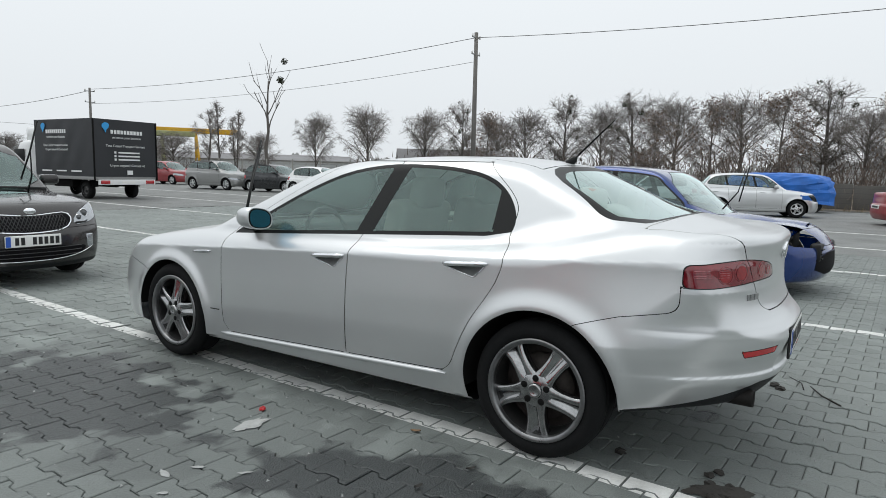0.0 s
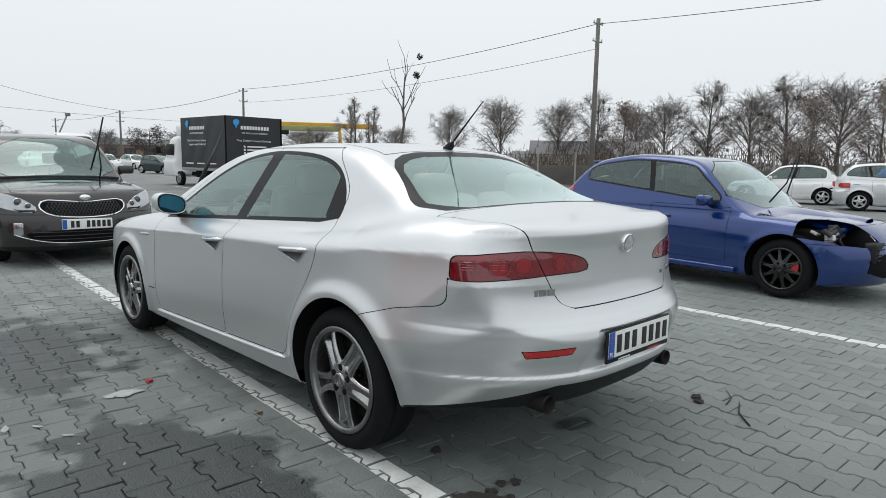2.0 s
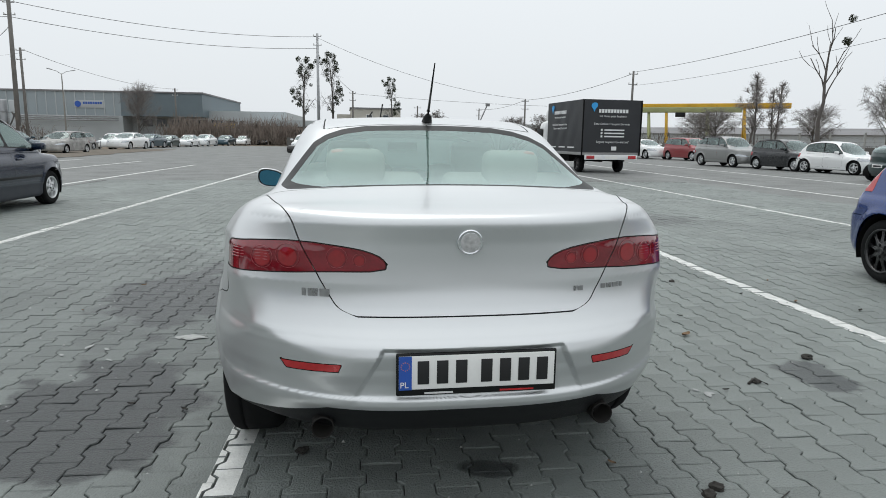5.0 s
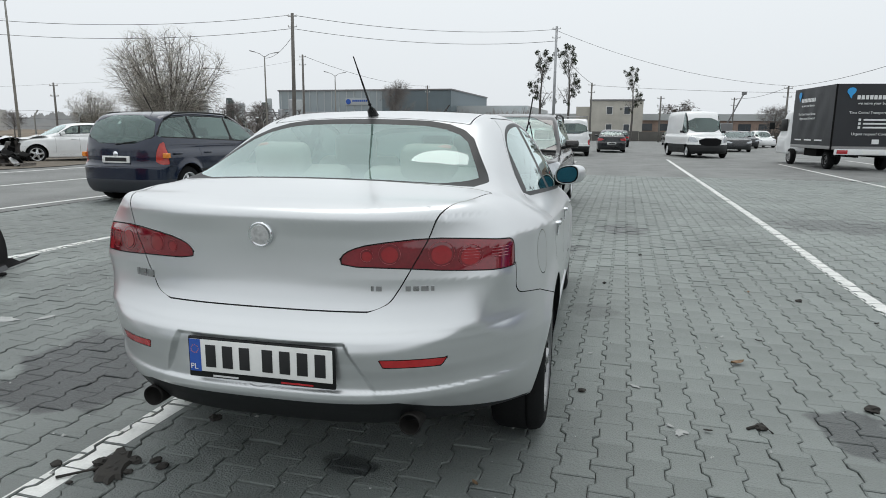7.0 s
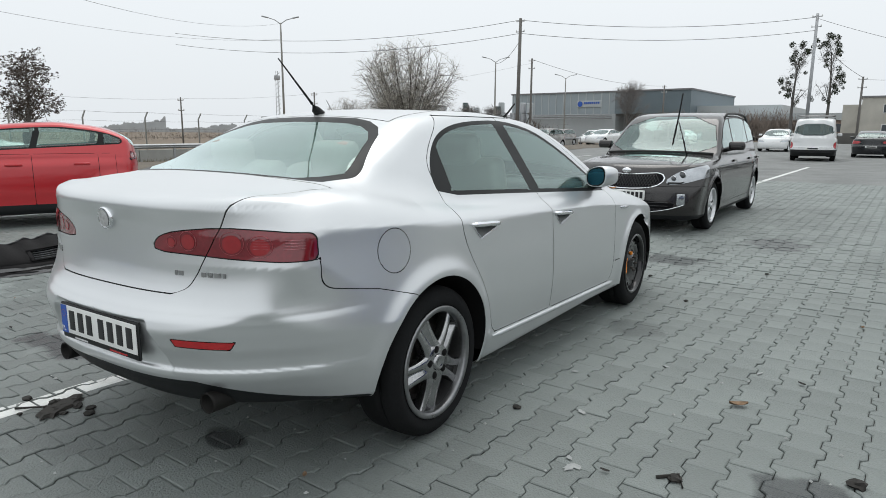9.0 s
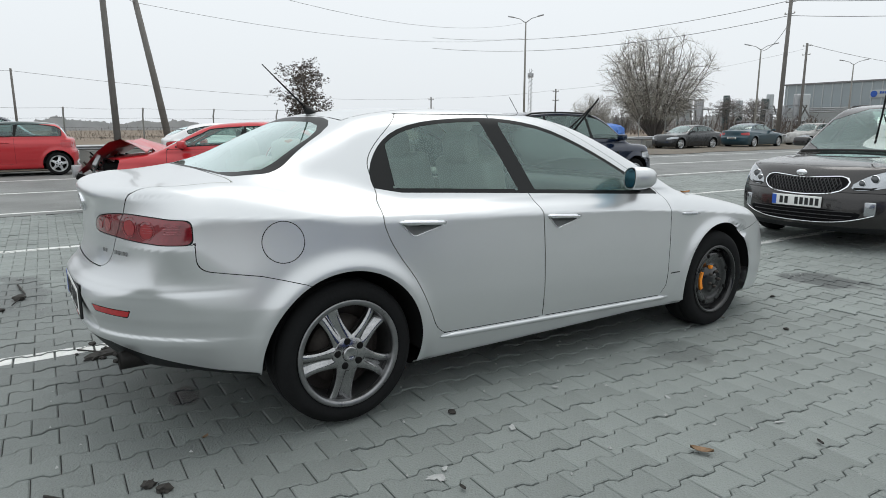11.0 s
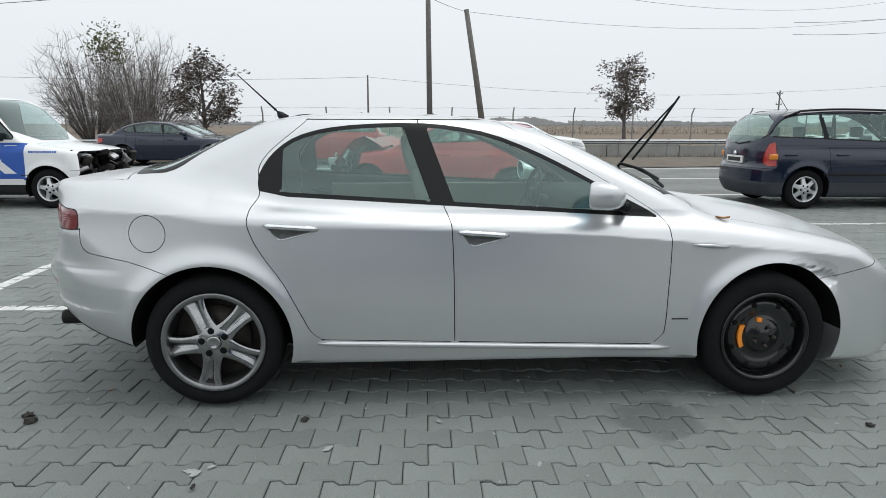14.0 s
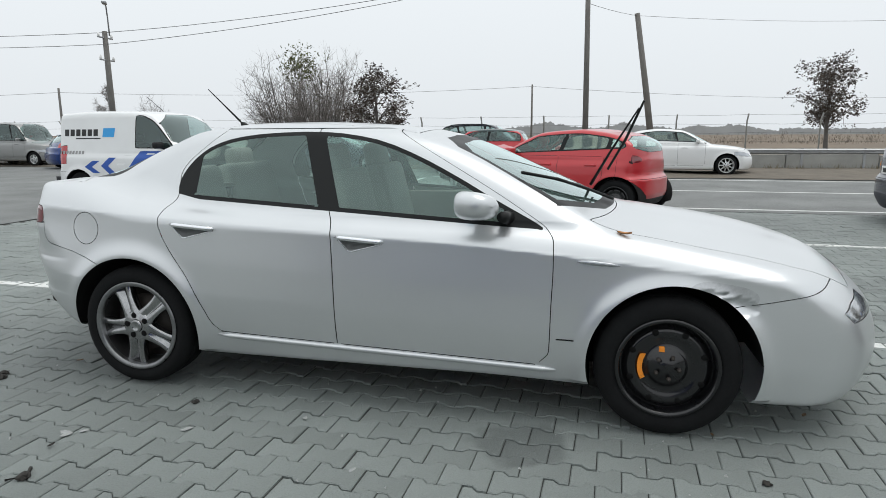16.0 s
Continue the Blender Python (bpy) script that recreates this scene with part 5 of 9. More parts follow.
# people carrier facing the saloon's nose
kia_s = shape(4.22, 2.70, 1.50, 0.845, 0.90, 0.88, 0.94, 0.98, 0.28, -1.60, -2.02, 0.98, R=0.305, rim=0.215, nose=0.11, gw=0.06, tumble=0.33, plan_f=0.52)
kia, kia_p, kia_F = build_car("people_carrier", kia_s, KIA_PAINT, at(-0.21, 6.955, 178.5, 1.05), "dark brown people carrier with raised wipers on a painted line", (0.05, -1.05), (-1.75, 0.92), GLASS,
    head=[(0.45, 0.60), (0.46, 0.67), (0.60, 0.765), (0.9, 0.85), (0.9, 0.70), (0.62, 0.60)],
    grille=[("grille_mesh", [(-0.38, 0.725), (-0.22, 0.715), (0.0, 0.695), (0.22, 0.715), (0.38, 0.725), (0.43, 0.655), (0.34, 0.575), (0.12, 0.550), (-0.12, 0.550), (-0.34, 0.575), (-0.43, 0.655)], MESH), ("grille_frame", [(-0.39, 0.737), (-0.22, 0.727), (0.0, 0.706), (0.22, 0.727), (0.39, 0.737), (0.449, 0.655), (0.35, 0.562), (0.12, 0.537), (-0.12, 0.537), (-0.35, 0.562), (-0.449, 0.655)], CHROME), ("lower_intake", [(-0.58, 0.40), (0.58, 0.40), (0.5, 0.27), (-0.5, 0.27)], MESH)],
    clad=(BLACK, 0.23), rails=True, res=(170, 0.035, 26), plate=False, screen=(0.90, 1.42))
front_plate(kia, kia_s["yf"] + 0.0, 0.468)


def on_front(F, x, z, off=0.0):
    """A point on a car's nose."""
    lo, hi = 0.5, 3.0
    for _ in range(26):
        m = (lo + hi) / 2
        if F(np.array([x]), np.array([m]), np.array([z]))[0] < 0:
            lo = m
        else:
            hi = m
    return Vector((x, lo + off, z))


for k in range(-13, 14):
    for d in (-1, 1):
        line = [(0.034 * k + d * 0.62 * (z - 0.635), z) for z in (0.555, 0.59, 0.63, 0.67, 0.71)]
        line = [(x, z) for x, z in line if abs(x) < 0.40 - 0.9 * abs(z - 0.645)]
        if len(line) > 1:
            part("mesh_bar", tube([on_front(kia_F, x, z, 0.002) for x, z in line], 0.0035, 4), MESH_BAR, kia_p["grille_mesh"])
for z in (0.305, 0.345, 0.385):
    part("intake_bar", tube([on_front(kia_F, 0.5 * q / 6, z, 0.003) for q in range(-6, 7)], 0.005, 4), MESH_BAR, kia_p["lower_intake"])
part("chrome_strip", tube([on_front(kia_F, 0.66 * q / 12, 0.262 + 0.10 * abs(q / 12) ** 3, 0.004) for q in range(-12, 13)], 0.006, 5), CHROME, kia, "thin chrome strip under the intake")
part("cowl_panel", tube([on_front(kia_F, 0.70 * q / 10, 0.945 - 0.02 * (q / 10) ** 2, 0.0) for q in range(-10, 11)], 0.022, 6), TRIM, kia, "black scuttle panel")
for sx in (-1, 1):
    fog = part("fog_lamp", box_bm(-0.05, -0.03, -0.07, 0.05, 0.012, 0.07, 0.014, Matrix.Translation((sx * 0.62, kia_s["yf"] - 0.175, 0.42)) @ Matrix.Rotation(radians(-sx * 30), 4, "Z")), CLEAR_LAMP, kia, "clear fog lamp")
badge_pts = lathe([(0.0, 0.01), (0.05, 0.008), (0.056, 0.0)], 20, "y", Matrix.Translation((0, kia_s["yf"] - 0.045, 0.755)) @ Matrix.Diagonal((1, 1, 0.55, 1)))
part("emblem", badge_pts, CHROME, kia, "oval chrome emblem")
wiper = part("wiper", tube([(-0.42, 1.16, 0.90), (-0.41, 1.30, 1.08), (-0.36, 1.42, 1.34)], [0.011, 0.009, 0.006], 6), TRIM, kia, "raised black wiper")
part("wiper_blade", tube([(-0.28, 1.35, 1.04), (-0.35, 1.43, 1.34), (-0.41, 1.50, 1.68)], 0.010, 5), TRIM, wiper)
for sx in (-1, 1):
    for px, pz, pr in ((0.60, 0.705, 0.046), (0.52, 0.665, 0.034)):
        c = on_front(kia_F, sx * px, pz, -0.012)
        lens = part("projector_lens", lathe([(0.0, 0.03), (pr * 0.6, 0.026), (pr * 0.8, 0.016), (pr * 0.84, 0.010)], 16, "y", Matrix.Translation(c)), PANE_DARK, kia, "round projector lens")
        part("lens_ring", lathe([(pr * 0.84, 0.010), (pr * 0.9, 0.022), (pr, 0.018), (pr, 0.0)], 18, "y", Matrix.Translation(c)), CHROME, lens)
    part("headlamp_trim", tube([(sx * 0.47, kia_s["yf"] - 0.135, 0.615), (sx * 0.6, kia_s["yf"] - 0.20, 0.615), (sx * 0.74, kia_s["yf"] - 0.35, 0.665)], 0.010, 5), TRIM, kia)

# blue hot hatch with a smashed nose
fi_s = shape(3.95, 2.50, 1.43, 0.82, 0.76, 0.81, 0.84, 0.86, 0.14, -1.22, -1.66, 1.0, R=0.295, rim=0.205, nose=0.14, gw=0.06, tumble=0.36, kick=-0.03)
NOSE_HOLE = ("damage_opening", None, lambda x, y, z: np.where(y > 1.35, poly([(0.28, 0.57), (0.42, 0.79), (0.75, 0.79), (0.95, 0.72), (0.95, 0.67), (0.70, 0.575), (0.5, 0.555)], np.abs(x), z), 9.0), 0, "dark hole where the headlamp is missing")
fiesta, _, _ = build_car("hatchback_car", fi_s, BLUE, at(5.24, -0.27, 174.0), "bright blue three-door hatchback with a smashed front end", (-0.28,), (-1.32, 0.82), GLASS_DARK,
    tail=[(0.52, 0.82), (0.56, 1.06), (0.9, 1.12), (0.9, 0.84)], grille=[("grille_mesh", [(-0.45, 0.50), (0.45, 0.50), (0.5, 0.26), (-0.5, 0.26)], MESH)], style="dark", wheelm=STEEL, spokes=10, res=(170, 0.035, 26), skip_front=True, rise=0.10, extra=(NOSE_HOLE,), clad=None, plate=False, mirror=BLUE, doors="front")
part("engine_block", box_bm(-0.62, 1.0, 0.28, 0.62, 1.55, 0.70, 0.05), UNDER, fiesta)
for k in range(22):
    r = random.Random(k)
    c = Vector((0.35 + 0.35 * r.random(), 1.50 + 0.14 * r.random(), 0.55 + 0.16 * r.random()))
    part("broken_part", box_bm(-0.045, -0.035, -0.014, 0.045, 0.035, 0.014, 0.006, Matrix.Translation(c) @ Euler((r.random() * 3, r.random() * 3, r.random() * 3)).to_matrix().to_4x4()), ENGINE if k % 3 else RAW, fiesta)
bv, bf = [], []
for i in range(13):
    for j in range(8):
        u, v = i / 12 * 2 - 1, j / 7
        r = random.Random(i * 17 + j)
        bv.append((0.66 * u * (1 - 0.12 * v), 0.90 + 0.84 * v - 0.16 * u * u * v, 0.875 - 0.13 * v**1.5 - 0.05 * u * u + 0.05 * v * math.sin(5 * u + 1) + 0.022 * math.sin(11 * u - 5 * v) * v + r.uniform(-0.005, 0.005) * v))
for i in range(12):
    for j in range(7):
        bf.append((i * 8 + j, (i + 1) * 8 + j, (i + 1) * 8 + j + 1, i * 8 + j + 1))
part("buckled_bonnet", (bv + [(p[0], p[1], p[2] - 0.012) for p in bv], bf + [tuple(q + len(bv) for q in f[::-1]) for f in bf], True), BLUE, fiesta, "buckled blue bonnet standing off the wings")
part("grille_frame", box_bm(-0.46, 1.84, 0.40, 0.46, 1.95, 0.60, 0.03), BLACK, fiesta, "black broken grille")
for k in range(3):
    part("grille_slat", box_bm(-0.42, 1.94, 0.43 + 0.05 * k, 0.42, 1.963, 0.445 + 0.05 * k, 0.004), TRIM, fiesta)
part("brake_caliper", box_bm(0.745, 1.33, 0.26, 0.775, 1.41, 0.37, 0.02), REFLECTOR, fiesta, "red brake caliper behind the spokes")
part("side_skirt", box_bm(0.79, -0.85, 0.19, 0.835, 0.80, 0.25, 0.015), BLUE, fiesta)
part("roof_spoiler", box_bm(-0.50, -1.38, 1.30, 0.50, -1.12, 1.335, 0.012), BLUE, fiesta, "blue roof spoiler")
wiper = part("wiper", tube([(0.30, 0.86, 0.92), (0.30, 1.02, 1.13), (0.27, 1.08, 1.38)], [0.010, 0.007, 0.006], 6), TRIM, fiesta, "raised black wiper")
part("wiper_blade", tube([(0.26, 1.12, 1.44), (0.34, 1.05, 1.02)], 0.008, 5), TRIM, wiper)

# dark blue estate-like people carrier
za_s = shape(4.05, 2.50, 1.50, 0.83, 0.78, 0.90, 0.92, 1.16, 0.36, -1.62, -1.98, 0.92, R=0.295, rim=0.19, nose=0.10, gw=0.06, tumble=0.27, tail=0.05)
zafira, _, _ = build_car("people_carrier", za_s, NAVY, at(-6.62, 7.33, -3.0, 1.05), "dark navy people carrier with roof rails and grey bumpers", (0.10, -0.92), (-1.80, 1.02), GLASS,
    tail=[(0.66, 0.64), (0.66, 0.80), (0.70, 0.97), (0.74, 1.0), (0.9, 1.0), (0.9, 0.64)], lamp_y=0.30, rear_z=(0.97, 1.41), lampm=mat("orange_red_lamp", (0.42, 0.025, 0.014), 0.2, coat=0.6, vary=0.25, scale=9), clad=(mat("grey_cladding", (0.035, 0.04, 0.05), 0.6, vary=0.15), 0.40), rails=True, res=(140, 0.045, 18), spokes=6, plate=False)
pl = part("number_plate", box_bm(-0.26, za_s["yr"] + 0.035, 0.66, 0.26, za_s["yr"] + 0.06, 0.77, 0.004), WHITE_PLATE, zafira, "white number plate")
part("plate_bar", box_bm(-0.2, za_s["yr"] + 0.032, 0.685, 0.21, za_s["yr"] + 0.036, 0.745), INK, pl)
for sx in (-1, 1):
    part("amber_lens", box_bm(sx * 0.79 - 0.03, za_s["yr"] + 0.20, 0.74, sx * 0.79 + 0.045, za_s["yr"] + 0.30, 0.82, 0.01), AMBER, zafira)
    part("roof_aerial", tube([(sx * 0.2, -1.3, 1.47), (sx * 0.2, -1.5, 1.75)], 0.005, 4), TRIM, zafira) if sx > 0 else None
part("rear_emblem", lathe([(0.0, 0.012), (0.04, 0.01), (0.045, 0.0)], 18, "y", Matrix.Translation((0, za_s["yr"] + 0.045, 0.80)) @ Matrix.Diagonal((1, -1, 1, 1))), CHROME, zafira)
part("rear_wiper", tube([(0.0, za_s["yr"] + 0.06, 0.95), (0.36, za_s["yr"] + 0.09, 1.0)], 0.008, 5), TRIM, zafira)
for sx in (-1, 1):
    part("side_strip", box_bm(sx * 0.832 - 0.008, -1.0, 0.50, sx * 0.832 + 0.008, 0.9, 0.54, 0.004), BLACK, zafira)

# red hatchback with its nose torn off
cl_s = shape(3.60, 2.43, 1.36, 0.805, 0.78, 0.83, 0.92, 0.88, 0.16, -1.15, -1.62, 0.98, R=0.298, rim=0.20, nose=0.16, gw=0.06, tumble=0.36, kick=-0.02)
TORN = ("engine_bay", None, lambda x, y, z: np.where(y > 1.15, np.maximum(1.40 - y - 0.25 * (z - 0.5), z - 0.80), 9.0), 0, "exposed dark engine bay")
clio, _, _ = build_car("hatchback_car", cl_s, RED, at(-7.58, 0.57, 156) @ Matrix.Diagonal((1.06, 1.06, 1.01, 1)), "red hatchback with its front torn off", (-0.30, -1.02), (-1.32, 0.84), GLASS,
    tail=[(0.46, 0.86), (0.52, 0.955), (0.9, 0.965), (0.9, 0.85)], lamp_y=0.20, lampm=LAMP_RED, clad=(BLACK, 0.30), style="spare", wheelm=STEEL, res=(150, 0.04, 22), skip_front=True, rise=0.05, extra=(TORN,), plate=False)
part("engine_block", box_bm(-0.60, 1.12, 0.25, 0.60, 1.62, 0.74, 0.05), UNDER, clio)
for k in range(60):
    r = random.Random(100 + k)
    c = Vector((r.uniform(-0.72, 0.72), r.uniform(1.45, 2.0), r.uniform(0.25, 0.78)))
    if k % 2:
        part("engine_part", box_bm(-0.09, -0.06, -0.03, 0.09, 0.06, 0.03, 0.012, Matrix.Translation(c) @ Euler((r.random() * 3, r.random() * 3, r.random() * 3)).to_matrix().to_4x4()), (ENGINE, RAW, ENGINE, UNDER)[k % 4], clio)
    else:
        d = Vector((r.uniform(-1, 1), r.uniform(-0.5, 0.5), r.uniform(-0.6, 0.6))) * 0.22
        part("loose_hose", tube([c - d, c + Vector((0, 0.05, 0.05)), c + d], 0.014, 6), (UNDER, ENGINE, RAW)[k % 3], clio)
part("bumper_beam", box_bm(-0.62, 1.86, 0.46, 0.55, 1.93, 0.56, 0.012), RAW, clio, "bare crumpled bumper beam")
bv, bf = [], []
for i in range(9):
    for j in range(7):
        u, v = i / 8, j / 6
        r = random.Random(i * 31 + j)
        bv.append((-0.70 + 1.4 * u, 0.98 + 0.98 * v, 0.90 + 0.16 * math.sin(math.pi * min(1, v * 1.2)) - 0.30 * v**3 + 0.05 * math.sin(9 * u + 4 * v) + r.uniform(-0.012, 0.012)))
for i in range(8):
    for j in range(6):
        bf.append((i * 7 + j, (i + 1) * 7 + j, (i + 1) * 7 + j + 1, i * 7 + j + 1))
part("buckled_bonnet", (bv + [(p[0], p[1], p[2] - 0.012) for p in bv], bf + [tuple(q + len(bv) for q in f[::-1]) for f in bf], True), RED, clio, "buckled red bonnet")
# torn-off bumper lying on the paving
bumper = thing("bumper_cover", pose(-4.0, 0, 0), "torn-off black bumper cover with a slatted grille lying on the paving", "bumper")
SCUFFED = mat("scuffed_black_bumper", (0.009, 0.0085, 0.009), 0.65, spec=0.12, vary=0.5, scale=7, bump=0.15, bump_scale=60)
RAGGED = mat("torn_plastic_edge", (0.04, 0.042, 0.045), 0.5, vary=0.5, scale=14)


def shell(rows, thick=0.012, gap=lambda i, j: False):
    """A thin sheet over rows of points, with a back face."""
    n, m = len(rows), len(rows[0])
    v = [p for r in rows for p in r]
    f = [(i * m + j, (i + 1) * m + j, (i + 1) * m + j + 1, i * m + j + 1) for i in range(n - 1) for j in range(m - 1) if not gap(i, j)]
    return v + [(p[0] - thick, p[1], p[2]) for p in v], f + [tuple(q + len(v) for q in a[::-1]) for a in f], True


def cover_point(y, v):
    """A point of the cover: y along it, v from its lip up to the torn edge."""
    foot = np.interp(y, [-1.2, -0.9, -0.1, 0.3, 0.56], [0.02, 0.12, 0.13, 0.08, -0.02])
    edge = np.interp(y, [-1.2, -0.8, -0.27, -0.07, 0.10, 0.39, 0.62], [0.20, 0.26, 0.31, 0.375, 0.41, 0.505, 0.47])
    edge += 0.012 * math.sin(31 * y) * (y < 0.33)
    base = 0.075 + 0.04 * max(0, y)
    return (foot - (foot + 0.15) * v**1.3 + 0.03 * math.sin(math.pi * v), y + 0.07 * v * max(0, y), base + (edge - base) * v)


ys = [-1.2 + 1.74 * k / 58 for k in range(59)]
mouth = lambda i, j: 2 <= j <= 6 and (-0.45 < ys[i] < -0.19 or -0.80 < ys[i] < -0.52)
part("cover", shell([[cover_point(y, j / 12) for j in range(13)] for y in ys], gap=mouth), SCUFFED, bumper)
part("grille_backing", shell([[(cover_point(y, v)[0] - 0.06, y, cover_point(y, v)[2]) for v in (0.1, 0.65)] for y in (-0.85, -0.5, -0.14)]), TRIM, bumper)
for y0, y1 in ((-0.46, -0.18), (-0.81, -0.51)):
    for k in range(5):
        v = 0.20 + 0.085 * k
        part("grille_slat", tube([(cover_point(y, v)[0] - 0.018, y, cover_point(y, v)[2]) for y in (y0, (y0 + y1) / 2, y1)], 0.006, 5), RAGGED, bumper)
    ring = [(y0, 0.15), (y1, 0.15), (y1, 0.58), (y0, 0.58), (y0, 0.15)]
    part("grille_rim", tube([Vector(cover_point(*p)) + Vector((0.004, 0, 0)) for p in ring], 0.009, 5), SCUFFED, bumper)
for k in range(4):
    rr = random.Random(40 + k)
    yy = [-1.15 + 0.085 * q for q in range(20)]
    rows = [[(cover_point(y, 0)[0] + 0.004 + 0.022 * k + rr.uniform(-0.008, 0.008), y, 0.085 - 0.020 * k + 0.03 * max(0, y) + rr.uniform(-0.006, 0.006)), (cover_point(y, 0)[0] + 0.035 + 0.022 * k + rr.uniform(-0.010, 0.014), y, 0.062 - 0.019 * k + rr.uniform(-0.004, 0.004))] for y in yy[: 20 - 2 * (k // 2)]]
    part("torn_lip", shell(rows, 0.006), (SCUFFED, RAGGED)[k % 2], bumper, "splintered lower lip")
for k in range(16):
    rr = random.Random(k)
    c = Vector(cover_point(rr.uniform(-0.10, 0.07), rr.uniform(0.12, 0.72))) + Vector((0.02, 0, 0))
    d = [Vector((rr.uniform(0, 0.03), rr.uniform(-0.05, 0.05), rr.uniform(-0.045, 0.045))) for q in range(2)]
    part("bracket", tube([c + d[0], c, c + d[1]], 0.008, 5), (BLACK, TRIM)[k % 2], bumper)
edge = [cover_point(y, 1.0) for y in ys if -0.9 < y < 0.34]
part("torn_edge", tube([(p[0] + 0.006, p[1], p[2] + 0.006 * math.sin(57 * p[1])) for p in edge], 0.007, 5), RAGGED, bumper, "ragged pale tear line")
flap = [[(-0.02 - 0.02 * q, 0.44 + 0.06 * q, 0.02), (-0.05 - 0.02 * q, 0.46 + 0.06 * q, max(0.035, 0.15 - 0.018 * q + 0.012 * math.sin(5 * q)))] for q in range(8)]
part("torn_flap", shell(flap + [[(-0.10, 0.97, 0.07), (-0.10, 0.98, 0.075)]]), SCUFFED, bumper, "torn flap resting on the paving")
part("under_tray", box_bm(-0.05, 0.02, 0.0, 0.10, 0.42, 0.03, 0.012), SCUFFED, bumper)

# white coupe-backed saloon by the barrier
gt_s = shape(4.45, 2.72, 1.42, 0.85, 0.82, 0.86, 0.95, 0.92, 0.15, -1.25, -2.05, 1.02, R=0.31, rim=0.22, nose=0.12, gw=0.07, tumble=0.42)
build_car("fastback_car", gt_s, WHITE, at(-18.1, 3.85, -4), "white fastback car parked by the concrete barrier", (-0.05, -1.0), (-1.55, 0.88), GLASS_DARK, res=(120, 0.06, 16), style="bright", spokes=9)
# red supermini with a dark roof
mi_s = shape(3.45, 2.32, 1.36, 0.79, 0.62, 0.86, 0.94, 0.78, 0.36, -1.25, -1.45, 0.98, R=0.29, rim=0.20, nose=0.10, gw=0.06, tumble=0.22, tail=0.04)
build_car("small_car", mi_s, RED, at(-18.05, -2.45, 179, 1.07), "small red hatchback with a dark green roof", (-0.25,), (-1.38, 0.72), GLASS_DARK, res=(110, 0.06, 14), rise=0.0, mirror=RED, doors="front",
    extra=(("dark_roof", GREEN, lambda x, y, z: np.where((z > 1.15), np.maximum(np.minimum(1.275 - z, np.maximum(1.19 - z, np.abs(x) - 0.58)), np.maximum(y - 0.36, -1.36 - y)), 9.0), 0, "dark green roof"),))
suv_s = shape(4.4, 2.66, 1.66, 0.87, 0.84, 0.98, 1.08, 0.98, 0.30, -1.55, -2.0, 1.12, R=0.335, rim=0.22, nose=0.10, gw=0.06, tumble=0.30, low=0.22)
build_car("suv_car", suv_s, NAVY, at(-20.55, -2.6, 0), "dark blue off-road estate with roof rails", (0.05, -0.95), (-1.75, 0.88), GLASS_DARK, rails=True, res=(100, 0.07, 12), tail=[(0.55, 0.95), (0.55, 1.15), (0.95, 1.2), (0.95, 0.9)])
sal_s = shape(4.6, 2.74, 1.38, 0.86, 0.86, 0.86, 0.92, 0.92, 0.10, -1.15, -1.75, 1.0, deck=1.0, R=0.315, rim=0.225, nose=0.12, gw=0.08, tumble=0.45)
build_car("saloon_car", sal_s, NAVY, at(-17.85, -7.55, 0), "dark blue saloon with five-spoke alloy wheels", (-0.1, -0.95), (-1.35, 0.88), GLASS_DARK, res=(120, 0.06, 14))
build_car("saloon_car", sal_s, DARK, at(-20.3, -7.9, -2), "near-black saloon with round chrome grille", (-0.1, -0.95), (-1.35, 0.88), GLASS_DARK, res=(100, 0.07, 12))
wreck, _, _ = build_car("fastback_car", gt_s, WHITE, at(-18.0, 16.5, 150), "white car with crumpled front beside old tyres", (-0.05, -1.0), (-1.55, 0.88), GLASS_DARK, res=(100, 0.07, 12), skip_front=True, extra=(("engine_bay", ENGINE, lambda x, y, z: np.where(y > 1.5, np.maximum(poly([(-0.8, 0.35), (0.8, 0.35), (0.75, 0.72), (-0.75, 0.72)], x, z), 1.75 - y), 9.0), 0, "open smashed nose"),))
r = random.Random(77)
bonnet = [[(-0.78 + 1.56 * i / 10, 0.95 + 0.2 * j, 0.93 - 0.015 * j + 0.05 * math.sin(1.3 * j + 2.2 * i / 10) + (0.05 * r.random() if j > 4 else 0)) for j in range(9)] for i in range(11)]
part("buckled_bonnet", shell(bonnet), WHITE, wreck, "white bonnet sprung open")
part("engine_block", box_bm(-0.62, 1.25, 0.40, 0.62, 2.15, 0.80, 0.06), UNDER, wreck)
for k in range(26):
    c = Vector((r.uniform(-0.75, 0.75), r.uniform(1.9, 2.5), r.uniform(0.30, 0.82)))
    part("crushed_part", box_bm(-0.13, -0.07, -0.025, 0.13, 0.07, 0.025, 0.01, Matrix.Translation(c) @ Euler((r.random() * 3, r.random() * 3, r.random() * 3)).to_matrix().to_4x4()), (ENGINE, WHITE, UNDER, TRIM, RAW)[k % 5], wreck)
slump = [[(-0.85 + 1.7 * i / 8, 2.30 + 0.30 * math.sin(math.pi * i / 8) + 0.10 * j, 0.62 - 0.12 * j + 0.06 * math.sin(2.5 * i)) for j in range(4)] for i in range(9)]
part("hanging_bumper", shell(slump), WHITE, wreck, "white bumper hanging loose")
toy_s = shape(4.0, 2.50, 1.50, 0.83, 0.80, 0.88, 0.95, 0.95, 0.28, -1.45, -1.85, 1.0, R=0.30, rim=0.19, nose=0.12, gw=0.06, tumble=0.28)
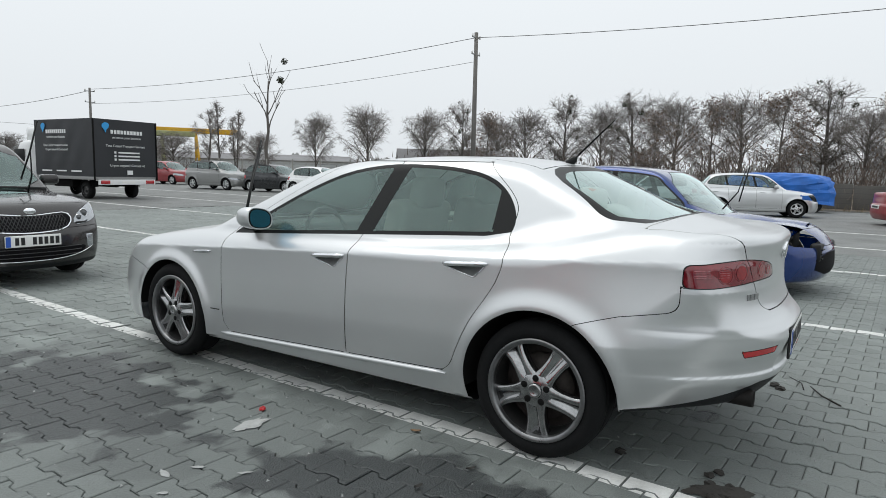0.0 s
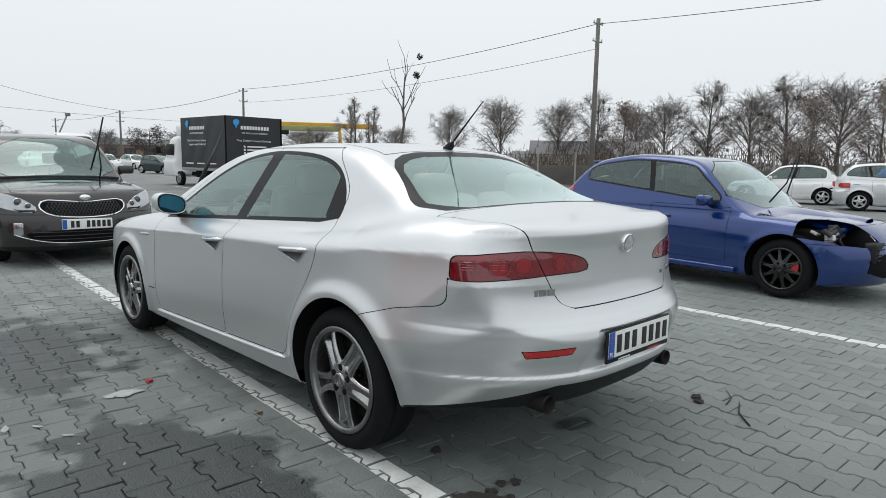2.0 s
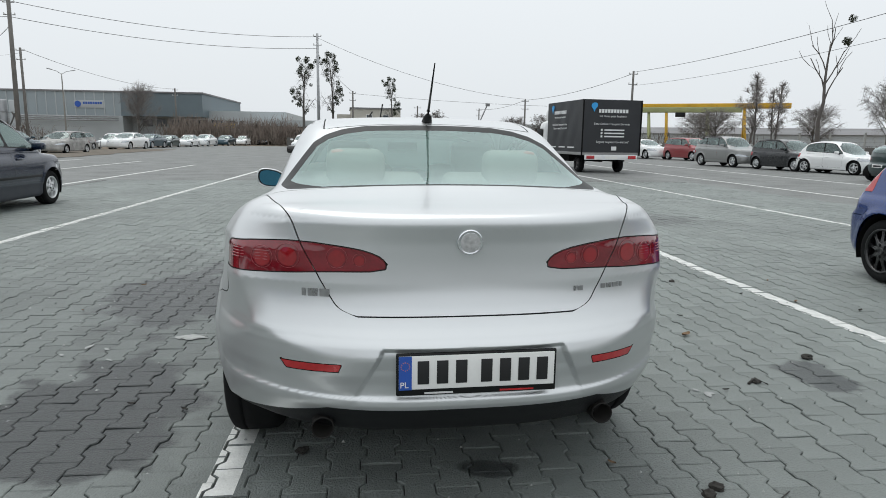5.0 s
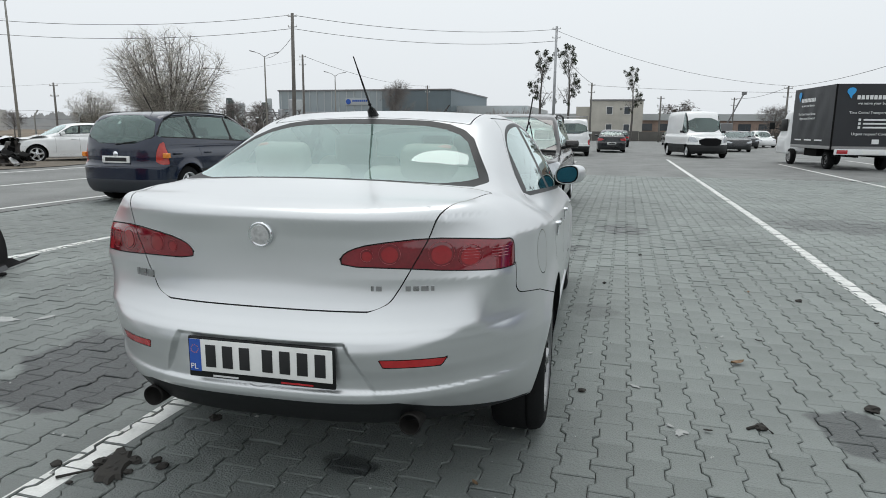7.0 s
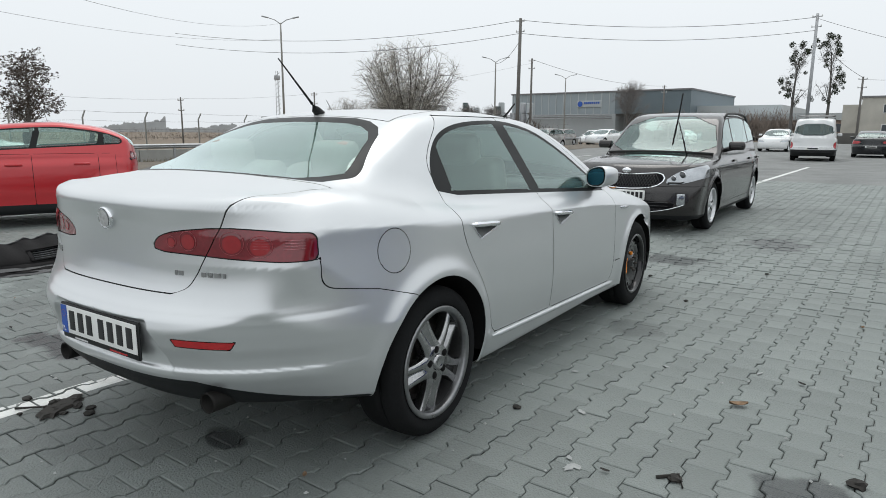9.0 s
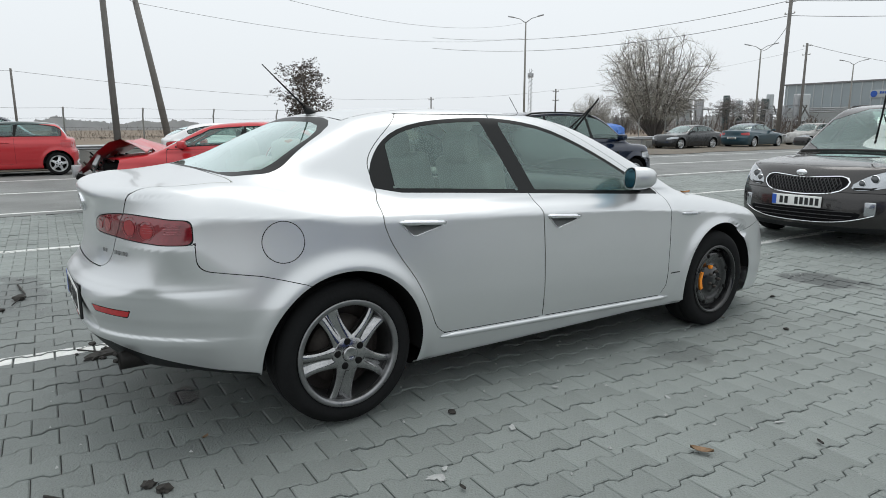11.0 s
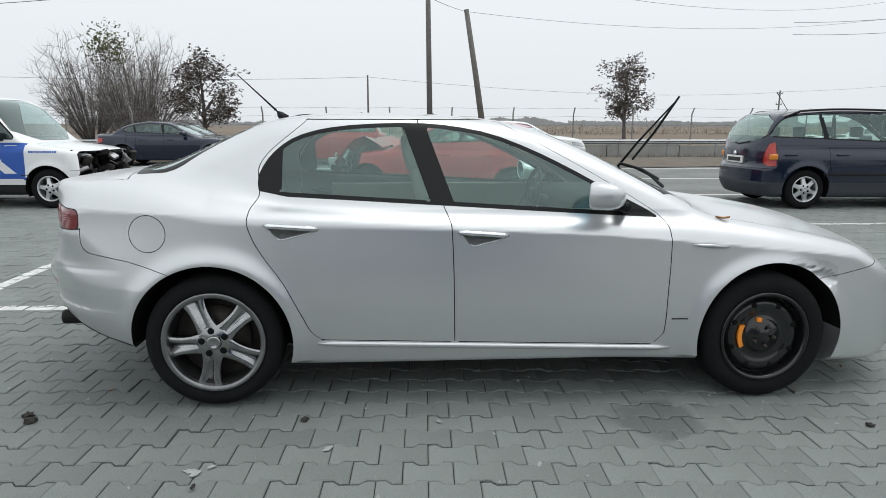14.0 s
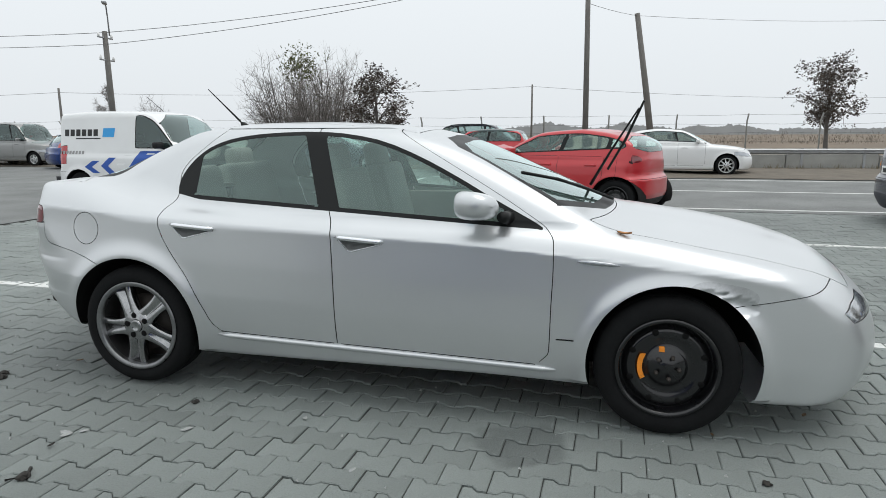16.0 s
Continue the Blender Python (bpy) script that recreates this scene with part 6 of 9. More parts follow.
build_car("estate_car", toy_s, SILVER, at(21.9, 0.85, 198), "silver estate car with a damaged front wing", (-0.05, -0.95), (-1.65, 0.85), GLASS_DARK, res=(110, 0.06, 14), skip_front=True, extra=(NOSE_HOLE,))
build_car("saloon_car", sal_s, DARK_RED, at(20.6, -5.0, 200), "dull red old saloon car", (-0.1, -0.95), (-1.35, 0.88), GLASS_DARK, res=(90, 0.08, 12), tail=[(0.45, 0.74), (0.45, 0.86), (0.95, 0.86), (0.95, 0.74)])
row = "cars parked along the yard edge"
build_car("suv_car", suv_s, GREYP, at(20.9, 29.2, 186), "grey off-road estate with roof rails", (0.05, -0.95), (-1.75, 0.88), GLASS_DARK, rails=True, res=(100, 0.07, 12), group=row, clad=(GREYP, 0.5))
build_car("estate_car", toy_s, DARK, at(21.2, 24.7, 186), "dark green-black compact off-roader", (0.0, -0.95), (-1.65, 0.85), GLASS_DARK, rails=True, res=(100, 0.07, 12), group=row)
wh, _, _ = build_car("hatchback_car", fi_s, WHITE, at(21.6, 21.7, 190), "white hatchback in the row by the fence", (-0.28,), (-1.32, 0.82), GLASS_DARK, res=(90, 0.08, 12), group=row)
dk, _, _ = build_car("hatchback_car", cl_s, GREEN, at(19.6, 15.6, 262), "dark green hatchback in the row by the fence", (-0.3, -1.02), (-1.32, 0.84), GLASS_DARK, res=(90, 0.08, 12), group=row)
build_car("people_carrier", za_s, DARK_RED, at(24.6, 39.9, 188, 1.1), "dull red people carrier in the row", (0.03, -0.98), (-1.80, 0.86), GLASS_DARK, res=(90, 0.08, 12), group=row)
sv, _, _ = build_car("saloon_car", sal_s, WHITE, at(23.3, 44.4, 186, 1.1), "white saloon in the row by the fence", (-0.1, -0.95), (-1.35, 0.88), GLASS_DARK, res=(90, 0.08, 12), group=row)
bk, _, _ = build_car("saloon_car", sal_s, DARK, at(-19.9, 30.4, 176), "near-black hatchback at the yard's edge", (-0.1, -0.95), (-1.35, 0.88), GLASS_DARK, res=(90, 0.08, 12), group=row)
tl, _, _ = build_car("saloon_car", sal_s, TEAL, at(-19.4, 36.6, 2, 1.06), "dark teal old saloon car", (-0.1, -0.95), (-1.35, 0.88), GLASS_DARK, res=(90, 0.08, 12), group=row)
bn, _, _ = build_car("hatchback_car", toy_s, BURNT, at(-19.2, 43.4, 172), "burnt-out pale hatchback at the yard edge", (-0.05, -0.95), (-1.65, 0.85), GLASS_DARK, res=(90, 0.08, 12), group=row)
for src, x, y, r in ((wh, 17.2, 41.5, 210), (dk, 16.0, 46.5, 200), (bk, 13.2, 54.0, 182), (sv, 10.3, 58.5, 180), (wh, 15.5, 58.0, 184), (dk, -21.6, 48.2, 172), (wh, -21.8, 60.5, 176), (sv, -19.5, 57.4, 172), (bn, -22.4, 53.6, 172), (tl, -20.2, 66.5, 172), (dk, -19.8, 72.0, 174), (wh, -18.9, 77.5, 174), (sv, -18.2, 83.5, 174),
                     (tl, -16.8, 90.0, 174), (wh, -15.5, 97.0, 174), (bk, -13.0, 103.0, 174), (bk, 2.2, 38.6, 0), (sv, -3.3, 47.0, 178), (wh, 19.6, 63.0, 190), (wh, 23.6, 4.9, 14), (dk, 3.2, 52.5, 0), (bk, 10.4, 43.5, 180), (bk, 8.6, 62.0, 180)):
    copy_thing(src, at(x, y, r))


# ---- vans and the lorry ----
BLUE_PRINT = mat("blue_print", (0.02, 0.09, 0.40), 0.45, vary=0.05)
SKY_PRINT = mat("light_blue_print", (0.03, 0.33, 0.72), 0.45, vary=0.05)
TARP = mat("black_tarpaulin", (0.016, 0.018, 0.022), 0.42, vary=0.25, scale=1.5, bump=0.5, bump_scale=3)
WHITE_PRINT = mat("white_print", (0.75, 0.76, 0.76), 0.5, vary=0.05)
GREY_BAR = mat("grey_frame_paint", (0.3, 0.3, 0.3), 0.5, 0.3)

# courier van: white with blue chevrons
van_s = shape(4.05, 2.55, 1.72, 0.84, 0.80, 0.92, 1.00, 1.00, 0.30, -1.98, -2.30, 0.80, R=0.30, rim=0.19, nose=0.12, gw=0.05, tumble=0.16, tail=0.03, low=0.2)
DARK_NOSE = ("engine_bay", None, lambda x, y, z: np.where(y > 1.4, np.maximum(poly([(-0.8, 0.45), (0.8, 0.45), (0.7, 0.86), (-0.7, 0.86)], x, z), 1.68 - y), 9.0), 0, "smashed dark nose")
DOOR_BLUE = ("both_blue_band", BLUE_PRINT, sides(lambda y, z: np.minimum(poly([(-0.35, 0.45), (-0.05, 0.80), (0.10, 0.99), (0.95, 0.99), (0.95, 0.45)], y, z), 9.0)), 0, "blue printed band")
van, van_p, van_F = build_car("courier_van", van_s, WHITE, at(-7.57, -7.12, -4, 1.03), "white delivery van with blue chevrons and a smashed nose", (-0.05,), (-0.02, 0.95), GLASS_DARK, res=(130, 0.05, 16), rise=0.0, skip_front=True, extra=(DARK_NOSE, DOOR_BLUE), doors=False, category="van",
    tail=[(0.70, 0.75), (0.72, 1.10), (0.9, 1.10), (0.9, 0.75)], clad=(BLACK, 0.36), rear_z=(1.05, 1.5), mirror=BLACK)


part("engine_block", box_bm(-0.62, 0.95, 0.3, 0.62, 1.5, 0.78, 0.05), UNDER, van)
for k in range(26):
    r = random.Random(k + 900)
    part("broken_part", box_bm(-0.09, -0.06, -0.025, 0.09, 0.06, 0.025, 0.01, Matrix.Translation((r.uniform(-0.7, 0.7), r.uniform(1.5, 1.85), r.uniform(0.42, 0.82))) @ Euler((r.random() * 3, r.random() * 3, r.random() * 3)).to_matrix().to_4x4()), (ENGINE, UNDER, RAW)[k % 3], van)


def flank(s, F, y, z, off=0.004):
    lo, hi = 0.2, 1.5
    for _ in range(26):
        m = (lo + hi) / 2
        if F(np.array([m]), np.array([y]), np.array([z]))[0] < 0:
            lo = m
        else:
            hi = m
    return lo + off


def decal(owner, F, outline, material, name, s=None):
    """Print laid on a vehicle's right flank."""
    part(name, ([(flank(s, F, y, z), y, z) for y, z in outline], [tuple(range(len(outline)))]), material, owner)


for k, (y0, z0, h, mt) in enumerate(((-0.75, 0.72, 0.30, BLUE_PRINT), (-1.12, 0.70, 0.22, BLUE_PRINT), (-0.40, 0.74, 0.36, WHITE_PRINT))):
    decal(van, van_F, [(y0, z0), (y0 + 0.18, z0 + h / 2), (y0 + 0.34, z0 + h / 2), (y0 + 0.16, z0), (y0 + 0.34, z0 - h / 2), (y0 + 0.18, z0 - h / 2)][:3] + [(y0 + 0.34, z0 + h / 2), (y0 + 0.16, z0)], mt, "chevron")
    decal(van, van_F, [(y0, z0), (y0 + 0.16, z0), (y0 + 0.34, z0 - h / 2), (y0 + 0.18, z0 - h / 2)], mt, "chevron")
decal(van, van_F, [(-1.95, 0.46), (1.0, 0.46), (1.0, 0.51), (-1.95, 0.51)], INK, "rub_strip")
for y0, w, mt in ((0.02, 0.16, WHITE_PRINT), (0.24, 0.13, SKY_PRINT), (0.42, 0.18, WHITE_PRINT)):
    decal(van, van_F, [(y0, 0.72), (y0 + 0.24, 0.95), (y0 + 0.24 + w, 0.95), (y0 + w, 0.72)], mt, "chevron", None)
    decal(van, van_F, [(y0, 0.72), (y0 + w, 0.72), (y0 + w + 0.22, 0.53), (y0 + 0.22, 0.53)], mt, "chevron", None)
for k in range(12):
    decal(van, van_F, [(1.02 + 0.035 * k, 0.84), (1.045 + 0.035 * k, 0.84), (1.045 + 0.035 * k, 0.87), (1.02 + 0.035 * k, 0.87)], BLUE_PRINT, "print_bar", None)
for k in range(6):
    y0 = -1.62 + 0.135 * k
    decal(van, van_F, [(y0, 1.26), (y0 + 0.10, 1.26), (y0 + 0.10, 1.38), (y0, 1.38)], INK, "logo_bar")
decal(van, van_F, [(-0.74, 1.24), (-0.48, 1.24), (-0.46, 1.40), (-0.72, 1.40)], SKY_PRINT, "logo_block")
for k in range(9):
    y0 = -1.80 + 0.075 * k
    decal(van, van_F, [(y0, 0.93), (y0 + 0.05, 0.93), (y0 + 0.05, 0.99), (y0, 0.99)], GREY_BAR, "print_bar")
decal(van, van_F, [(-1.35, 1.205), (-0.78, 1.205), (-0.78, 1.225), (-1.35, 1.225)], INK, "print_bar")
decal(van, van_F, [(-1.95, 1.06), (-1.40, 1.06), (-1.40, 1.10), (-1.95, 1.10)], INK, "slide_rail")
part("aerial", tube([(0.1, 0.1, 1.71), (0.1, -0.25, 1.98)], 0.005, 5), TRIM, van)

# tall white panel van facing the yard
mov_s = shape(5.1, 3.3, 2.36, 0.98, 0.82, 1.10, 1.20, 1.45, 0.75, -2.35, -2.62, 1.0, R=0.32, rim=0.20, nose=0.10, gw=0.05, tumble=0.10, tail=0.03, low=0.22)
build_car("panel_van", mov_s, WHITE, at(6.35, 32.4, 190), "white high-roofed panel van with dark bumper", (0.6,), (0.62, 1.42), GLASS_DARK, res=(100, 0.08, 14), rise=0.0, category="van", doors=False, clad=(BLACK, 0.66), rear_z=(1.4, 1.9), screen=(1.28, 1.98), mirror=BLACK, seats=False,
    head=[(0.60, 0.76), (0.62, 0.90), (0.80, 1.10), (1.0, 1.12), (1.0, 0.78)], grille=[("grille_mesh", [(-0.56, 0.98), (0.56, 0.98), (0.52, 0.60), (-0.52, 0.60)], MESH)])
# older white van seen from behind, with a roof rack
old_s = shape(4.6, 2.8, 1.88, 0.90, 0.85, 0.98, 1.06, 1.20, 0.55, -2.12, -2.28, 0.9, R=0.31, rim=0.19, nose=0.10, gw=0.05, tumble=0.14, tail=0.03, low=0.22)
old, _, _ = build_car("panel_van", old_s, WHITE, at(-0.05, 32.2, 2, 1.02), "white older van with a dark rear window and roof rack", (0.4,), (0.42, 1.15), GLASS_DARK, res=(100, 0.08, 14), rise=0.0, category="van", doors=False, clad=(BLACK, 0.5), rear_z=(1.12, 1.62), seats=False,
    tail=[(0.78, 0.56), (0.78, 0.84), (1.0, 0.84), (1.0, 0.56)])
for y in (-1.6, -0.8, 0.0):
    part("rack_bar", tube([(-0.72, y, 1.84), (-0.72, y, 1.98), (0.72, y, 1.98), (0.72, y, 1.84)], 0.02, 5), GREY_BAR, old)
for x in (-0.72, 0.72):
    part("rack_bar", tube([(x, -1.8, 1.99), (x, 0.2, 1.99)], 0.02, 5), GREY_BAR, old)
# grey people carrier far down the fence
build_car("people_carrier", old_s, GREYP, at(-20.4, -23.5, 0), "dark grey van-like people carrier", (0.4, -0.9), (-2.0, 1.15), GLASS_DARK, res=(90, 0.09, 12), category="van", rise=0.0)
copy_thing(fiesta, at(-19.6, -18.9, 60))

# lorry with a black tarpaulin box, seen from behind
lorry = thing("box_lorry", pose(10.38, 20.95, 0, 0, 0, 4.0), "white lorry with a black tarpaulin box and white print", "lorry")
BW, BL, Z0, Z1 = 1.28, 3.75, 0.84, 2.94


def tarp(name, corners, nx, nz, normal):
    a, b, c, d = [Vector(p) for p in corners]
    vs, fs = [], []
    for i in range(nx + 1):
        for j in range(nz + 1):
            u, v = i / nx, j / nz
            p = (a.lerp(b, u)).lerp(d.lerp(c, u), v)
            k = 0.012 * math.sin(9 * u + 3 * v) * math.sin(math.pi * u) + 0.010 * math.sin(23 * u - 7 * v) * math.sin(math.pi * u)
            vs.append(p + Vector(normal) * (k * math.sin(math.pi * v) ** 0.5 if 0 < v < 1 else 0))
    for i in range(nx):
        for j in range(nz):
            q = i * (nz + 1) + j
            fs.append((q, q + nz + 1, q + nz + 2, q + 1))
    return part(name, (vs, fs, True), TARP, lorry, "wrinkled black tarpaulin")


tarp("rear_tarpaulin", [(-BW, 0, Z0), (BW, 0, Z0), (BW, 0, Z1), (-BW, 0, Z1)], 24, 14, (0, -1, 0))
tarp("side_tarpaulin", [(-BW, BL, Z0), (-BW, 0, Z0), (-BW, 0, Z1), (-BW, BL, Z1)], 40, 14, (-1, 0, 0))
tarp("side_tarpaulin", [(BW, 0, Z0), (BW, BL, Z0), (BW, BL, Z1), (BW, 0, Z1)], 40, 14, (1, 0, 0))
tarp("roof_tarpaulin", [(-BW, 0, Z1), (BW, 0, Z1), (BW, BL, Z1 - 0.02), (-BW, BL, Z1 - 0.02)], 20, 10, (0, 0, 1))
part("front_wall", box_bm(-BW, BL - 0.03, Z0, BW, BL, Z1 - 0.02), TARP, lorry)
part("bed", box_bm(-BW, 0.02, 0.72, BW, BL, 0.86, 0.02), GREY_BAR, lorry)
for x in (-1, 1):
    part("corner_post", box_bm(x * BW - 0.025, -0.03, 0.72, x * BW + 0.025, 0.02, Z1, 0.008), UNDER, lorry)
    lamp = part("tail_lamp", box_bm(x * 0.92 - 0.17, -0.10, 0.58, x * 0.92 + 0.17, -0.03, 0.71, 0.015), LAMP_CORE, lorry, "red lorry tail lamp")
    part("mudguard", lathe([(0.42, -0.12), (0.42, 0.12)], 16, "x", Matrix.Translation((x * 0.86, 1.05, 0.34)), (15, 165)), BLACK, lorry)
    wheel(lorry, x * 1.0, 1.05, 0.32, 0.32, 0.22, 0.2, x, "spare", STEEL)
    wheel(lorry, x * 0.96, 4.75, 0.32, 0.32, 0.2, 0.2, x, "spare", GREY_BAR)
part("rear_beam", box_bm(-1.16, -0.06, 0.54, 1.16, 0.0, 0.74, 0.012), WHITE, lorry, "white rear light beam")
part("chassis_rail", box_bm(-0.45, 0, 0.45, -0.35, 5.4, 0.62), UNDER, lorry)
part("chassis_rail", box_bm(0.35, 0, 0.45, 0.45, 5.4, 0.62), UNDER, lorry)
part("tool_box", box_bm(-0.98, 1.9, 0.42, -0.60, 3.1, 0.72, 0.02), UNDER, lorry)
part("number_plate", box_bm(-0.26, -0.075, 0.58, 0.26, -0.058, 0.69), WHITE_PLATE, lorry)
cab_s = shape(2.3, 1.6, 2.25, 1.06, 0.85, 1.15, 1.22, 1.05, 0.42, -0.45, -0.62, 1.2, R=0.32, rim=0.2, gw=0.05, tumble=0.10, low=0.4)
cab_F = solid_of(cab_s)
CV, CQ = cast(cab_F, -0.3, 1.1, 1.0, 90, 0.08, 12)
cab_v = [(p[0], p[1] + 5.0 - 0.75 + 0.85, p[2]) for p in CV]
part("cab", (cab_v, [tuple(q) for q in CQ], True), WHITE, lorry, "white lorry cab")
for x in (-1, 1):
    part("cab_window", box_bm(x * 1.01 - 0.02, 5.05, 1.35, x * 1.01 + 0.02, 5.75, 1.85, 0.02), TRIM, lorry)
    part("door_mirror", box_bm(x * 1.34 - 0.11, 5.85, 1.42, x * 1.34 + 0.11, 5.95, 1.72, 0.03), BLACK, lorry)
    part("mirror_arm", tube([(x * 0.9, 5.9, 1.4), (x * 1.3, 5.9, 1.5)], 0.02, 5), BLACK, lorry)
part("wind_deflector", box_bm(-0.8, 4.45, 2.1, 0.8, 5.3, 2.75, 0.15), WHITE, lorry)


def flat_back(x, z):
    return Matrix.Translation((x, -0.022, z)) @ Matrix.Rotation(radians(90), 4, "X")


def flat_left(y, z):
    return Matrix.Translation((-BW - 0.022, y, z)) @ Matrix.Rotation(radians(-90), 4, "Z") @ Matrix.Rotation(radians(90), 4, "X")


SHAPE = soft([(-0.17, 0.05), (-0.12, 0.17), (0.02, 0.21), (0.14, 0.14), (0.10, 0.0), (0.02, -0.05), (0.0, -0.20), (-0.08, -0.05)], 1)
for side in ("back", "left"):
    W = flat_back if side == "back" else flat_left
    o = -0.98 if side == "back" else 3.3
    d = 1 if side == "back" else -1
    P = lambda u, z: W(o + d * u, z)

    def bar(u, z, w, h, material=WHITE_PRINT):
        ob = part("print_bar", box_bm(0, 0, 0, w, h, 0.004), material, lorry)
        ob.matrix_basis = P(u, z)

    ob = part("logo_shape", prism(SHAPE, 0.004), SKY_PRINT, lorry, "light blue logo shape")
    ob.matrix_basis = P(0.18, 2.62) @ Matrix.Rotation(radians(-90), 4, "X")
    for k in range(10):
        bar(0.36 + 0.132 * k, 2.42, 0.10, 0.14)
    word("slogan", "we move your business", 0.125, WHITE_PRINT, lorry, P(0.40, 2.25))
    word("slogan", "Time Critical Transport Services", 0.120, WHITE_PRINT, lorry, P(0.16, 1.94))
    if side == "back":
        for k in range(3):
            bar(0.48, 1.70 - 0.13 * k, 0.08, 0.08)
            bar(0.64, 1.71 - 0.13 * k, 0.88, 0.055)
    else:
        for k in range(3):
            bar(0.02 + 0.95 * k, 1.0, 0.65, 0.05)
    word("slogan", "Urgent request? Contact us!", 0.125, WHITE_PRINT, lorry, P(0.30, 1.22 if side == "back" else 1.78))
bar = part("notice", box_bm(0.0, -0.035, 0.92, 0.22, -0.018, 1.08), WHITE_PRINT, lorry)

# a car under a blue tarpaulin by the fence, and one beyond the people carrier
BLUE_TARP = mat("blue_tarpaulin", (0.015, 0.13, 0.48), 0.5, vary=0.35, scale=2, bump=0.7, bump_scale=4)
wrap_v, wrap_f = [], []
for i in range(33):
    for j in range(13):
        a, v = 2 * math.pi * i / 32, j / 12
        r = random.Random(i * 57 + j)
        sq = (abs(math.cos(a)) ** 4 + abs(math.sin(a)) ** 4) ** -0.25
        s0 = (1 - v**5) ** 0.6
        k = 1 + 0.03 * math.sin(9 * a + 5 * v) * v + r.uniform(-0.035, 0.035)
        wrap_v.append((0.92 * sq * math.cos(a) * s0 * k, 2.1 * sq * math.sin(a) * s0 * k * (1 - 0.2 * v * v), 0.35 + 1.22 * math.sin(v * 1.5708) + 0.06 * math.sin(5 * a) * (1 - v) + r.uniform(-0.03, 0.03)))
for i in range(32):
    for j in range(12):
        wrap_f.append((i * 13 + j, (i + 1) * 13 + j, (i + 1) * 13 + j + 1, i * 13 + j + 1))
cover = thing("covered_car", at(26.6, 0.6, 195), "car wrapped in a crumpled blue tarpaulin by the fence", "car")
part("tarpaulin", (wrap_v, wrap_f, False), BLUE_TARP, cover, "crumpled blue tarpaulin")
for x in (-1, 1):
    for y in (-1.25, 1.25):
        wheel(cover, x * 0.8, y, 0.3, 0.3, 0.2, 0.19, x, "spare", STEEL)
copy_thing(cover, pose(-18.6, 21.8, 0, 0, 0, 20) @ Matrix.Diagonal((0.9, 0.8, 0.9, 1)))


# ---- poles, lamps and wires ----
WOOD = mat("weathered_pole_wood", (0.15, 0.135, 0.12), 0.85, vary=0.3, scale=3, bump=0.4, bump_scale=30)
CONC = mat("weathered_concrete", (0.32, 0.32, 0.30), 0.85, vary=0.25, scale=1.5, bump=0.4, bump_scale=25)
POLE = mat("dark_weathered_pole", (0.155, 0.148, 0.138), 0.9, vary=0.3, scale=2, bump=0.4, bump_scale=25)
GALV = mat("galvanised_steel", (0.36, 0.37, 0.38), 0.5, 0.6, vary=0.2, scale=3)
WIRE = mat("dark_cable", (0.05, 0.05, 0.05), 0.7)


def pole(x, y, h, r=0.13, lean=(0, 0), material=None, arms=True, name="utility_pole", label="weathered utility pole carrying overhead wires"):
    ob = thing(name, pose(x, y, 0), label, "pole", "utility poles")
    top = Vector((lean[0], lean[1], h))
    part("post", tube([(0, 0, -0.3), top * 0.5, top], [r, r * 0.85, r * 0.7], 10), material or POLE, ob)
    if arms:
        for dz in (0.25, 1.1):
            p = top * (1 - dz / h)
            part("crossarm", tube([p - Vector((0.4, 0, 0)), p + Vector((0.4, 0, 0))], 0.035, 6), GALV, ob)
            for x2 in (-0.36, 0.36):
                part("insulator", lathe([(0.0, 0.16), (0.04, 0.12), (0.05, 0.04), (0.03, 0.0)], 8, "z", Matrix.Translation(p + Vector((x2, 0, 0.02)))), WHITE_PLATE, ob)
    return ob


def street_lamp(x, y, h, rz=0.0):
    ob = thing("street_lamp", pose(x, y, 0, 0, 0, rz), "grey double-armed street lamp", "street lamp", "street lamps")
    part("post", tube([(0, 0, -0.2), (0, 0, h * 0.9), (0, 0, h)], [0.11, 0.07, 0.06], 8), CONC, ob)
    for s in (-1, 1):
        arm = part("arm", tube([(0, 0, h - 0.1), (s * 0.5, 0, h + 0.25), (s * 1.1, 0, h + 0.42)], 0.035, 6), GALV, ob)
        part("lamp_head", box_bm(-0.28, -0.09, -0.05, 0.28, 0.09, 0.05, 0.03, Matrix.Translation((s * 1.3, 0, h + 0.46)) @ Matrix.Rotation(radians(-s * 12), 4, "Y")), GALV, arm)


pole(25.8, 14.9, 8.45, 0.14)
pole(23.9, 48.7, 7.2, 0.12)
pole(-24.3, 48.4, 10.8, 0.19, (0.25, -0.25))
pole(-30.6, 64.0, 9.3, 0.15)
pole(-2.9, 62.8, 11.4, 0.16, material=GALV, arms=True)
pole(-22.0, 0.95, 8.2, 0.12, (-0.1, -0.1), arms=False)
pole(-29.3, 4.25, 6.85, 0.17, (0.0, -1.1), arms=False)
pole(-30.2, -1.8, 3.75, 0.06, arms=False)
pole(-19.5, -17.95, 5.35, 0.14, (0.3, 0.2))
pole(-22.7, -23.4, 3.5, 0.07, arms=False)
pole(-47.4, 30.8, 4.0, 0.08)
pole(-43.5, 42.8, 4.9, 0.10)
pole(-26.2, 102.6, 8.5, 0.16)
pole(20.0, 93.7, 6.0, 0.12)
pole(20.0, 68.1, 5.9, 0.12)
pole(0.7, 76.2, 6.9, 0.13)
pole(8.8, 78.0, 5.4, 0.12)
street_lamp(-41.3, 36.8, 10.35, 40)
street_lamp(-34.3, 62.3, 9.0, 35)
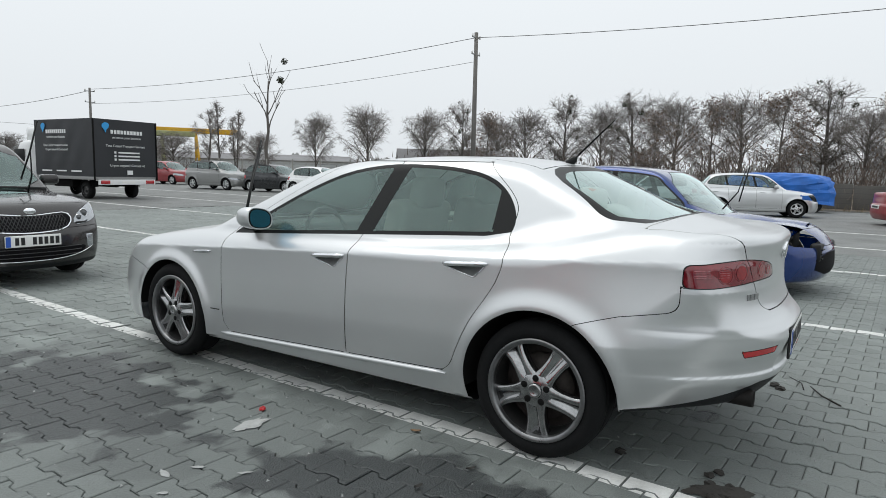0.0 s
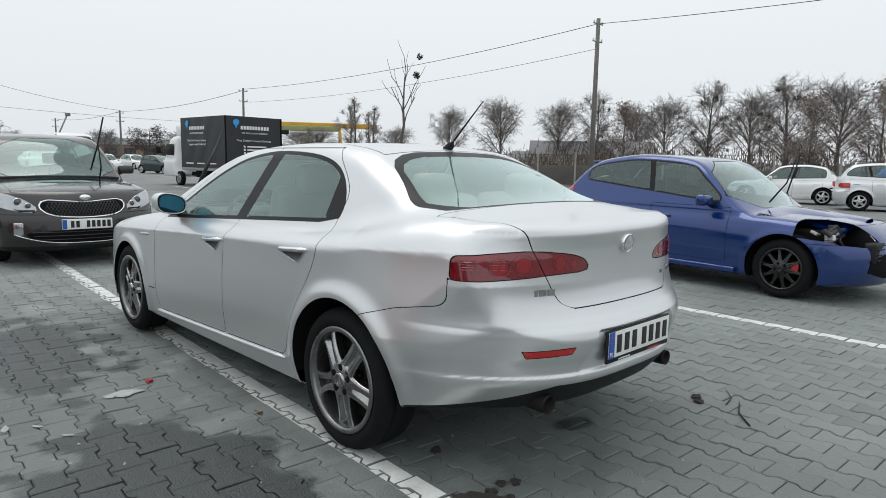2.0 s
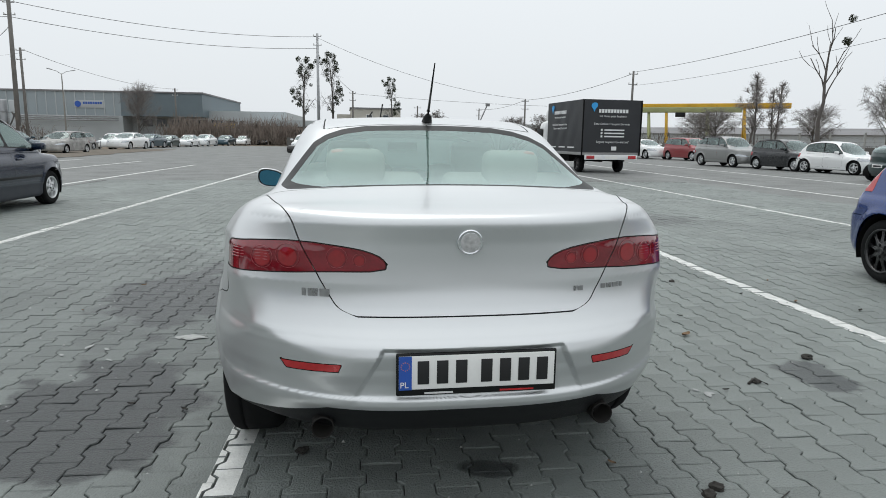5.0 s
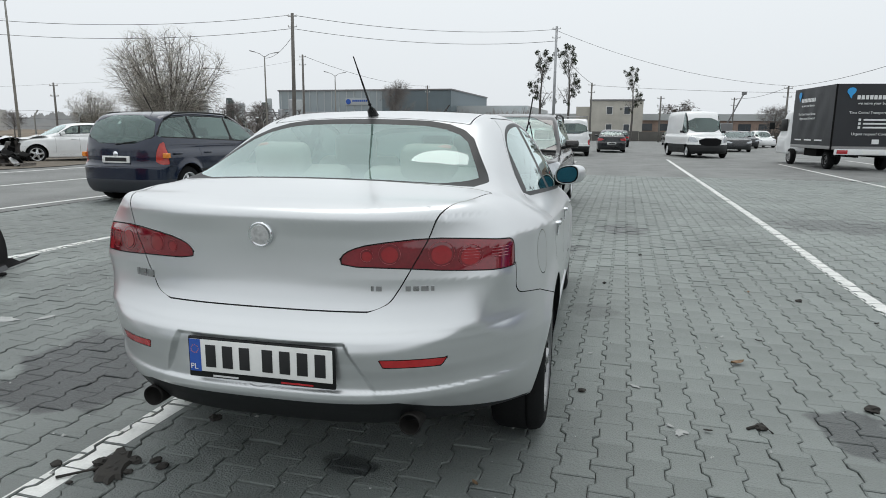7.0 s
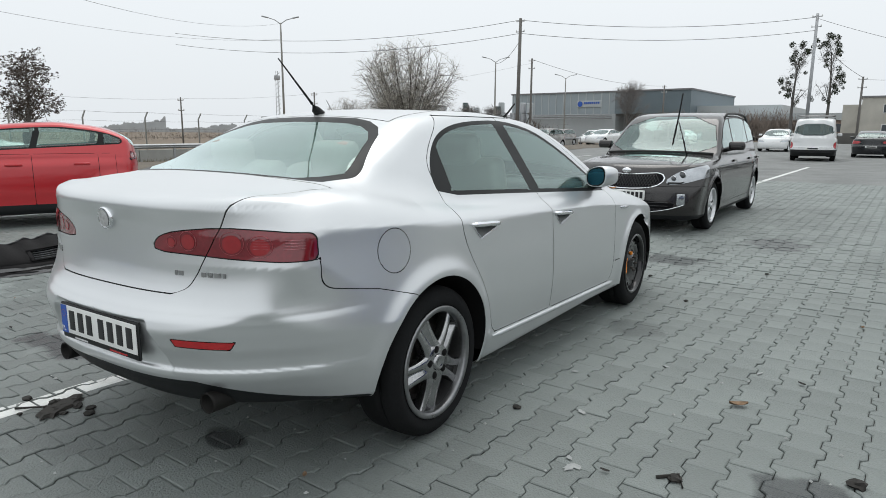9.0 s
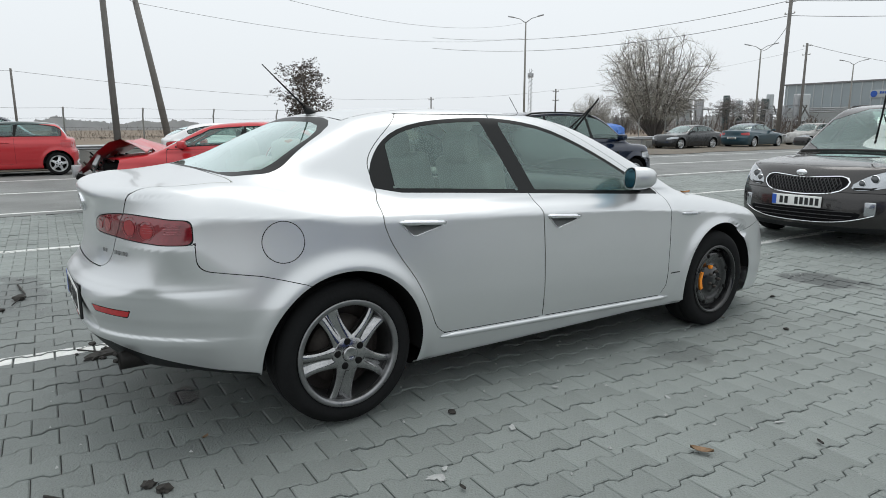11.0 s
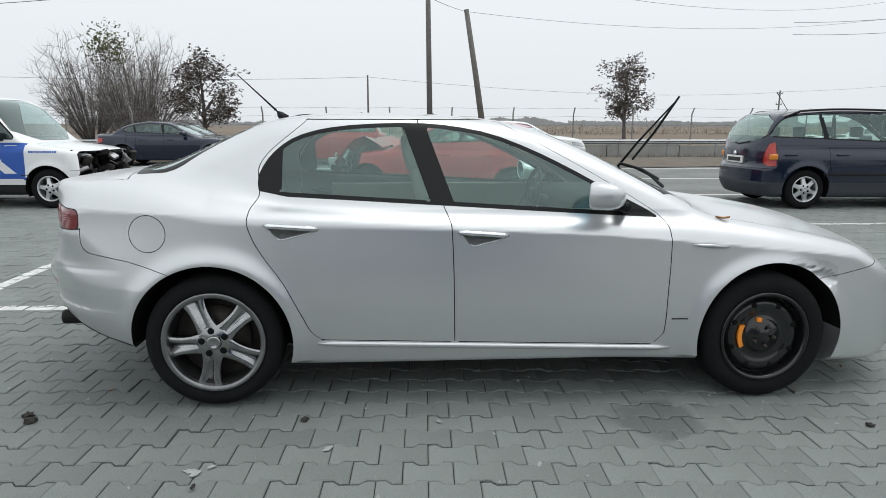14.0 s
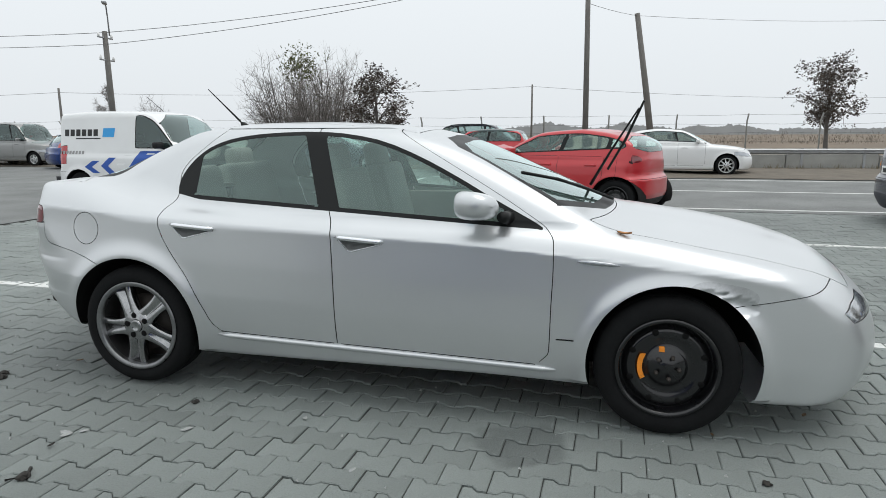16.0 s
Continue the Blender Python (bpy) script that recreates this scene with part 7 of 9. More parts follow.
street_lamp(-35.0, 84.0, 8.7, 35)
lampost = thing("street_lamp", pose(-19.6, -17.8, 0), "single curved lamp arm on a leaning pole", "street lamp")
part("arm", tube([(0.2, 0.1, 5.2), (0.22, 0.1, 5.9), (0.5, 0.3, 6.25), (0.8, 0.5, 6.3)], 0.03, 6), GALV, lampost)
part("lamp_head", box_bm(-0.2, -0.08, -0.04, 0.2, 0.08, 0.04, 0.02, Matrix.Translation((0.9, 0.56, 6.3)) @ Matrix.Rotation(radians(32), 4, "Z")), GALV, lampost)


def wire(a, b, sag=0.6, r=0.012):
    a, b = Vector(a), Vector(b)
    pts = [a.lerp(b, k / 16) - Vector((0, 0, sag * 4 * (k / 16) * (1 - k / 16))) for k in range(17)]
    d = tube(pts, r, 4, False)
    tagged(new("overhead_wire", mesh_of("overhead_wire", d[0], d[1], WIRE)), "thin dark overhead wire between the poles", "cable", "overhead wires")


wire((23.9, 48.7, 7.1), (25.8, 14.9, 8.2), 0.5, 0.017)
wire((23.9, 48.7, 6.0), (25.8, 14.9, 7.0), 0.5, 0.012)
wire((25.8, 14.9, 8.2), (27.5, -19.0, 8.4), 0.5, 0.017)
wire((23.9, 48.7, 7.0), (20.0, 68.1, 5.8), 0.4, 0.02)
wire((20.0, 68.1, 5.8), (20.0, 93.7, 5.9), 0.4, 0.02)
for z in (10.7, 9.6):
    wire((-24.2, 48.4, z), (-2.9, 62.8, z + 0.4), 0.7, 0.022)
    wire((-24.2, 48.4, z), (-58, 38, z + 0.2), 1.2, 0.022)
wire((-2.9, 62.8, 11.0), (20.0, 68.1, 5.9), 1.0, 0.018)
wire((-2.9, 62.8, 9.5), (0.7, 76.2, 6.8), 0.3, 0.02)
wire((0.7, 76.2, 6.6), (60, 80, 6.8), 1.0, 0.02)
wire((-30.6, 64.0, 9.2), (-26.2, 102.6, 8.4), 0.8, 0.02)
wire((-24.2, 48.4, 9.0), (-34.3, 62.3, 8.8), 0.5, 0.02)
for z, q in ((5.75, 0.3), (5.3, 0.3)):
    wire((-19.2, -17.75, z - 0.45), (-22.1, 0.85, 7.4 + q), 0.35, 0.012)
    wire((-19.2, -17.75, z - 0.45), (-17.5, -50, z + 1.5), 0.6, 0.012)
wire((-22.1, 0.85, 6.1), (-29.3, 3.15, 6.75), 0.05, 0.009)
wire((-29.3, 3.15, 6.75), (-41.3, 36.8, 9.0), 0.9, 0.009)
wire((-22.1, 0.85, 7.4), (-41.3, 36.8, 10.3), 1.4, 0.009)
wire((-22.7, -23.4, 3.3), (-30.2, -1.8, 3.65), 0.25, 0.009)
wire((-30.2, -1.8, 3.65), (-47.4, 30.8, 3.85), 0.5, 0.009)
wire((-22.7, -23.4, 3.3), (-15, -60, 3.6), 0.5, 0.009)
wire((-47.4, 30.8, 3.9), (-43.5, 42.8, 4.8), 0.2, 0.009)
wire((-43.5, 42.8, 4.8), (-30.6, 64.0, 8.8), 0.5, 0.009)

# ---- barrier, fence and verge along the field ----
FX = -21.6
bar = tagged(new("concrete_barrier"), kind="structure")
for k in range(38):
    y = -58 + 3.0 * k
    part("barrier_block", box_bm(FX - 0.1, y, -0.05, FX + 0.1, y + 2.97, 0.50 + 0.02 * math.sin(k * 2.1), 0.02), CONC, bar)
rail = tagged(new("guard_rail"), kind="structure")
prof = [(-0.03, 0.52), (0.0, 0.55), (0.04, 0.58), (0.0, 0.62), (0.04, 0.66), (0.0, 0.69), (-0.03, 0.71)]
part("rail", ([(FX + 0.14 + a, y, z) for y in (-58, 56) for a, z in prof], [(i, i + 1, i + 8, i + 7) for i in range(6)], False), GALV, rail)
for k in range(58):
    y = -57.5 + 2.0 * k
    part("rail_post", box_bm(FX + 0.08, y - 0.04, -0.1, FX + 0.13, y + 0.04, 0.72), GALV, rail)
fence = tagged(new("barbed_fence"), kind="structure")
for k in range(46):
    y = -57 + 2.45 * k
    part("fence_post", tube([(FX - 0.35, y, -0.1), (FX - 0.35, y, 1.7), (FX - 0.15, y, 1.95)], 0.03, 6), CONC, fence)
for q in range(5):
    pts = [(FX - 0.35 + (0.2 if q == 4 else 0), -57 + 2.45 * k / 2, 0.65 + 0.32 * q - (0.03 if k % 2 else 0)) for k in range(92)]
    part("fence_wire", tube(pts, 0.005, 4, False), WIRE, fence)
verge = tagged(new("verge", mesh_of("verge", [(FX - 0.2 + ((6.0 if k > 40 else 2.6) + 0.25 * math.sin(k * 1.7) + 0.2 * math.sin(k * 0.6)) * u, -60 + 1.5 * k, 0.02 + 0.05 * math.sin(math.pi * u) * (1 + 0.5 * math.sin(k * 2.3))) for k in range(80) for u in (0, 0.33, 0.66, 1.0)],
    [(4 * k + j, 4 * k + j + 1, 4 * k + j + 5, 4 * k + j + 4) for k in range(79) for j in range(3)], VERGE)), kind="structure")

# dry weeds along the verge
GRASS = mat("dry_weeds", (0.17, 0.14, 0.085), 0.9, vary=0.4, scale=5)
gv, gf = [], []
r = random.Random(12)
for k in range(5200):
    side_fence = k % 4 == 0
    x, y = (r.uniform(FX - 0.1, FX + 1.4), r.uniform(-30, 50)) if not side_fence else (r.uniform(28.0, 31.0), r.uniform(-25, 60))
    h, a = r.uniform(0.06, 0.26) * (1.6 if side_fence else 1), r.uniform(0, 6.28)
    w = 0.012
    o = len(gv)
    gv += [(x - w * math.cos(a), y - w * math.sin(a), 0), (x + w * math.cos(a), y + w * math.sin(a), 0), (x + r.uniform(-0.1, 0.1), y + r.uniform(-0.1, 0.1), h)]
    gf.append((o, o + 1, o + 2))
tagged(new("dry_weeds", mesh_of("dry_weeds", gv, gf, GRASS, False)), "dry brown weeds along the fence", "weeds", kind="stuff")

# old tyres and pallet junk by the white wreck
for x, y, n in ((-20.07, 13.36, 1), (-18.81, 13.19, 1)):
    for k in range(n):
        t = thing("old_tyre", pose(x, y, 0.12 + 0.22 * k), "old black tyre lying by the verge", "tyre", "old tyres")
        part("tyre", lathe([(0.21, -0.10), (0.29, -0.12), (0.35, -0.10), (0.37, 0), (0.35, 0.10), (0.29, 0.12), (0.21, 0.10), (0.21, -0.10)], 24, "z"), RUBBER, t)
pallet = thing("pallet", pose(-17.06, 12.93, 0, 0, 0, 20), "low wooden pallet with car scrap", "pallet")
for k in range(5):
    part("slat", box_bm(-0.6, -0.4 + 0.18 * k, 0.10, 0.6, -0.29 + 0.18 * k, 0.12, 0.003), WOOD, pallet)
for k in range(3):
    part("runner", box_bm(-0.58 + 0.53 * k, -0.4, 0.0, -0.48 + 0.53 * k, 0.43, 0.10), WOOD, pallet)
scrap = thing("car_scrap", pose(-17.06, 12.93, 0.12), "heap of torn car parts on a pallet", "scrap")
for k in range(30):
    r = random.Random(k + 300)
    part("scrap_piece", box_bm(-0.16, -0.1, -0.025, 0.16, 0.1, 0.025, 0.01, Matrix.Translation((r.uniform(-0.9, 0.6), r.uniform(-0.3, 0.3), r.uniform(0.03, 0.45))) @ Euler((r.random(), r.random(), r.random() * 3)).to_matrix().to_4x4()), (ENGINE, WHITE, UNDER, TRIM, UNDER)[k % 5], scrap)

# ---- wire fence and scrub behind the parked row ----
far_fence = tagged(new("mesh_fence"), kind="structure")
PANEL = mat("dull_fence_mesh", (0.105, 0.10, 0.092), 0.9, vary=0.3, scale=0.8)
for k in range(40):
    y = -40 + 2.8 * k
    part("fence_post", box_bm(30.0, y - 0.04, 0, 30.08, y + 0.04, 2.0), CONC, far_fence)
for q in range(9):
    part("fence_wire", tube([(30.04, -40, 0.1 + 0.22 * q), (30.04, 72, 0.1 + 0.22 * q)], 0.008, 4, False), WIRE, far_fence)
wall = tagged(new("wall_far"), kind="structure")
for k in range(30):
    y = -38 + 3.6 * k
    part("wall_panel", box_bm(31.2, y, 0, 31.3, y + 3.56, 1.15 + 0.05 * math.sin(k * 1.3), 0.02), PANEL, wall)

# ---- buildings ----
SHEET = mat("pale_sheet_metal", (0.42, 0.45, 0.46), 0.6, 0.1, vary=0.12, scale=0.3)
SHEET_DARK = mat("slate_sheet_metal", (0.14, 0.18, 0.20), 0.55, 0.1, vary=0.15, scale=0.3)
PLASTER = mat("stained_beige_plaster", (0.47, 0.45, 0.40), 0.85, vary=0.25, scale=0.6)
ROOFING = mat("grey_roofing", (0.2, 0.2, 0.205), 0.8, vary=0.25, scale=0.5)
PANE = mat("dark_window_pane", (0.06, 0.07, 0.08), 0.15, vary=0.2)
BRICKY = mat("dull_brick_wall", (0.26, 0.20, 0.17), 0.9, vary=0.25, scale=1.2)

hall = thing("warehouse", pose(-36.6, 110, 0, 0, 0, -3), "long grey sheet-metal warehouse with a blue sign", "building")
part("wall", box_bm(-21, 0, 0, 0.2, 30, 4.4), SHEET, hall)
part("upper_wall", box_bm(-21, 0.02, 4.4, 0, 30, 8.15), mat("blue_grey_sheet_metal", (0.30, 0.345, 0.365), 0.55, 0.1, vary=0.1, scale=0.2), hall)
part("end_wall", box_bm(0, 0.05, 4.4, 13, 30, 8.3), SHEET_DARK, hall)
part("lower_wing", box_bm(0.2, 4, 0, 26, 34, 5.6), SHEET, hall)
part("roof_edge", box_bm(-21.2, -0.15, 8.15, 13.2, 30, 8.4), ROOFING, hall)
for k in range(14):
    part("wall_rib", box_bm(-20.6 + 1.5 * k, -0.06, 4.4, -20.45 + 1.5 * k, 0.02, 8.15), SHEET, hall)
for k in range(3):
    part("pipe", tube([(-30, -1.2, 3.6 + 0.3 * k), (0, -1.2, 3.6 + 0.3 * k)], 0.11, 6), GALV, hall)
sign = part("sign_board", box_bm(-7.2, -0.12, 5.6, -2.6, 0.02, 6.8, 0.02), SHEET, hall)
part("sign_mark", lathe([(0.0, 0.0), (0.5, 0.0)], 16, "y", Matrix.Translation((-6.6, -0.16, 6.2))), BLUE_PRINT, sign)
for k in range(8):
    part("sign_bar", box_bm(-5.8 + 0.38 * k, -0.16, 6.2, -5.52 + 0.38 * k, -0.12, 6.55), BLUE_PRINT, sign)
for k in range(10):
    part("window", box_bm(2.0 + 2.3 * k, 3.9, 2.8, 3.6 + 2.3 * k, 4.02, 4.0), PANE, hall)
r = random.Random(77)
plant = thing("pipe_works", pose(-62, 96, 0), "tangle of grey tanks and pipework by the warehouse", "industrial plant")
for k in range(22):
    x, h = r.uniform(-8, 14), r.uniform(2.5, 6.5)
    part("tank", lathe([(0.0, h), (0.5, h), (0.55, h - 0.2), (0.55, 0)], 10, "z", Matrix.Translation((x, r.uniform(0, 6), 0))), (GALV, SHEET, GREEN)[k % 3], plant)
    part("pipe", tube([(x, 1, h * 0.7), (x + r.uniform(1, 5), 1, h * 0.7), (x + r.uniform(1, 5), 2, 1)], 0.12, 5), GALV, plant)

block = thing("office_block", pose(0.6, 91.4, 0), "small two-storey beige building with few windows", "building")
part("wall", box_bm(0, 0, 0, 7.2, 9, 5.5), PLASTER, block)
part("annex", box_bm(-2.0, 1.0, 0, 0, 8, 4.7), PLASTER, block)
part("roof", box_bm(-0.15, -0.15, 5.5, 7.35, 9.1, 5.68), ROOFING, block)
for z in (1.2, 3.6):
    for x in (2.2, 4.6):
        wn = part("window", box_bm(x, -0.04, z, x + 0.9, 0.05, z + 1.1), WHITE_PLATE, block)
        part("pane", box_bm(x + 0.07, -0.06, z + 0.07, x + 0.83, -0.03, z + 1.03), PANE, wn)
end_wall = tagged(new("wall_end"), kind="structure")
for k in range(14):
    part("wall_panel", box_bm(-8 + 3 * k, 85, 0, -5.04 + 3 * k, 85.2, 1.25 + 0.06 * math.sin(k * 1.9), 0.02), PANEL, end_wall)
shed = thing("long_shed", pose(-16, 104, 0), "long low shed with pale fascia", "building")
part("wall", box_bm(0, 0, 0, 60, 10, 3.0), BRICKY, shed)
part("fascia", box_bm(-0.3, -0.3, 3.0, 60.3, 10, 4.0), SHEET, shed)
for k in range(20):
    part("window", box_bm(1.2 + 2.9 * k, -0.06, 1.4, 3.0 + 2.9 * k, 0.02, 2.5), PANE, shed)
shed2 = thing("long_shed", pose(44, 88, 0, 0, 0, -28), "long grey shed behind the gantry", "building")
part("wall", box_bm(-4, 0, 0, 40, 10, 2.6), SHEET, shed2)
part("roof", ([(-4.3, -0.3, 2.6), (40.3, -0.3, 2.6), (40.3, 5, 3.6), (-4.3, 5, 3.6), (-4.3, 10.3, 2.6), (40.3, 10.3, 2.6)], [(0, 1, 2, 3), (3, 2, 5, 4), (0, 3, 4), (1, 5, 2)]), ROOFING, shed2)
shed3 = thing("low_house", pose(58, 44, 0, 0, 0, -50), "low house with a grey pitched roof among trees", "house")
part("wall", box_bm(0, 0, 0, 14, 7, 2.4), PLASTER, shed3)
part("roof", ([(-0.4, -0.4, 2.4), (14.4, -0.4, 2.4), (14.4, 3.5, 4.1), (-0.4, 3.5, 4.1), (-0.4, 7.4, 2.4), (14.4, 7.4, 2.4)], [(0, 1, 2, 3), (3, 2, 5, 4), (0, 3, 4), (1, 5, 2)]), ROOFING, shed3)
board = thing("roadside_sign", pose(-19.3, 104, 0), "yellow and red roadside board", "sign")
part("panel", box_bm(-1.6, 0, 2.4, 1.6, 0.1, 3.3), mat("yellow_board", (0.75, 0.55, 0.03), 0.6), board)
part("panel", box_bm(-1.6, 0, 1.4, 1.6, 0.1, 2.38), REFLECTOR, board)
for x in (-1.2, 1.2):
    part("post", tube([(x, 0.15, 0), (x, 0.15, 3.3)], 0.06, 6), GALV, board)
for k in range(3):
    part("print_bar", box_bm(-1.3, -0.03, 2.52 + 0.26 * k, 1.2, 0.0, 2.64 + 0.26 * k), INK, board)
tower = thing("radio_mast", pose(-160, 144, 0), "distant lattice radio mast over a flat-roofed block", "mast")
for q in range(3):
    c, d = 0.75 * math.cos(2.1 * q), 0.75 * math.sin(2.1 * q)
    part("mast_leg", tube([(c, d, 0), (c * 0.5, d * 0.5, 20)], 0.07, 5), GALV, tower)
for q in range(14):
    part("lattice_bar", tube([(-0.6, -0.5, 1.4 * q), (0.6, 0.5, 1.4 * q + 1.3)], 0.08, 4), GALV, tower)
part("antenna_head", box_bm(-0.7, -0.7, 17.2, 0.7, 0.7, 18.6, 0.1), GALV, tower)
# the block's pale colour includes painted distance haze
part("base_block", box_bm(-5, -3, 0, 2, 2, 5.6), mat("haze_tinted_block", (0.45, 0.45, 0.44), 0.9, vary=0.2, scale=0.3), tower)

# gantry crane: yellow girder on splayed legs
YELLOW = mat("yellow_crane_paint", (0.62, 0.36, 0.02), 0.5, vary=0.2, scale=1)
GREENY = mat("pale_green_crane_paint", (0.32, 0.34, 0.16), 0.6, vary=0.2, scale=1)
for x, y, rz, l, z, m2, nm in ((35.5, 73.2, -29, 17.5, 5.35, YELLOW, "yellow"), (33.0, 70.5, -29, 13.0, 4.75, GREENY, "pale green")):
    gan = thing("gantry_crane", pose(x, y, 0, 0, 0, rz), nm + " gantry crane beyond the parked row", "crane", "gantry cranes")
    part("girder", box_bm(0, -0.3, z, l, 0.3, z + 0.62, 0.05), m2, gan)
    part("girder", box_bm(2.0 if nm == "yellow" else 0.0, 0.9, z + 0.1, l, 1.5, z + 0.55, 0.05), m2, gan)
    for u in (0.22, 0.72):
        for s in (-1, 1):
            part("leg", tube([(l * u, 0, z), (l * u + 0.3, s * 2.0, 0)], 0.17, 6), m2, gan)
        part("brace", tube([(l * u, -1.6, 1.0), (l * u, 1.6, 1.0)], 0.08, 5), m2, gan)
    part("hoist", box_bm(l * 0.45, -0.4, z - 0.5, l * 0.45 + 1.1, 0.4, z, 0.05), BLACK, gan)
old_crane = thing("jib_crane", pose(17.5, 86, 0, 0, 0, 20), "small dark jib crane far off", "crane")
part("jib", tube([(0, 0, 1.5), (2.4, 0, 6.2)], 0.10, 5), ROOFING, old_crane)
part("cab", box_bm(-1.0, -0.8, 0, 0.8, 0.8, 2.4, 0.1), ROOFING, old_crane)
part("jib_head", box_bm(2.2, -0.2, 6.0, 2.7, 0.2, 6.4, 0.05), ROOFING, old_crane)


# ---- trees ----
BARK = mat("grey_brown_bark", (0.115, 0.107, 0.10), 0.95, vary=0.35, scale=5, bump=0.5, bump_scale=20)
TWIG = mat("brown_grey_twigs", (0.25, 0.232, 0.222), 0.95, vary=0.3, scale=2)
TWIG_OLIVE = mat("olive_grey_twigs", (0.50, 0.48, 0.43), 0.95, vary=0.3, scale=2)
LEAF_BROWN = mat("dull_autumn_leaves", (0.075, 0.06, 0.05), 0.9, vary=0.5, scale=3)
MISTLE = mat("dark_green_mistletoe", (0.035, 0.045, 0.025), 0.9, vary=0.5, scale=3)
LEAF_GREEN = mat("dull_olive_leaves", (0.10, 0.11, 0.04), 0.9, vary=0.4, scale=3)


def grow(rng, start, aim, length, radius, depth, out, spread, up, forks, twigs, bend=0.25, sides_n=4, shrink=0.72):
    """Branches as tapered tubes; the last ones are thin blades."""
    pts = [Vector(start)]
    d = Vector(aim).normalized()
    n = 3 if depth > 0 else 2
    for k in range(n):
        d = (d + Vector((rng.gauss(0, bend), rng.gauss(0, bend), rng.gauss(0, bend) + up)) * 0.5).normalized()
        pts.append(pts[-1] + d * length / n)
    if depth > 0:
        t = tube(pts, [radius * (1 - 0.45 * k / n) for k in range(n + 1)], sides_n if radius > 0.02 else 3, False)
        o = len(out["v"])
        out["v"] += [tuple(v) for v in t[0]]
        out["f"] += [tuple(i + o for i in f) for f in t[1]]
    else:
        a = (pts[-1] - pts[0]).orthogonal().normalized()
        w = min(radius, 0.009)
        o = len(out["tv"])
        out["tv"] += [tuple(pts[0] - a * w), tuple(pts[0] + a * w), tuple(pts[1] + a * w * 0.7), tuple(pts[1] - a * w * 0.7), tuple(pts[2])]
        out["tf"] += [(o, o + 1, o + 2, o + 3), (o + 3, o + 2, o + 4)]
        out["tips"].append(pts[-1])
    if depth <= 0:
        return
    for k in range(forks if depth > 1 else twigs):
        t = rng.uniform(0.35, 1.0)
        i = min(n - 1, int(t * n))
        p = pts[i].lerp(pts[i + 1], t * n - i)
        a = rng.uniform(0, 6.283)
        e = d.orthogonal().normalized()
        side = e * math.cos(a) + d.cross(e) * math.sin(a)
        grow(rng, p, d + side * spread * rng.uniform(0.6, 1.3), length * shrink * rng.uniform(0.7, 1.1), max(0.006, radius * 0.52), depth - 1, out, spread, up, forks, twigs, bend, sides_n, shrink)


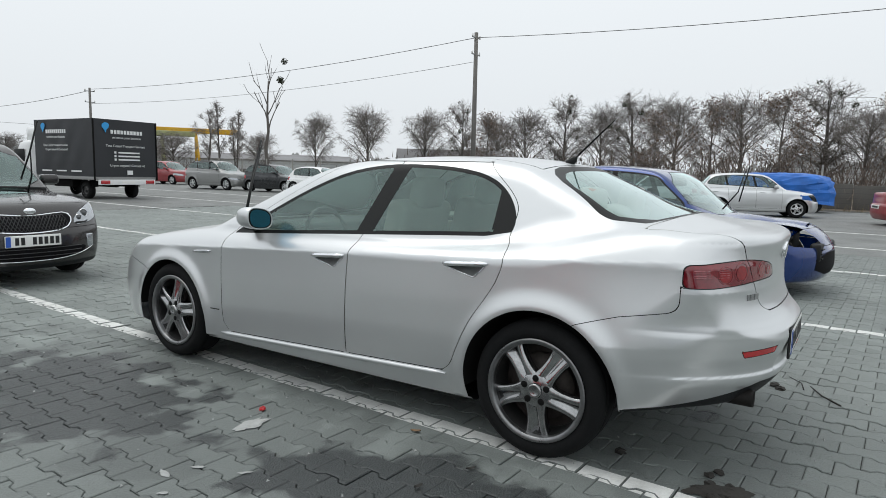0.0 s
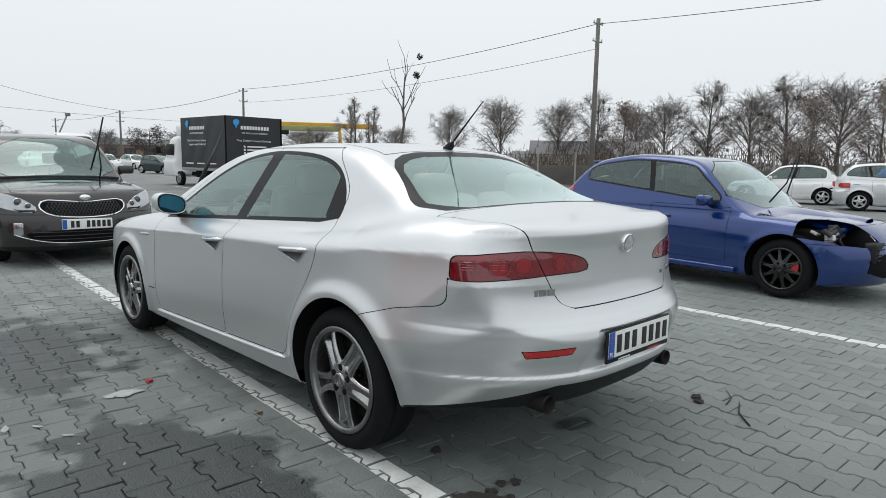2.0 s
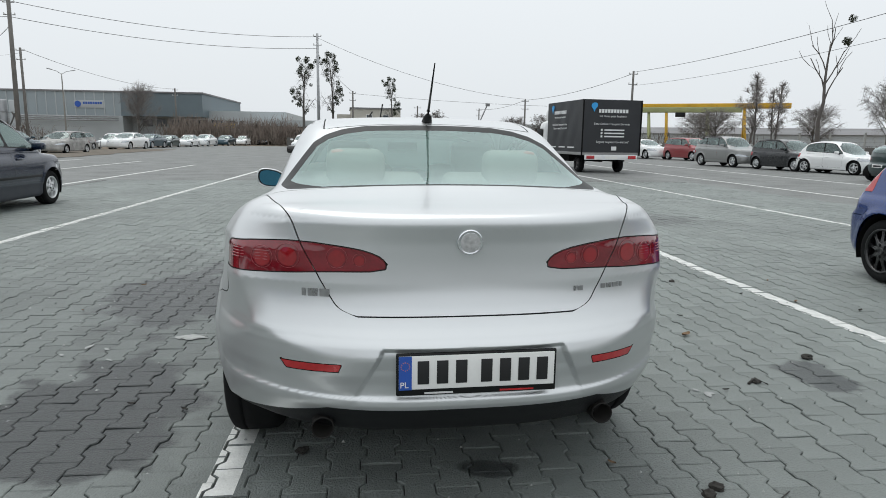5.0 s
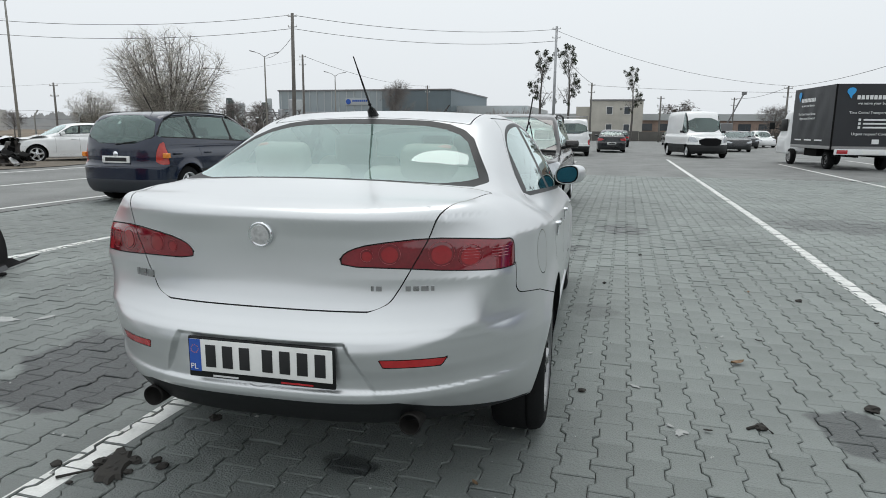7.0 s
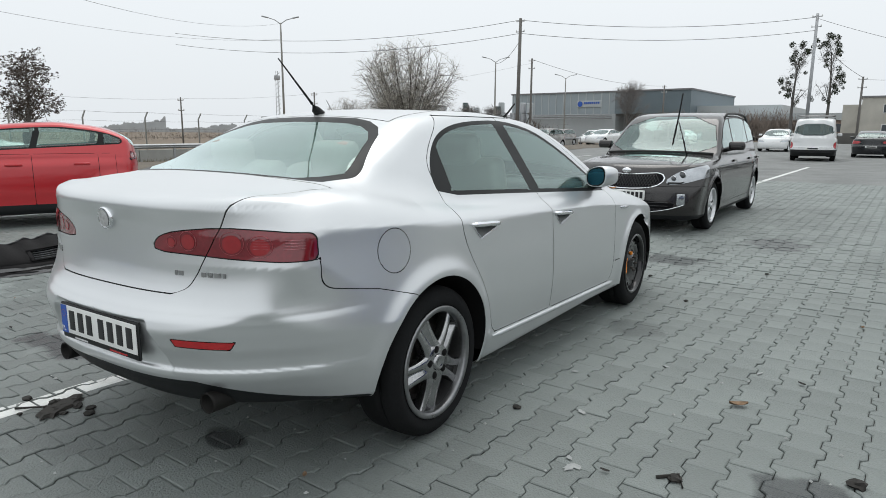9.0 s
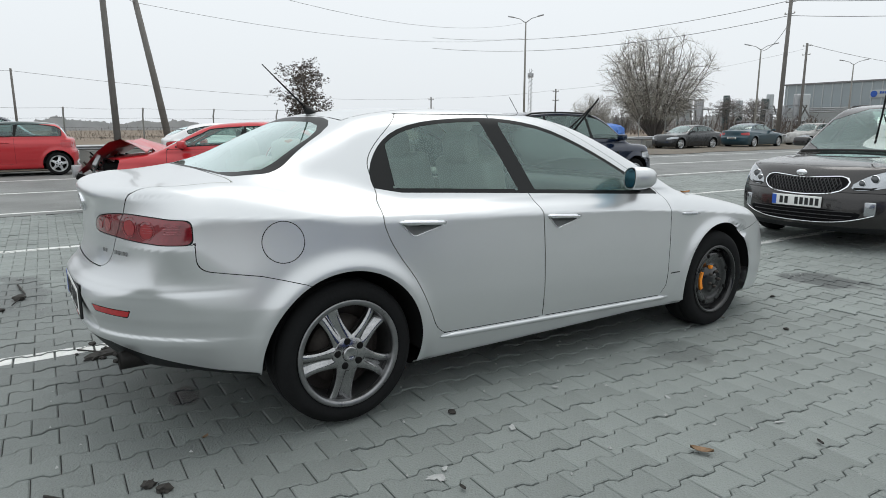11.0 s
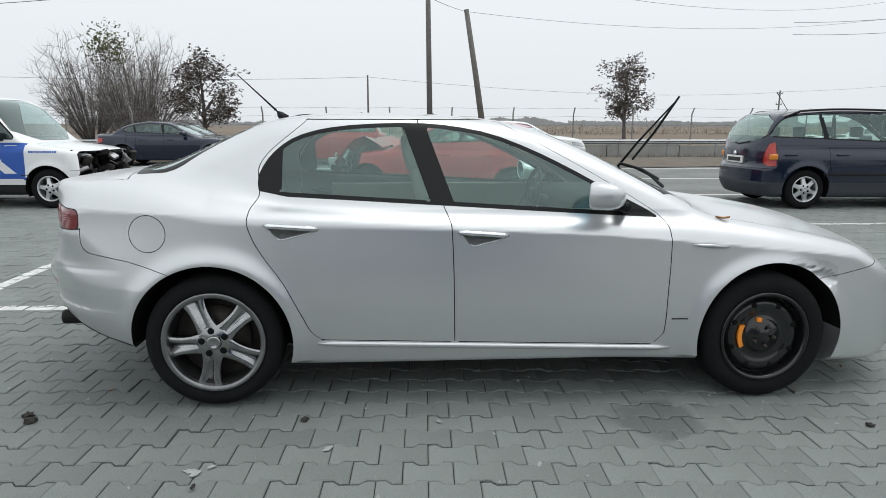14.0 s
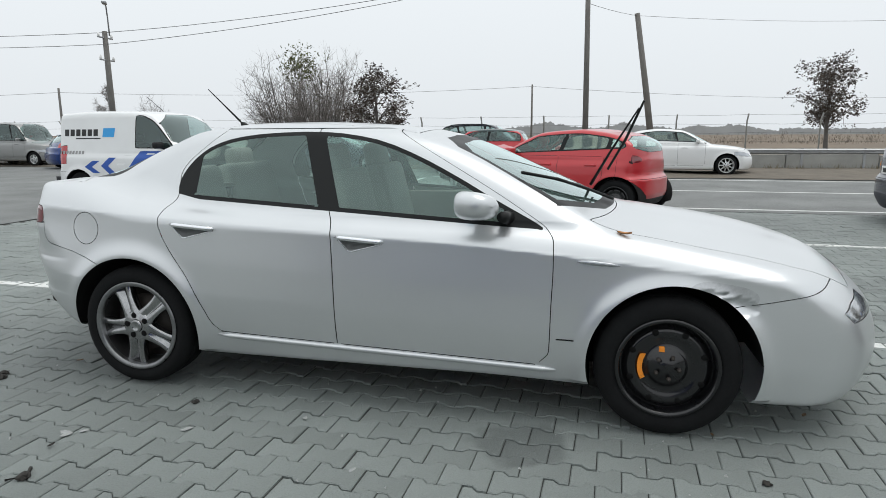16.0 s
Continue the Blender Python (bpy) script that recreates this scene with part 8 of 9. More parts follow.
def tree_kind(seed, height, trunk, depth, forks, twigs, spread, up, label, stems=1, first=0.3, twigm=None, balls=0, leaves=0, leafm=None, base_r=0.0, rad=None, twig_r=0.010, shrink=0.72):
    """One model tree, kept far below the ground's horizon only by being copied: it stands at its own place."""
    rng = random.Random(seed)
    out = dict(v=[], f=[], tv=[], tf=[], tips=[])
    for s in range(stems):
        a = 6.283 * s / max(1, stems) + rng.random()
        start = Vector((base_r * math.cos(a), base_r * math.sin(a), -0.1))
        lean = Vector((math.cos(a), math.sin(a), 0)) * (0.35 if stems > 1 else 0.04)
        r0 = rad or height * 0.022
        n = 6
        pts = [start + (Vector((0, 0, 1)) + lean).normalized() * height * trunk * k / n + Vector((rng.gauss(0, 0.03), rng.gauss(0, 0.03), 0)) * height * 0.2 for k in range(n + 1)]
        pts[0] = start
        t = tube(pts, [r0 * (1 - 0.75 * k / n) for k in range(n + 1)], 7, True)
        o = len(out["v"])
        out["v"] += [tuple(v) for v in t[0]]
        out["f"] += [tuple(i + o for i in f) for f in t[1]]
        limbs = forks * 3 if stems == 1 else forks + 2
        for k in range(limbs):
            u = first + (1 - first) * (k + rng.random() * 0.6) / limbs
            i = min(n - 1, int(u * n))
            p = pts[i].lerp(pts[i + 1], min(1, u * n - i))
            a2 = 2.4 * k + rng.random()
            dirn = Vector((math.cos(a2) * spread, math.sin(a2) * spread, 0.75 + 0.5 * u))
            grow(rng, p, dirn + lean, height * (0.40 - 0.16 * u), r0 * (0.40 - 0.2 * u), depth, out, spread, up, forks, twigs, shrink=shrink)
    ob = thing("tree", None, label, "tree")
    part("trunk", (out["v"], out["f"], True), BARK, ob)
    tv, tf = out["tv"], out["tf"]
    crown = part("crown", (tv, tf, False), twigm or TWIG, ob, "bare twigs")
    crown["kind"] = "stuff"
    if balls or leaves:
        lv, lf = [], []
        centres = [rng.choice(out["tips"]) for _ in range(balls)] if balls else []
        for c in centres:
            R = rng.uniform(0.018, 0.038) * height
            for k in range(90):
                q = Vector((rng.gauss(0, 1), rng.gauss(0, 1), rng.gauss(0, 1))).normalized() * R * rng.random() ** 0.33
                p = Vector(c) + q
                a, b = Vector((rng.gauss(0, 1), rng.gauss(0, 1), rng.gauss(0, 1))).normalized() * R * 0.35, Vector((rng.gauss(0, 1), rng.gauss(0, 1), rng.gauss(0, 1))).normalized() * R * 0.18
                o = len(lv)
                lv += [tuple(p - a), tuple(p + b), tuple(p + a), tuple(p - b)]
                lf.append((o, o + 1, o + 2, o + 3))
        for k in range(leaves):
            c = rng.choice(out["tips"])
            p = Vector(c) + Vector((rng.gauss(0, 1), rng.gauss(0, 1), rng.gauss(0, 1))) * height * 0.018
            a, b = Vector((rng.gauss(0, 1), rng.gauss(0, 1), rng.gauss(0, 1))).normalized() * 0.07, Vector((rng.gauss(0, 1), rng.gauss(0, 1), rng.gauss(0, 1))).normalized() * 0.045
            o = len(lv)
            lv += [tuple(p - a), tuple(p + b), tuple(p + a), tuple(p - b)]
            lf.append((o, o + 1, o + 2, o + 3))
        part("leaves", (lv, lf, False), leafm or MISTLE, ob)["kind"] = "stuff"
    return ob


def plant_tree(src, x, y, h, model_h, rz, wide=1.0):
    k = h / model_h
    return copy_thing(src, pose(x, y, 0, 0, 0, rz) @ Matrix.Diagonal((k * wide, k * wide, k, 1)))


def crown_tree(seed, h, rx, z0, trunk_r, limbs, subs, twigs, label, up=0.35, twig=0.07, stems=1, twigm=None, leaves=0, leafm=None, balls=0, gap=0.0, wide=0.0008):
    """A tree whose twigs fill an uneven egg-shaped crown from z0 to h."""
    rng = random.Random(seed)
    C, rz = Vector((0, 0, (z0 + h) / 2)), (h - z0) / 2
    wood = []

    def vec():
        return Vector((rng.gauss(0, 1), rng.gauss(0, 1), rng.gauss(0, 1))).normalized()

    def bend(a, b, lift, n, r0, r1, sides_n):
        pts = []
        c = a.lerp(b, 0.45) + Vector((0, 0, lift)) + vec() * (b - a).length * 0.08
        for k in range(n + 1):
            t = k / n
            pts.append(a * (1 - t) ** 2 + c * 2 * t * (1 - t) + b * t * t)
        wood.append(tube(pts, [r0 + (r1 - r0) * k / n for k in range(n + 1)], sides_n, False))
        return pts

    if stems == 1:
        top = Vector((rng.gauss(0, 0.02) * h, rng.gauss(0, 0.02) * h, h * 0.82))
        trunk = bend(Vector((0, 0, -0.1)), top, 0, 7, trunk_r, trunk_r * 0.22, 8)
    tips, lines = [], []
    for k in range(limbs):
        d = vec()
        d.z = d.z if d.z > -0.7 else -d.z
        e = Vector((d.x * rx, d.y * rx, d.z * rz)) * rng.uniform(0.55, 0.92) * (1 + 0.15 * math.sin(3 * math.atan2(d.y, d.x) + seed)) + C
        if stems == 1:
            u = min(0.95, max(0.16, (e.z - 0.10 * h - 0.42 * Vector((e.x, e.y)).length) / (h * 0.82)))
            i = min(6, int(u * 7))
            a = trunk[i].lerp(trunk[i + 1], u * 7 - i)
            r0 = trunk_r * (0.42 - 0.3 * u)
        else:
            ang = math.atan2(e.y, e.x)
            a = Vector((math.cos(ang) * 0.04 * h * rng.random(), math.sin(ang) * 0.04 * h * rng.random(), -0.05))
            r0 = trunk_r
        pts = bend(a, e, (e.z - a.z) * (0.16 if stems == 1 else 0.05), 5, r0, r0 * 0.3, 4)
        for q in range(subs):
            t = rng.uniform(0.3, 1.0)
            i = min(4, int(t * 5))
            p = pts[i].lerp(pts[i + 1], t * 5 - i)
            out = (p - C)
            out = Vector((out.x / rx, out.y / rx, out.z / rz))
            n = Vector((out.x * 1.2, out.y * 1.2, out.z + up)).normalized() * 0.8 + vec()
            f = p + n.normalized() * rx * rng.uniform(0.22, 0.5)
            g = f - C
            m = math.sqrt((g.x / rx) ** 2 + (g.y / rx) ** 2 + (g.z / rz) ** 2)
            if m > 1.0:
                f = C + g / m * rng.uniform(0.9, 1.02)
            lines.append(bend(p, f, 0.02 * h, 3, max(0.004 * h * 0.3, r0 * 0.3), 0.0012 * h, 3))
    tv, tf = [], []
    for pts in lines:
        for q in range(twigs):
            t = rng.random()
            i = min(2, int(t * 3))
            p = pts[i].lerp(pts[i + 1], t * 3 - i)
            n = ((p - C).normalized() * 0.5 + Vector((0, 0, up * 0.7)) + vec()).normalized()
            f = p + n * h * twig * rng.uniform(0.5, 1.2)
            w = n.cross(vec()).normalized() * h * wide
            mid = p.lerp(f, 0.55) + vec() * h * 0.006
            o = len(tv)
            tv += [tuple(p - w), tuple(p + w), tuple(mid + w * 0.7), tuple(mid - w * 0.7), tuple(f)]
            tf += [(o, o + 1, o + 2, o + 3), (o + 3, o + 2, o + 4)]
            tips.append(f)
    ob = thing("tree", None, label, "tree")
    part("trunk", join(*wood), BARK, ob)
    part("crown", (tv, tf, False), twigm or TWIG, ob, "fine bare twigs")["kind"] = "stuff"
    lv, lf = [], []
    for k in range(balls):
        c, R = rng.choice(tips), rng.uniform(0.016, 0.034) * h
        for _ in range(70):
            p = c + vec() * R * rng.random() ** 0.33
            a, b2 = vec() * R * 0.35, vec() * R * 0.18
            o = len(lv)
            lv += [tuple(p - a), tuple(p + b2), tuple(p + a), tuple(p - b2)]
            lf.append((o, o + 1, o + 2, o + 3))
    for k in range(leaves):
        p = rng.choice(tips) + vec() * h * 0.012
        a, b2 = vec() * 0.011 * h, vec() * 0.007 * h
        o = len(lv)
        lv += [tuple(p - a), tuple(p + b2), tuple(p + a), tuple(p - b2)]
        lf.append((o, o + 1, o + 2, o + 3))
    if lv:
        part("leaves", (lv, lf, False), leafm or MISTLE, ob)["kind"] = "stuff"
    return ob


# models stand at one of their real places each
round_tree = crown_tree(1, 10, 3.7, 1.2, 0.19, 34, 18, 12, "bare broad-crowned tree behind the fence", wide=0.0007)
round_tree.matrix_basis = pose(57.7, 49.1, 0)
tall_tree = crown_tree(2, 10, 3.3, 1.0, 0.19, 34, 18, 12, "tall bare tree with clumps of mistletoe", balls=14, up=0.5, wide=0.0007)
tall_tree.matrix_basis = pose(62.8, 25.6, 0)
mistle_tree = crown_tree(3, 10, 1.5, 3.2, 0.20, 16, 6, 8, "slender tree loaded with dark mistletoe balls", balls=34, up=0.3)
mistle_tree.matrix_basis = pose(-4.5, 68.0, 0)
dead_tree = tree_kind(4, 10, 0.95, 2, 2, 3, 0.5, 0.25, "pruned bare tree with a few upright limbs", first=0.45, balls=3)
dead_tree.matrix_basis = pose(44.1, 51.6, 0) @ Matrix.Diagonal((1.1, 1.1, 1.12, 1))
willow = crown_tree(5, 10, 5.2, 1.4, 0.055, 64, 24, 14, "dense rounded bare willow in the field", up=0.8, stems=9, twigm=TWIG_OLIVE, twig=0.09, wide=0.0006)
willow.matrix_basis = pose(-42.6, 56.8, 0) @ Matrix.Diagonal((1.22, 1.22, 1.16, 1))
shrub = crown_tree(6, 6, 2.9, 0.0, 0.035, 60, 8, 8, "tall bare shrub with many thin upright stems", up=1.3, stems=9, twig=0.12, wide=0.0010)
shrub.matrix_basis = pose(-31.5, -16.2, 0)
leafy = crown_tree(7, 6, 1.75, 1.3, 0.12, 18, 7, 12, "small dark tree with withered brown leaves", leaves=4600, leafm=LEAF_BROWN, up=0.4, wide=0.0012)
leafy.matrix_basis = pose(-38.7, 14.9, 0) @ Matrix.Diagonal((1.25, 1.25, 1.0, 1))
rusty = crown_tree(9, 8, 2.6, 0.8, 0.12, 26, 14, 10, "bare tree still holding some rusty leaves", leaves=1300, leafm=mat("rusty_leaves", (0.17, 0.115, 0.085), 0.9, vary=0.4, scale=3), up=0.5, wide=0.0011)
rusty.matrix_basis = pose(57.5, 9.1, 0) @ Matrix.Diagonal((1.1, 1.1, 1.06, 1))
narrow = crown_tree(8, 8, 0.95, 1.6, 0.11, 20, 6, 12, "slim bare tree rising beside the gantry", up=0.5, twig=0.06, wide=0.0013)
narrow.matrix_basis = pose(33.5, 45.6, 0)

for x, y, h, kind, w in ((41.0, 57.9, 8.4, narrow, 1.3), (53.6, 53.6, 8.7, round_tree, 0.9), (60.5, 42.2, 9.4, round_tree, 1.0), (60.3, 37.0, 9.4, tall_tree, 0.9), (71.1, 38.4, 9.5, round_tree, 1.1), (59.4, 28.3, 8.8, round_tree, 1.0), (58.7, 16.4, 9.2, tall_tree, 1.3), (64.5, 14.2, 10.3, round_tree, 1.1),
                         (65.8, 8.2, 10.4, round_tree, 1.2), (56.3, 3.7, 8.1, rusty, 1.1), (62.5, 0.9, 9.9, tall_tree, 1.5), (56.6, -2.3, 7.9, round_tree, 1.1), (60, -7, 9.0, tall_tree, 1.2), (55, -12, 8.0, round_tree, 1.2), (61.0, 20.5, 9.2, round_tree, 1.0), (52, 12.5, 6.5, rusty, 1.1), (60.5, 33.5, 7.8, rusty, 1.0), (57.0, -4.5, 8.0, rusty, 1.1), 
                         (35.9, 46.3, 7.2, narrow, 1.1), (34.6, 44.6, 6.4, narrow, 1.0), (-1.8, 66.1, 10.2, mistle_tree, 0.9), (5.6, 81.0, 9.2, mistle_tree, 0.9), (-31.2, 101, 9.9, round_tree, 0.9), (-35.0, -14.6, 6.6, shrub, 1.0), (-28.2, -9.6, 4.8, leafy, 1.2), (-32.5, -25.7, 3.8, shrub, 0.7), (-24, -22, 4.2, narrow, 1.0), (-29.5, -13.5, 5.4, shrub, 0.9),
                         (15.4, 115.4, 6.6, leafy, 1.5), (-66, 60, 3.4, round_tree, 1.2), (-60, 66, 5, willow, 1.0), (-47, 84, 5.5, round_tree, 1.2), (-60, 72, 4.5, shrub, 1.2), (-55, 90, 6, round_tree, 1.3), (23, 84, 5, round_tree, 1.3), (14, 90, 4.5, round_tree, 1.4), (27, 80, 5.2, leafy, 1.5), (40, 62, 5.5, round_tree, 1.4), (46, 76, 6.0, round_tree, 1.5), (30, 78, 5.0, round_tree, 1.4), (52, 62, 6.2, round_tree, 1.3)):
    model_h = 8 if kind in (narrow, rusty) else 6 if kind in (shrub, leafy) else 10
    plant_tree(kind, x, y, h * 1.01, model_h, (x * 37 + y * 53) % 360, w)
# the yellow-green clump in the tall shrub
rng = random.Random(55)
lv, lf = [], []
for k in range(700):
    p = Vector((-30.6 + rng.gauss(0, 0.45), -14.7 + rng.gauss(0, 0.5), 5.0 + rng.gauss(0, 0.5)))
    a, b = Vector((rng.gauss(0, 1), rng.gauss(0, 1), rng.gauss(0, 1))).normalized() * 0.09, Vector((rng.gauss(0, 1), rng.gauss(0, 1), rng.gauss(0, 1))).normalized() * 0.05
    o = len(lv)
    lv += [tuple(p - a), tuple(p + b), tuple(p + a), tuple(p - b)]
    lf.append((o, o + 1, o + 2, o + 3))
tagged(new("mistletoe_clump", mesh_of("mistletoe_clump", lv, lf, LEAF_GREEN, False)), "olive green mistletoe clump in the bare shrub", "mistletoe", kind="stuff")


def thicket(name, x0, y0, x1, y1, h, n, seed, material, label):
    """A band of scrub: many thin upright blades and small leaves with an uneven top."""
    rng = random.Random(seed)
    vs, fs = [], []
    for k in range(n):
        t = rng.random()
        x, y = x0 + (x1 - x0) * t + rng.gauss(0, 1.2), y0 + (y1 - y0) * t + rng.gauss(0, 1.2)
        hh = h * (0.55 + 0.3 * math.sin(t * 23 + seed) * math.sin(t * 61) + 0.35 * rng.random())
        z0 = rng.random() ** 1.3 * hh * 0.8
        a = Vector((rng.gauss(0, 0.35), rng.gauss(0, 0.35), 1)).normalized() * h * rng.uniform(0.10, 0.3)
        w = Vector((rng.gauss(0, 1), rng.gauss(0, 1), rng.gauss(0, 0.5))).normalized() * h * 0.012
        p = Vector((x, y, z0))
        o = len(vs)
        vs += [tuple(p - w), tuple(p + w), tuple(p + a + w * 0.3), tuple(p + a - w * 0.3)]
        fs.append((o, o + 1, o + 2, o + 3))
    tagged(new(name, mesh_of(name, vs, fs, material, False)), label, "scrub", kind="stuff")


SCRUB = mat("rusty_brown_scrub", (0.125, 0.10, 0.085), 0.95, vary=0.45, scale=0.6)
# pale grey paints the distance haze onto the far woods
SCRUB_GREY = mat("haze_tinted_scrub", (0.40, 0.41, 0.415), 0.95, vary=0.15, scale=0.2)
thicket("scrub", 54, -16, 52, 44, 3.6, 9000, 1, SCRUB, "rusty brown scrub under the bare trees")
thicket("scrub", 33, -10, 34, 50, 1.7, 5000, 2, SCRUB, "brown scrub behind the fence")
thicket("scrub", -27, 102, -8, 103, 4.6, 11000, 3, mat("pale_brown_hedge", (0.22, 0.185, 0.16), 0.95, vary=0.4, scale=0.5), "brown hedge by the road")
thicket("scrub", -66, 78, -44, 98, 3.4, 3000, 4, SCRUB, "brown scrub before the warehouse")
thicket("scrub", 20, 75, 44, 62, 2.8, 3000, 5, SCRUB, "brown scrub under the gantry")


def ridge(x0, y0, x1, y1, h, seed, label):
    """A far line of woods with an uneven top, several rows deep."""
    rng = random.Random(seed)
    vs, fs = [], []
    d = Vector((x1 - x0, y1 - y0, 0))
    n = int(d.length / 0.4)
    side = Vector((-d.y, d.x, 0)).normalized()
    for row_n in range(3):
        o, drift = len(vs), 0.5
        for k in range(n + 1):
            p = Vector((x0, y0, 0)) + d * k / n + side * row_n * 6
            q = k * 0.4 + row_n * 40
            drift = min(1.4, max(0.0, drift + rng.gauss(0, 0.22) + 0.06 * (0.6 - drift)))
            clump = max(0.0, math.sin(q * 0.031 + seed) + 0.7 * math.sin(q * 0.083 + 2 * seed))
            z = h * (0.22 + 0.30 * clump + (0.08 + 0.10 * clump) * drift + 0.10 * rng.random()) * (0.6 + 0.12 * row_n)
            vs += [tuple(p - Vector((0, 0, 0.2))), tuple(p + Vector((0, 0, max(0.8, z))))]
        for k in range(n):
            fs.append((o + 2 * k, o + 2 * k + 2, o + 2 * k + 3, o + 2 * k + 1))
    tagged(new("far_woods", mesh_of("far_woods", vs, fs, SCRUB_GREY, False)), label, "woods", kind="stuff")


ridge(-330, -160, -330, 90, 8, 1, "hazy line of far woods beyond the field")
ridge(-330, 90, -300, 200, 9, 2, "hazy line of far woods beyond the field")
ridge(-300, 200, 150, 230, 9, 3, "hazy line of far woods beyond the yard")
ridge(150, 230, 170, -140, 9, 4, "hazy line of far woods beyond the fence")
thicket("scrub", -70, -10, -75, 60, 1.6, 4000, 11, SCRUB, "brown scrub in the field")


# ---- painted lines on the plain yard ----
def strip(x0, y0, x1, y1, w=0.12):
    d = Vector((x1 - x0, y1 - y0, 0)).normalized()
    n = Vector((-d.y, d.x, 0)) * w / 2
    a, b = Vector((x0, y0, 0.004)), Vector((x1, y1, 0.004))
    k = max(2, int((b - a).length / 0.8))
    vs, fs = [], []
    for i in range(k + 1):
        p = a.lerp(b, i / k)
        wob = 1 + random.uniform(-0.06, 0.06)
        vs += [p + n * wob, p - n * wob, p + n * wob - Vector((0, 0, 0.003)), p - n * wob - Vector((0, 0, 0.003))]
    for i in range(k):
        fs += [(4 * i, 4 * i + 1, 4 * i + 5, 4 * i + 4), (4 * i, 4 * i + 2, 4 * i + 6, 4 * i + 4), (4 * i + 1, 4 * i + 3, 4 * i + 7, 4 * i + 5)]
    return vs, fs, False


for lx, a, b in LINES:
    cuts = [(a, b)]
    if px0 < lx + SKEW * a < px1 + 0.3:
        cuts = [(a, py0), (py1, b)]
    for y0, y1 in cuts:
        if y1 - y0 > 0.5:
            tagged(new("bay_line", mesh_of("bay_line", *strip(lx + SKEW * y0, y0, lx + SKEW * y1, y1)[:2], LINE, False)), kind="structure")
tagged(new("bay_line", mesh_of("bay_line", *strip(-15, -3.74, px0 + 0.1, -3.74)[:2], LINE, False)), kind="structure")

# ---- interlocking pavers, the nearest ones singly ----
L, PITCH, JW = 0.2, 0.14, 0.0036


def paver_shape(bevel=0.0048):
    """An I-shaped paver: wide ends, narrow waist, chamfered rim."""
    def ring(inset, z):
        a, b = 0.0825 - inset, 0.0575 - inset
        e = L / 2 - inset
        half = [(a, -e), (a, -0.062), (b, -0.038), (b, 0.038), (a, 0.062), (a, e)]
        return [(x, y, z) for x, y in half] + [(-x, y, z) for x, y in half[::-1]]
    vs = ring(JW / 2, -0.012) + ring(JW / 2, -bevel * 0.7) + ring(JW / 2 + bevel, 0.0)
    n = 12
    fs = [tuple(range(2 * n, 3 * n))] + [(k * n + i, k * n + (i + 1) % n, (k + 1) * n + (i + 1) % n, (k + 1) * n + i) for k in range(2) for i in range(n)]
    return vs, fs


pv, pf = paver_shape()
rng = random.Random(4)
near_me = mesh_of("paver", pv, pf, PAVER, False)
base = np.array(pv)
bulk, paint_v, paint_f = [], [], []
singles = 0
turn = math.atan(SKEW)
cr, sr = math.cos(-turn), math.sin(-turn)


def clip(ring, f):
    """The part of a ring of points where f is below 0."""
    out = []
    for p, q in zip(ring, ring[1:] + ring[:1]):
        a, b = f(p), f(q)
        if a <= 0:
            out.append(p)
        if (a < 0) != (b < 0):
            t = a / (a - b)
            out.append((p[0] + (q[0] - p[0]) * t, p[1] + (q[1] - p[1]) * t, p[2] + (q[2] - p[2]) * t))
    return out


def skin(x, y, z, tx, ty, lx):
    """Paint on the part of a paver's top, from chamfer to chamfer, that a line crosses."""
    ring = [((a * cr - b * sr) + x, (a * sr + b * cr) + y, c + z + a * tx + b * ty + 0.0012) for a, b, c in pv[24:]]
    wear = rng.uniform(-0.006, 0.004)
    if lx is None:
        for f in (lambda p: p[1] + 3.68 + wear, lambda p: -3.80 + wear - p[1]):
            ring = clip(ring, f) if len(ring) > 2 else []
    else:
        for f in (lambda p: p[0] - lx - SKEW * p[1] - 0.06 - wear, lambda p: lx + SKEW * p[1] - 0.06 + wear - p[0]):
            ring = clip(ring, f) if len(ring) > 2 else []
    if len(ring) > 2:
        o = len(paint_v)
        paint_v.extend(ring)
        paint_f.append(tuple(range(o, o + len(ring))))


for i in range(int((px1 - px0) / PITCH) + 14):
    for j in range(int((py1 - py0) / L) + 2):
        u = px0 - 0.5 + i * PITCH
        v = py0 + (j + (0.5 if i % 2 else 0)) * L
        x, y = u + SKEW * v, v - SKEW * (u)
        if not (px0 + SKEW * (y - py0) < x < px1 + SKEW * (y - py0) and py0 - 0.1 < y < py1 + 0.1):
            continue
        z = rng.uniform(-0.0035, 0.0025) + sink(x, y)
        tilt_x, tilt_y = rng.gauss(0, 0.008), rng.gauss(0, 0.008)
        for lx, la, lb in LINES:
            if la < y < lb and abs(x - lx - SKEW * y) < 0.17:
                skin(x, y, z, tilt_x, tilt_y, lx)
        if abs(y + 3.74) < 0.2 and x < -0.95:
            skin(x, y, z, tilt_x, tilt_y, None)
        if singles < 300 and 1.15 < x < 2.75 and -2.9 < y < 2.4:
            ob = new("paver", near_me)
            ob.parent = yard
            ob.matrix_basis = Matrix.Translation((x, y, z)) @ Euler((tilt_y, tilt_x, -turn)).to_matrix().to_4x4()
            singles += 1
            continue
        b = base.copy()
        b[:, 2] += z + b[:, 0] * tilt_x + b[:, 1] * tilt_y
        bx, by = b[:, 0] * cr - b[:, 1] * sr + x, b[:, 0] * sr + b[:, 1] * cr + y
        bulk.append(np.stack([bx, by, b[:, 2]], -1))
V = np.vstack(bulk)
n = len(pv)
F = [tuple(q + k * n for q in f) for k in range(len(bulk)) for f in pf]
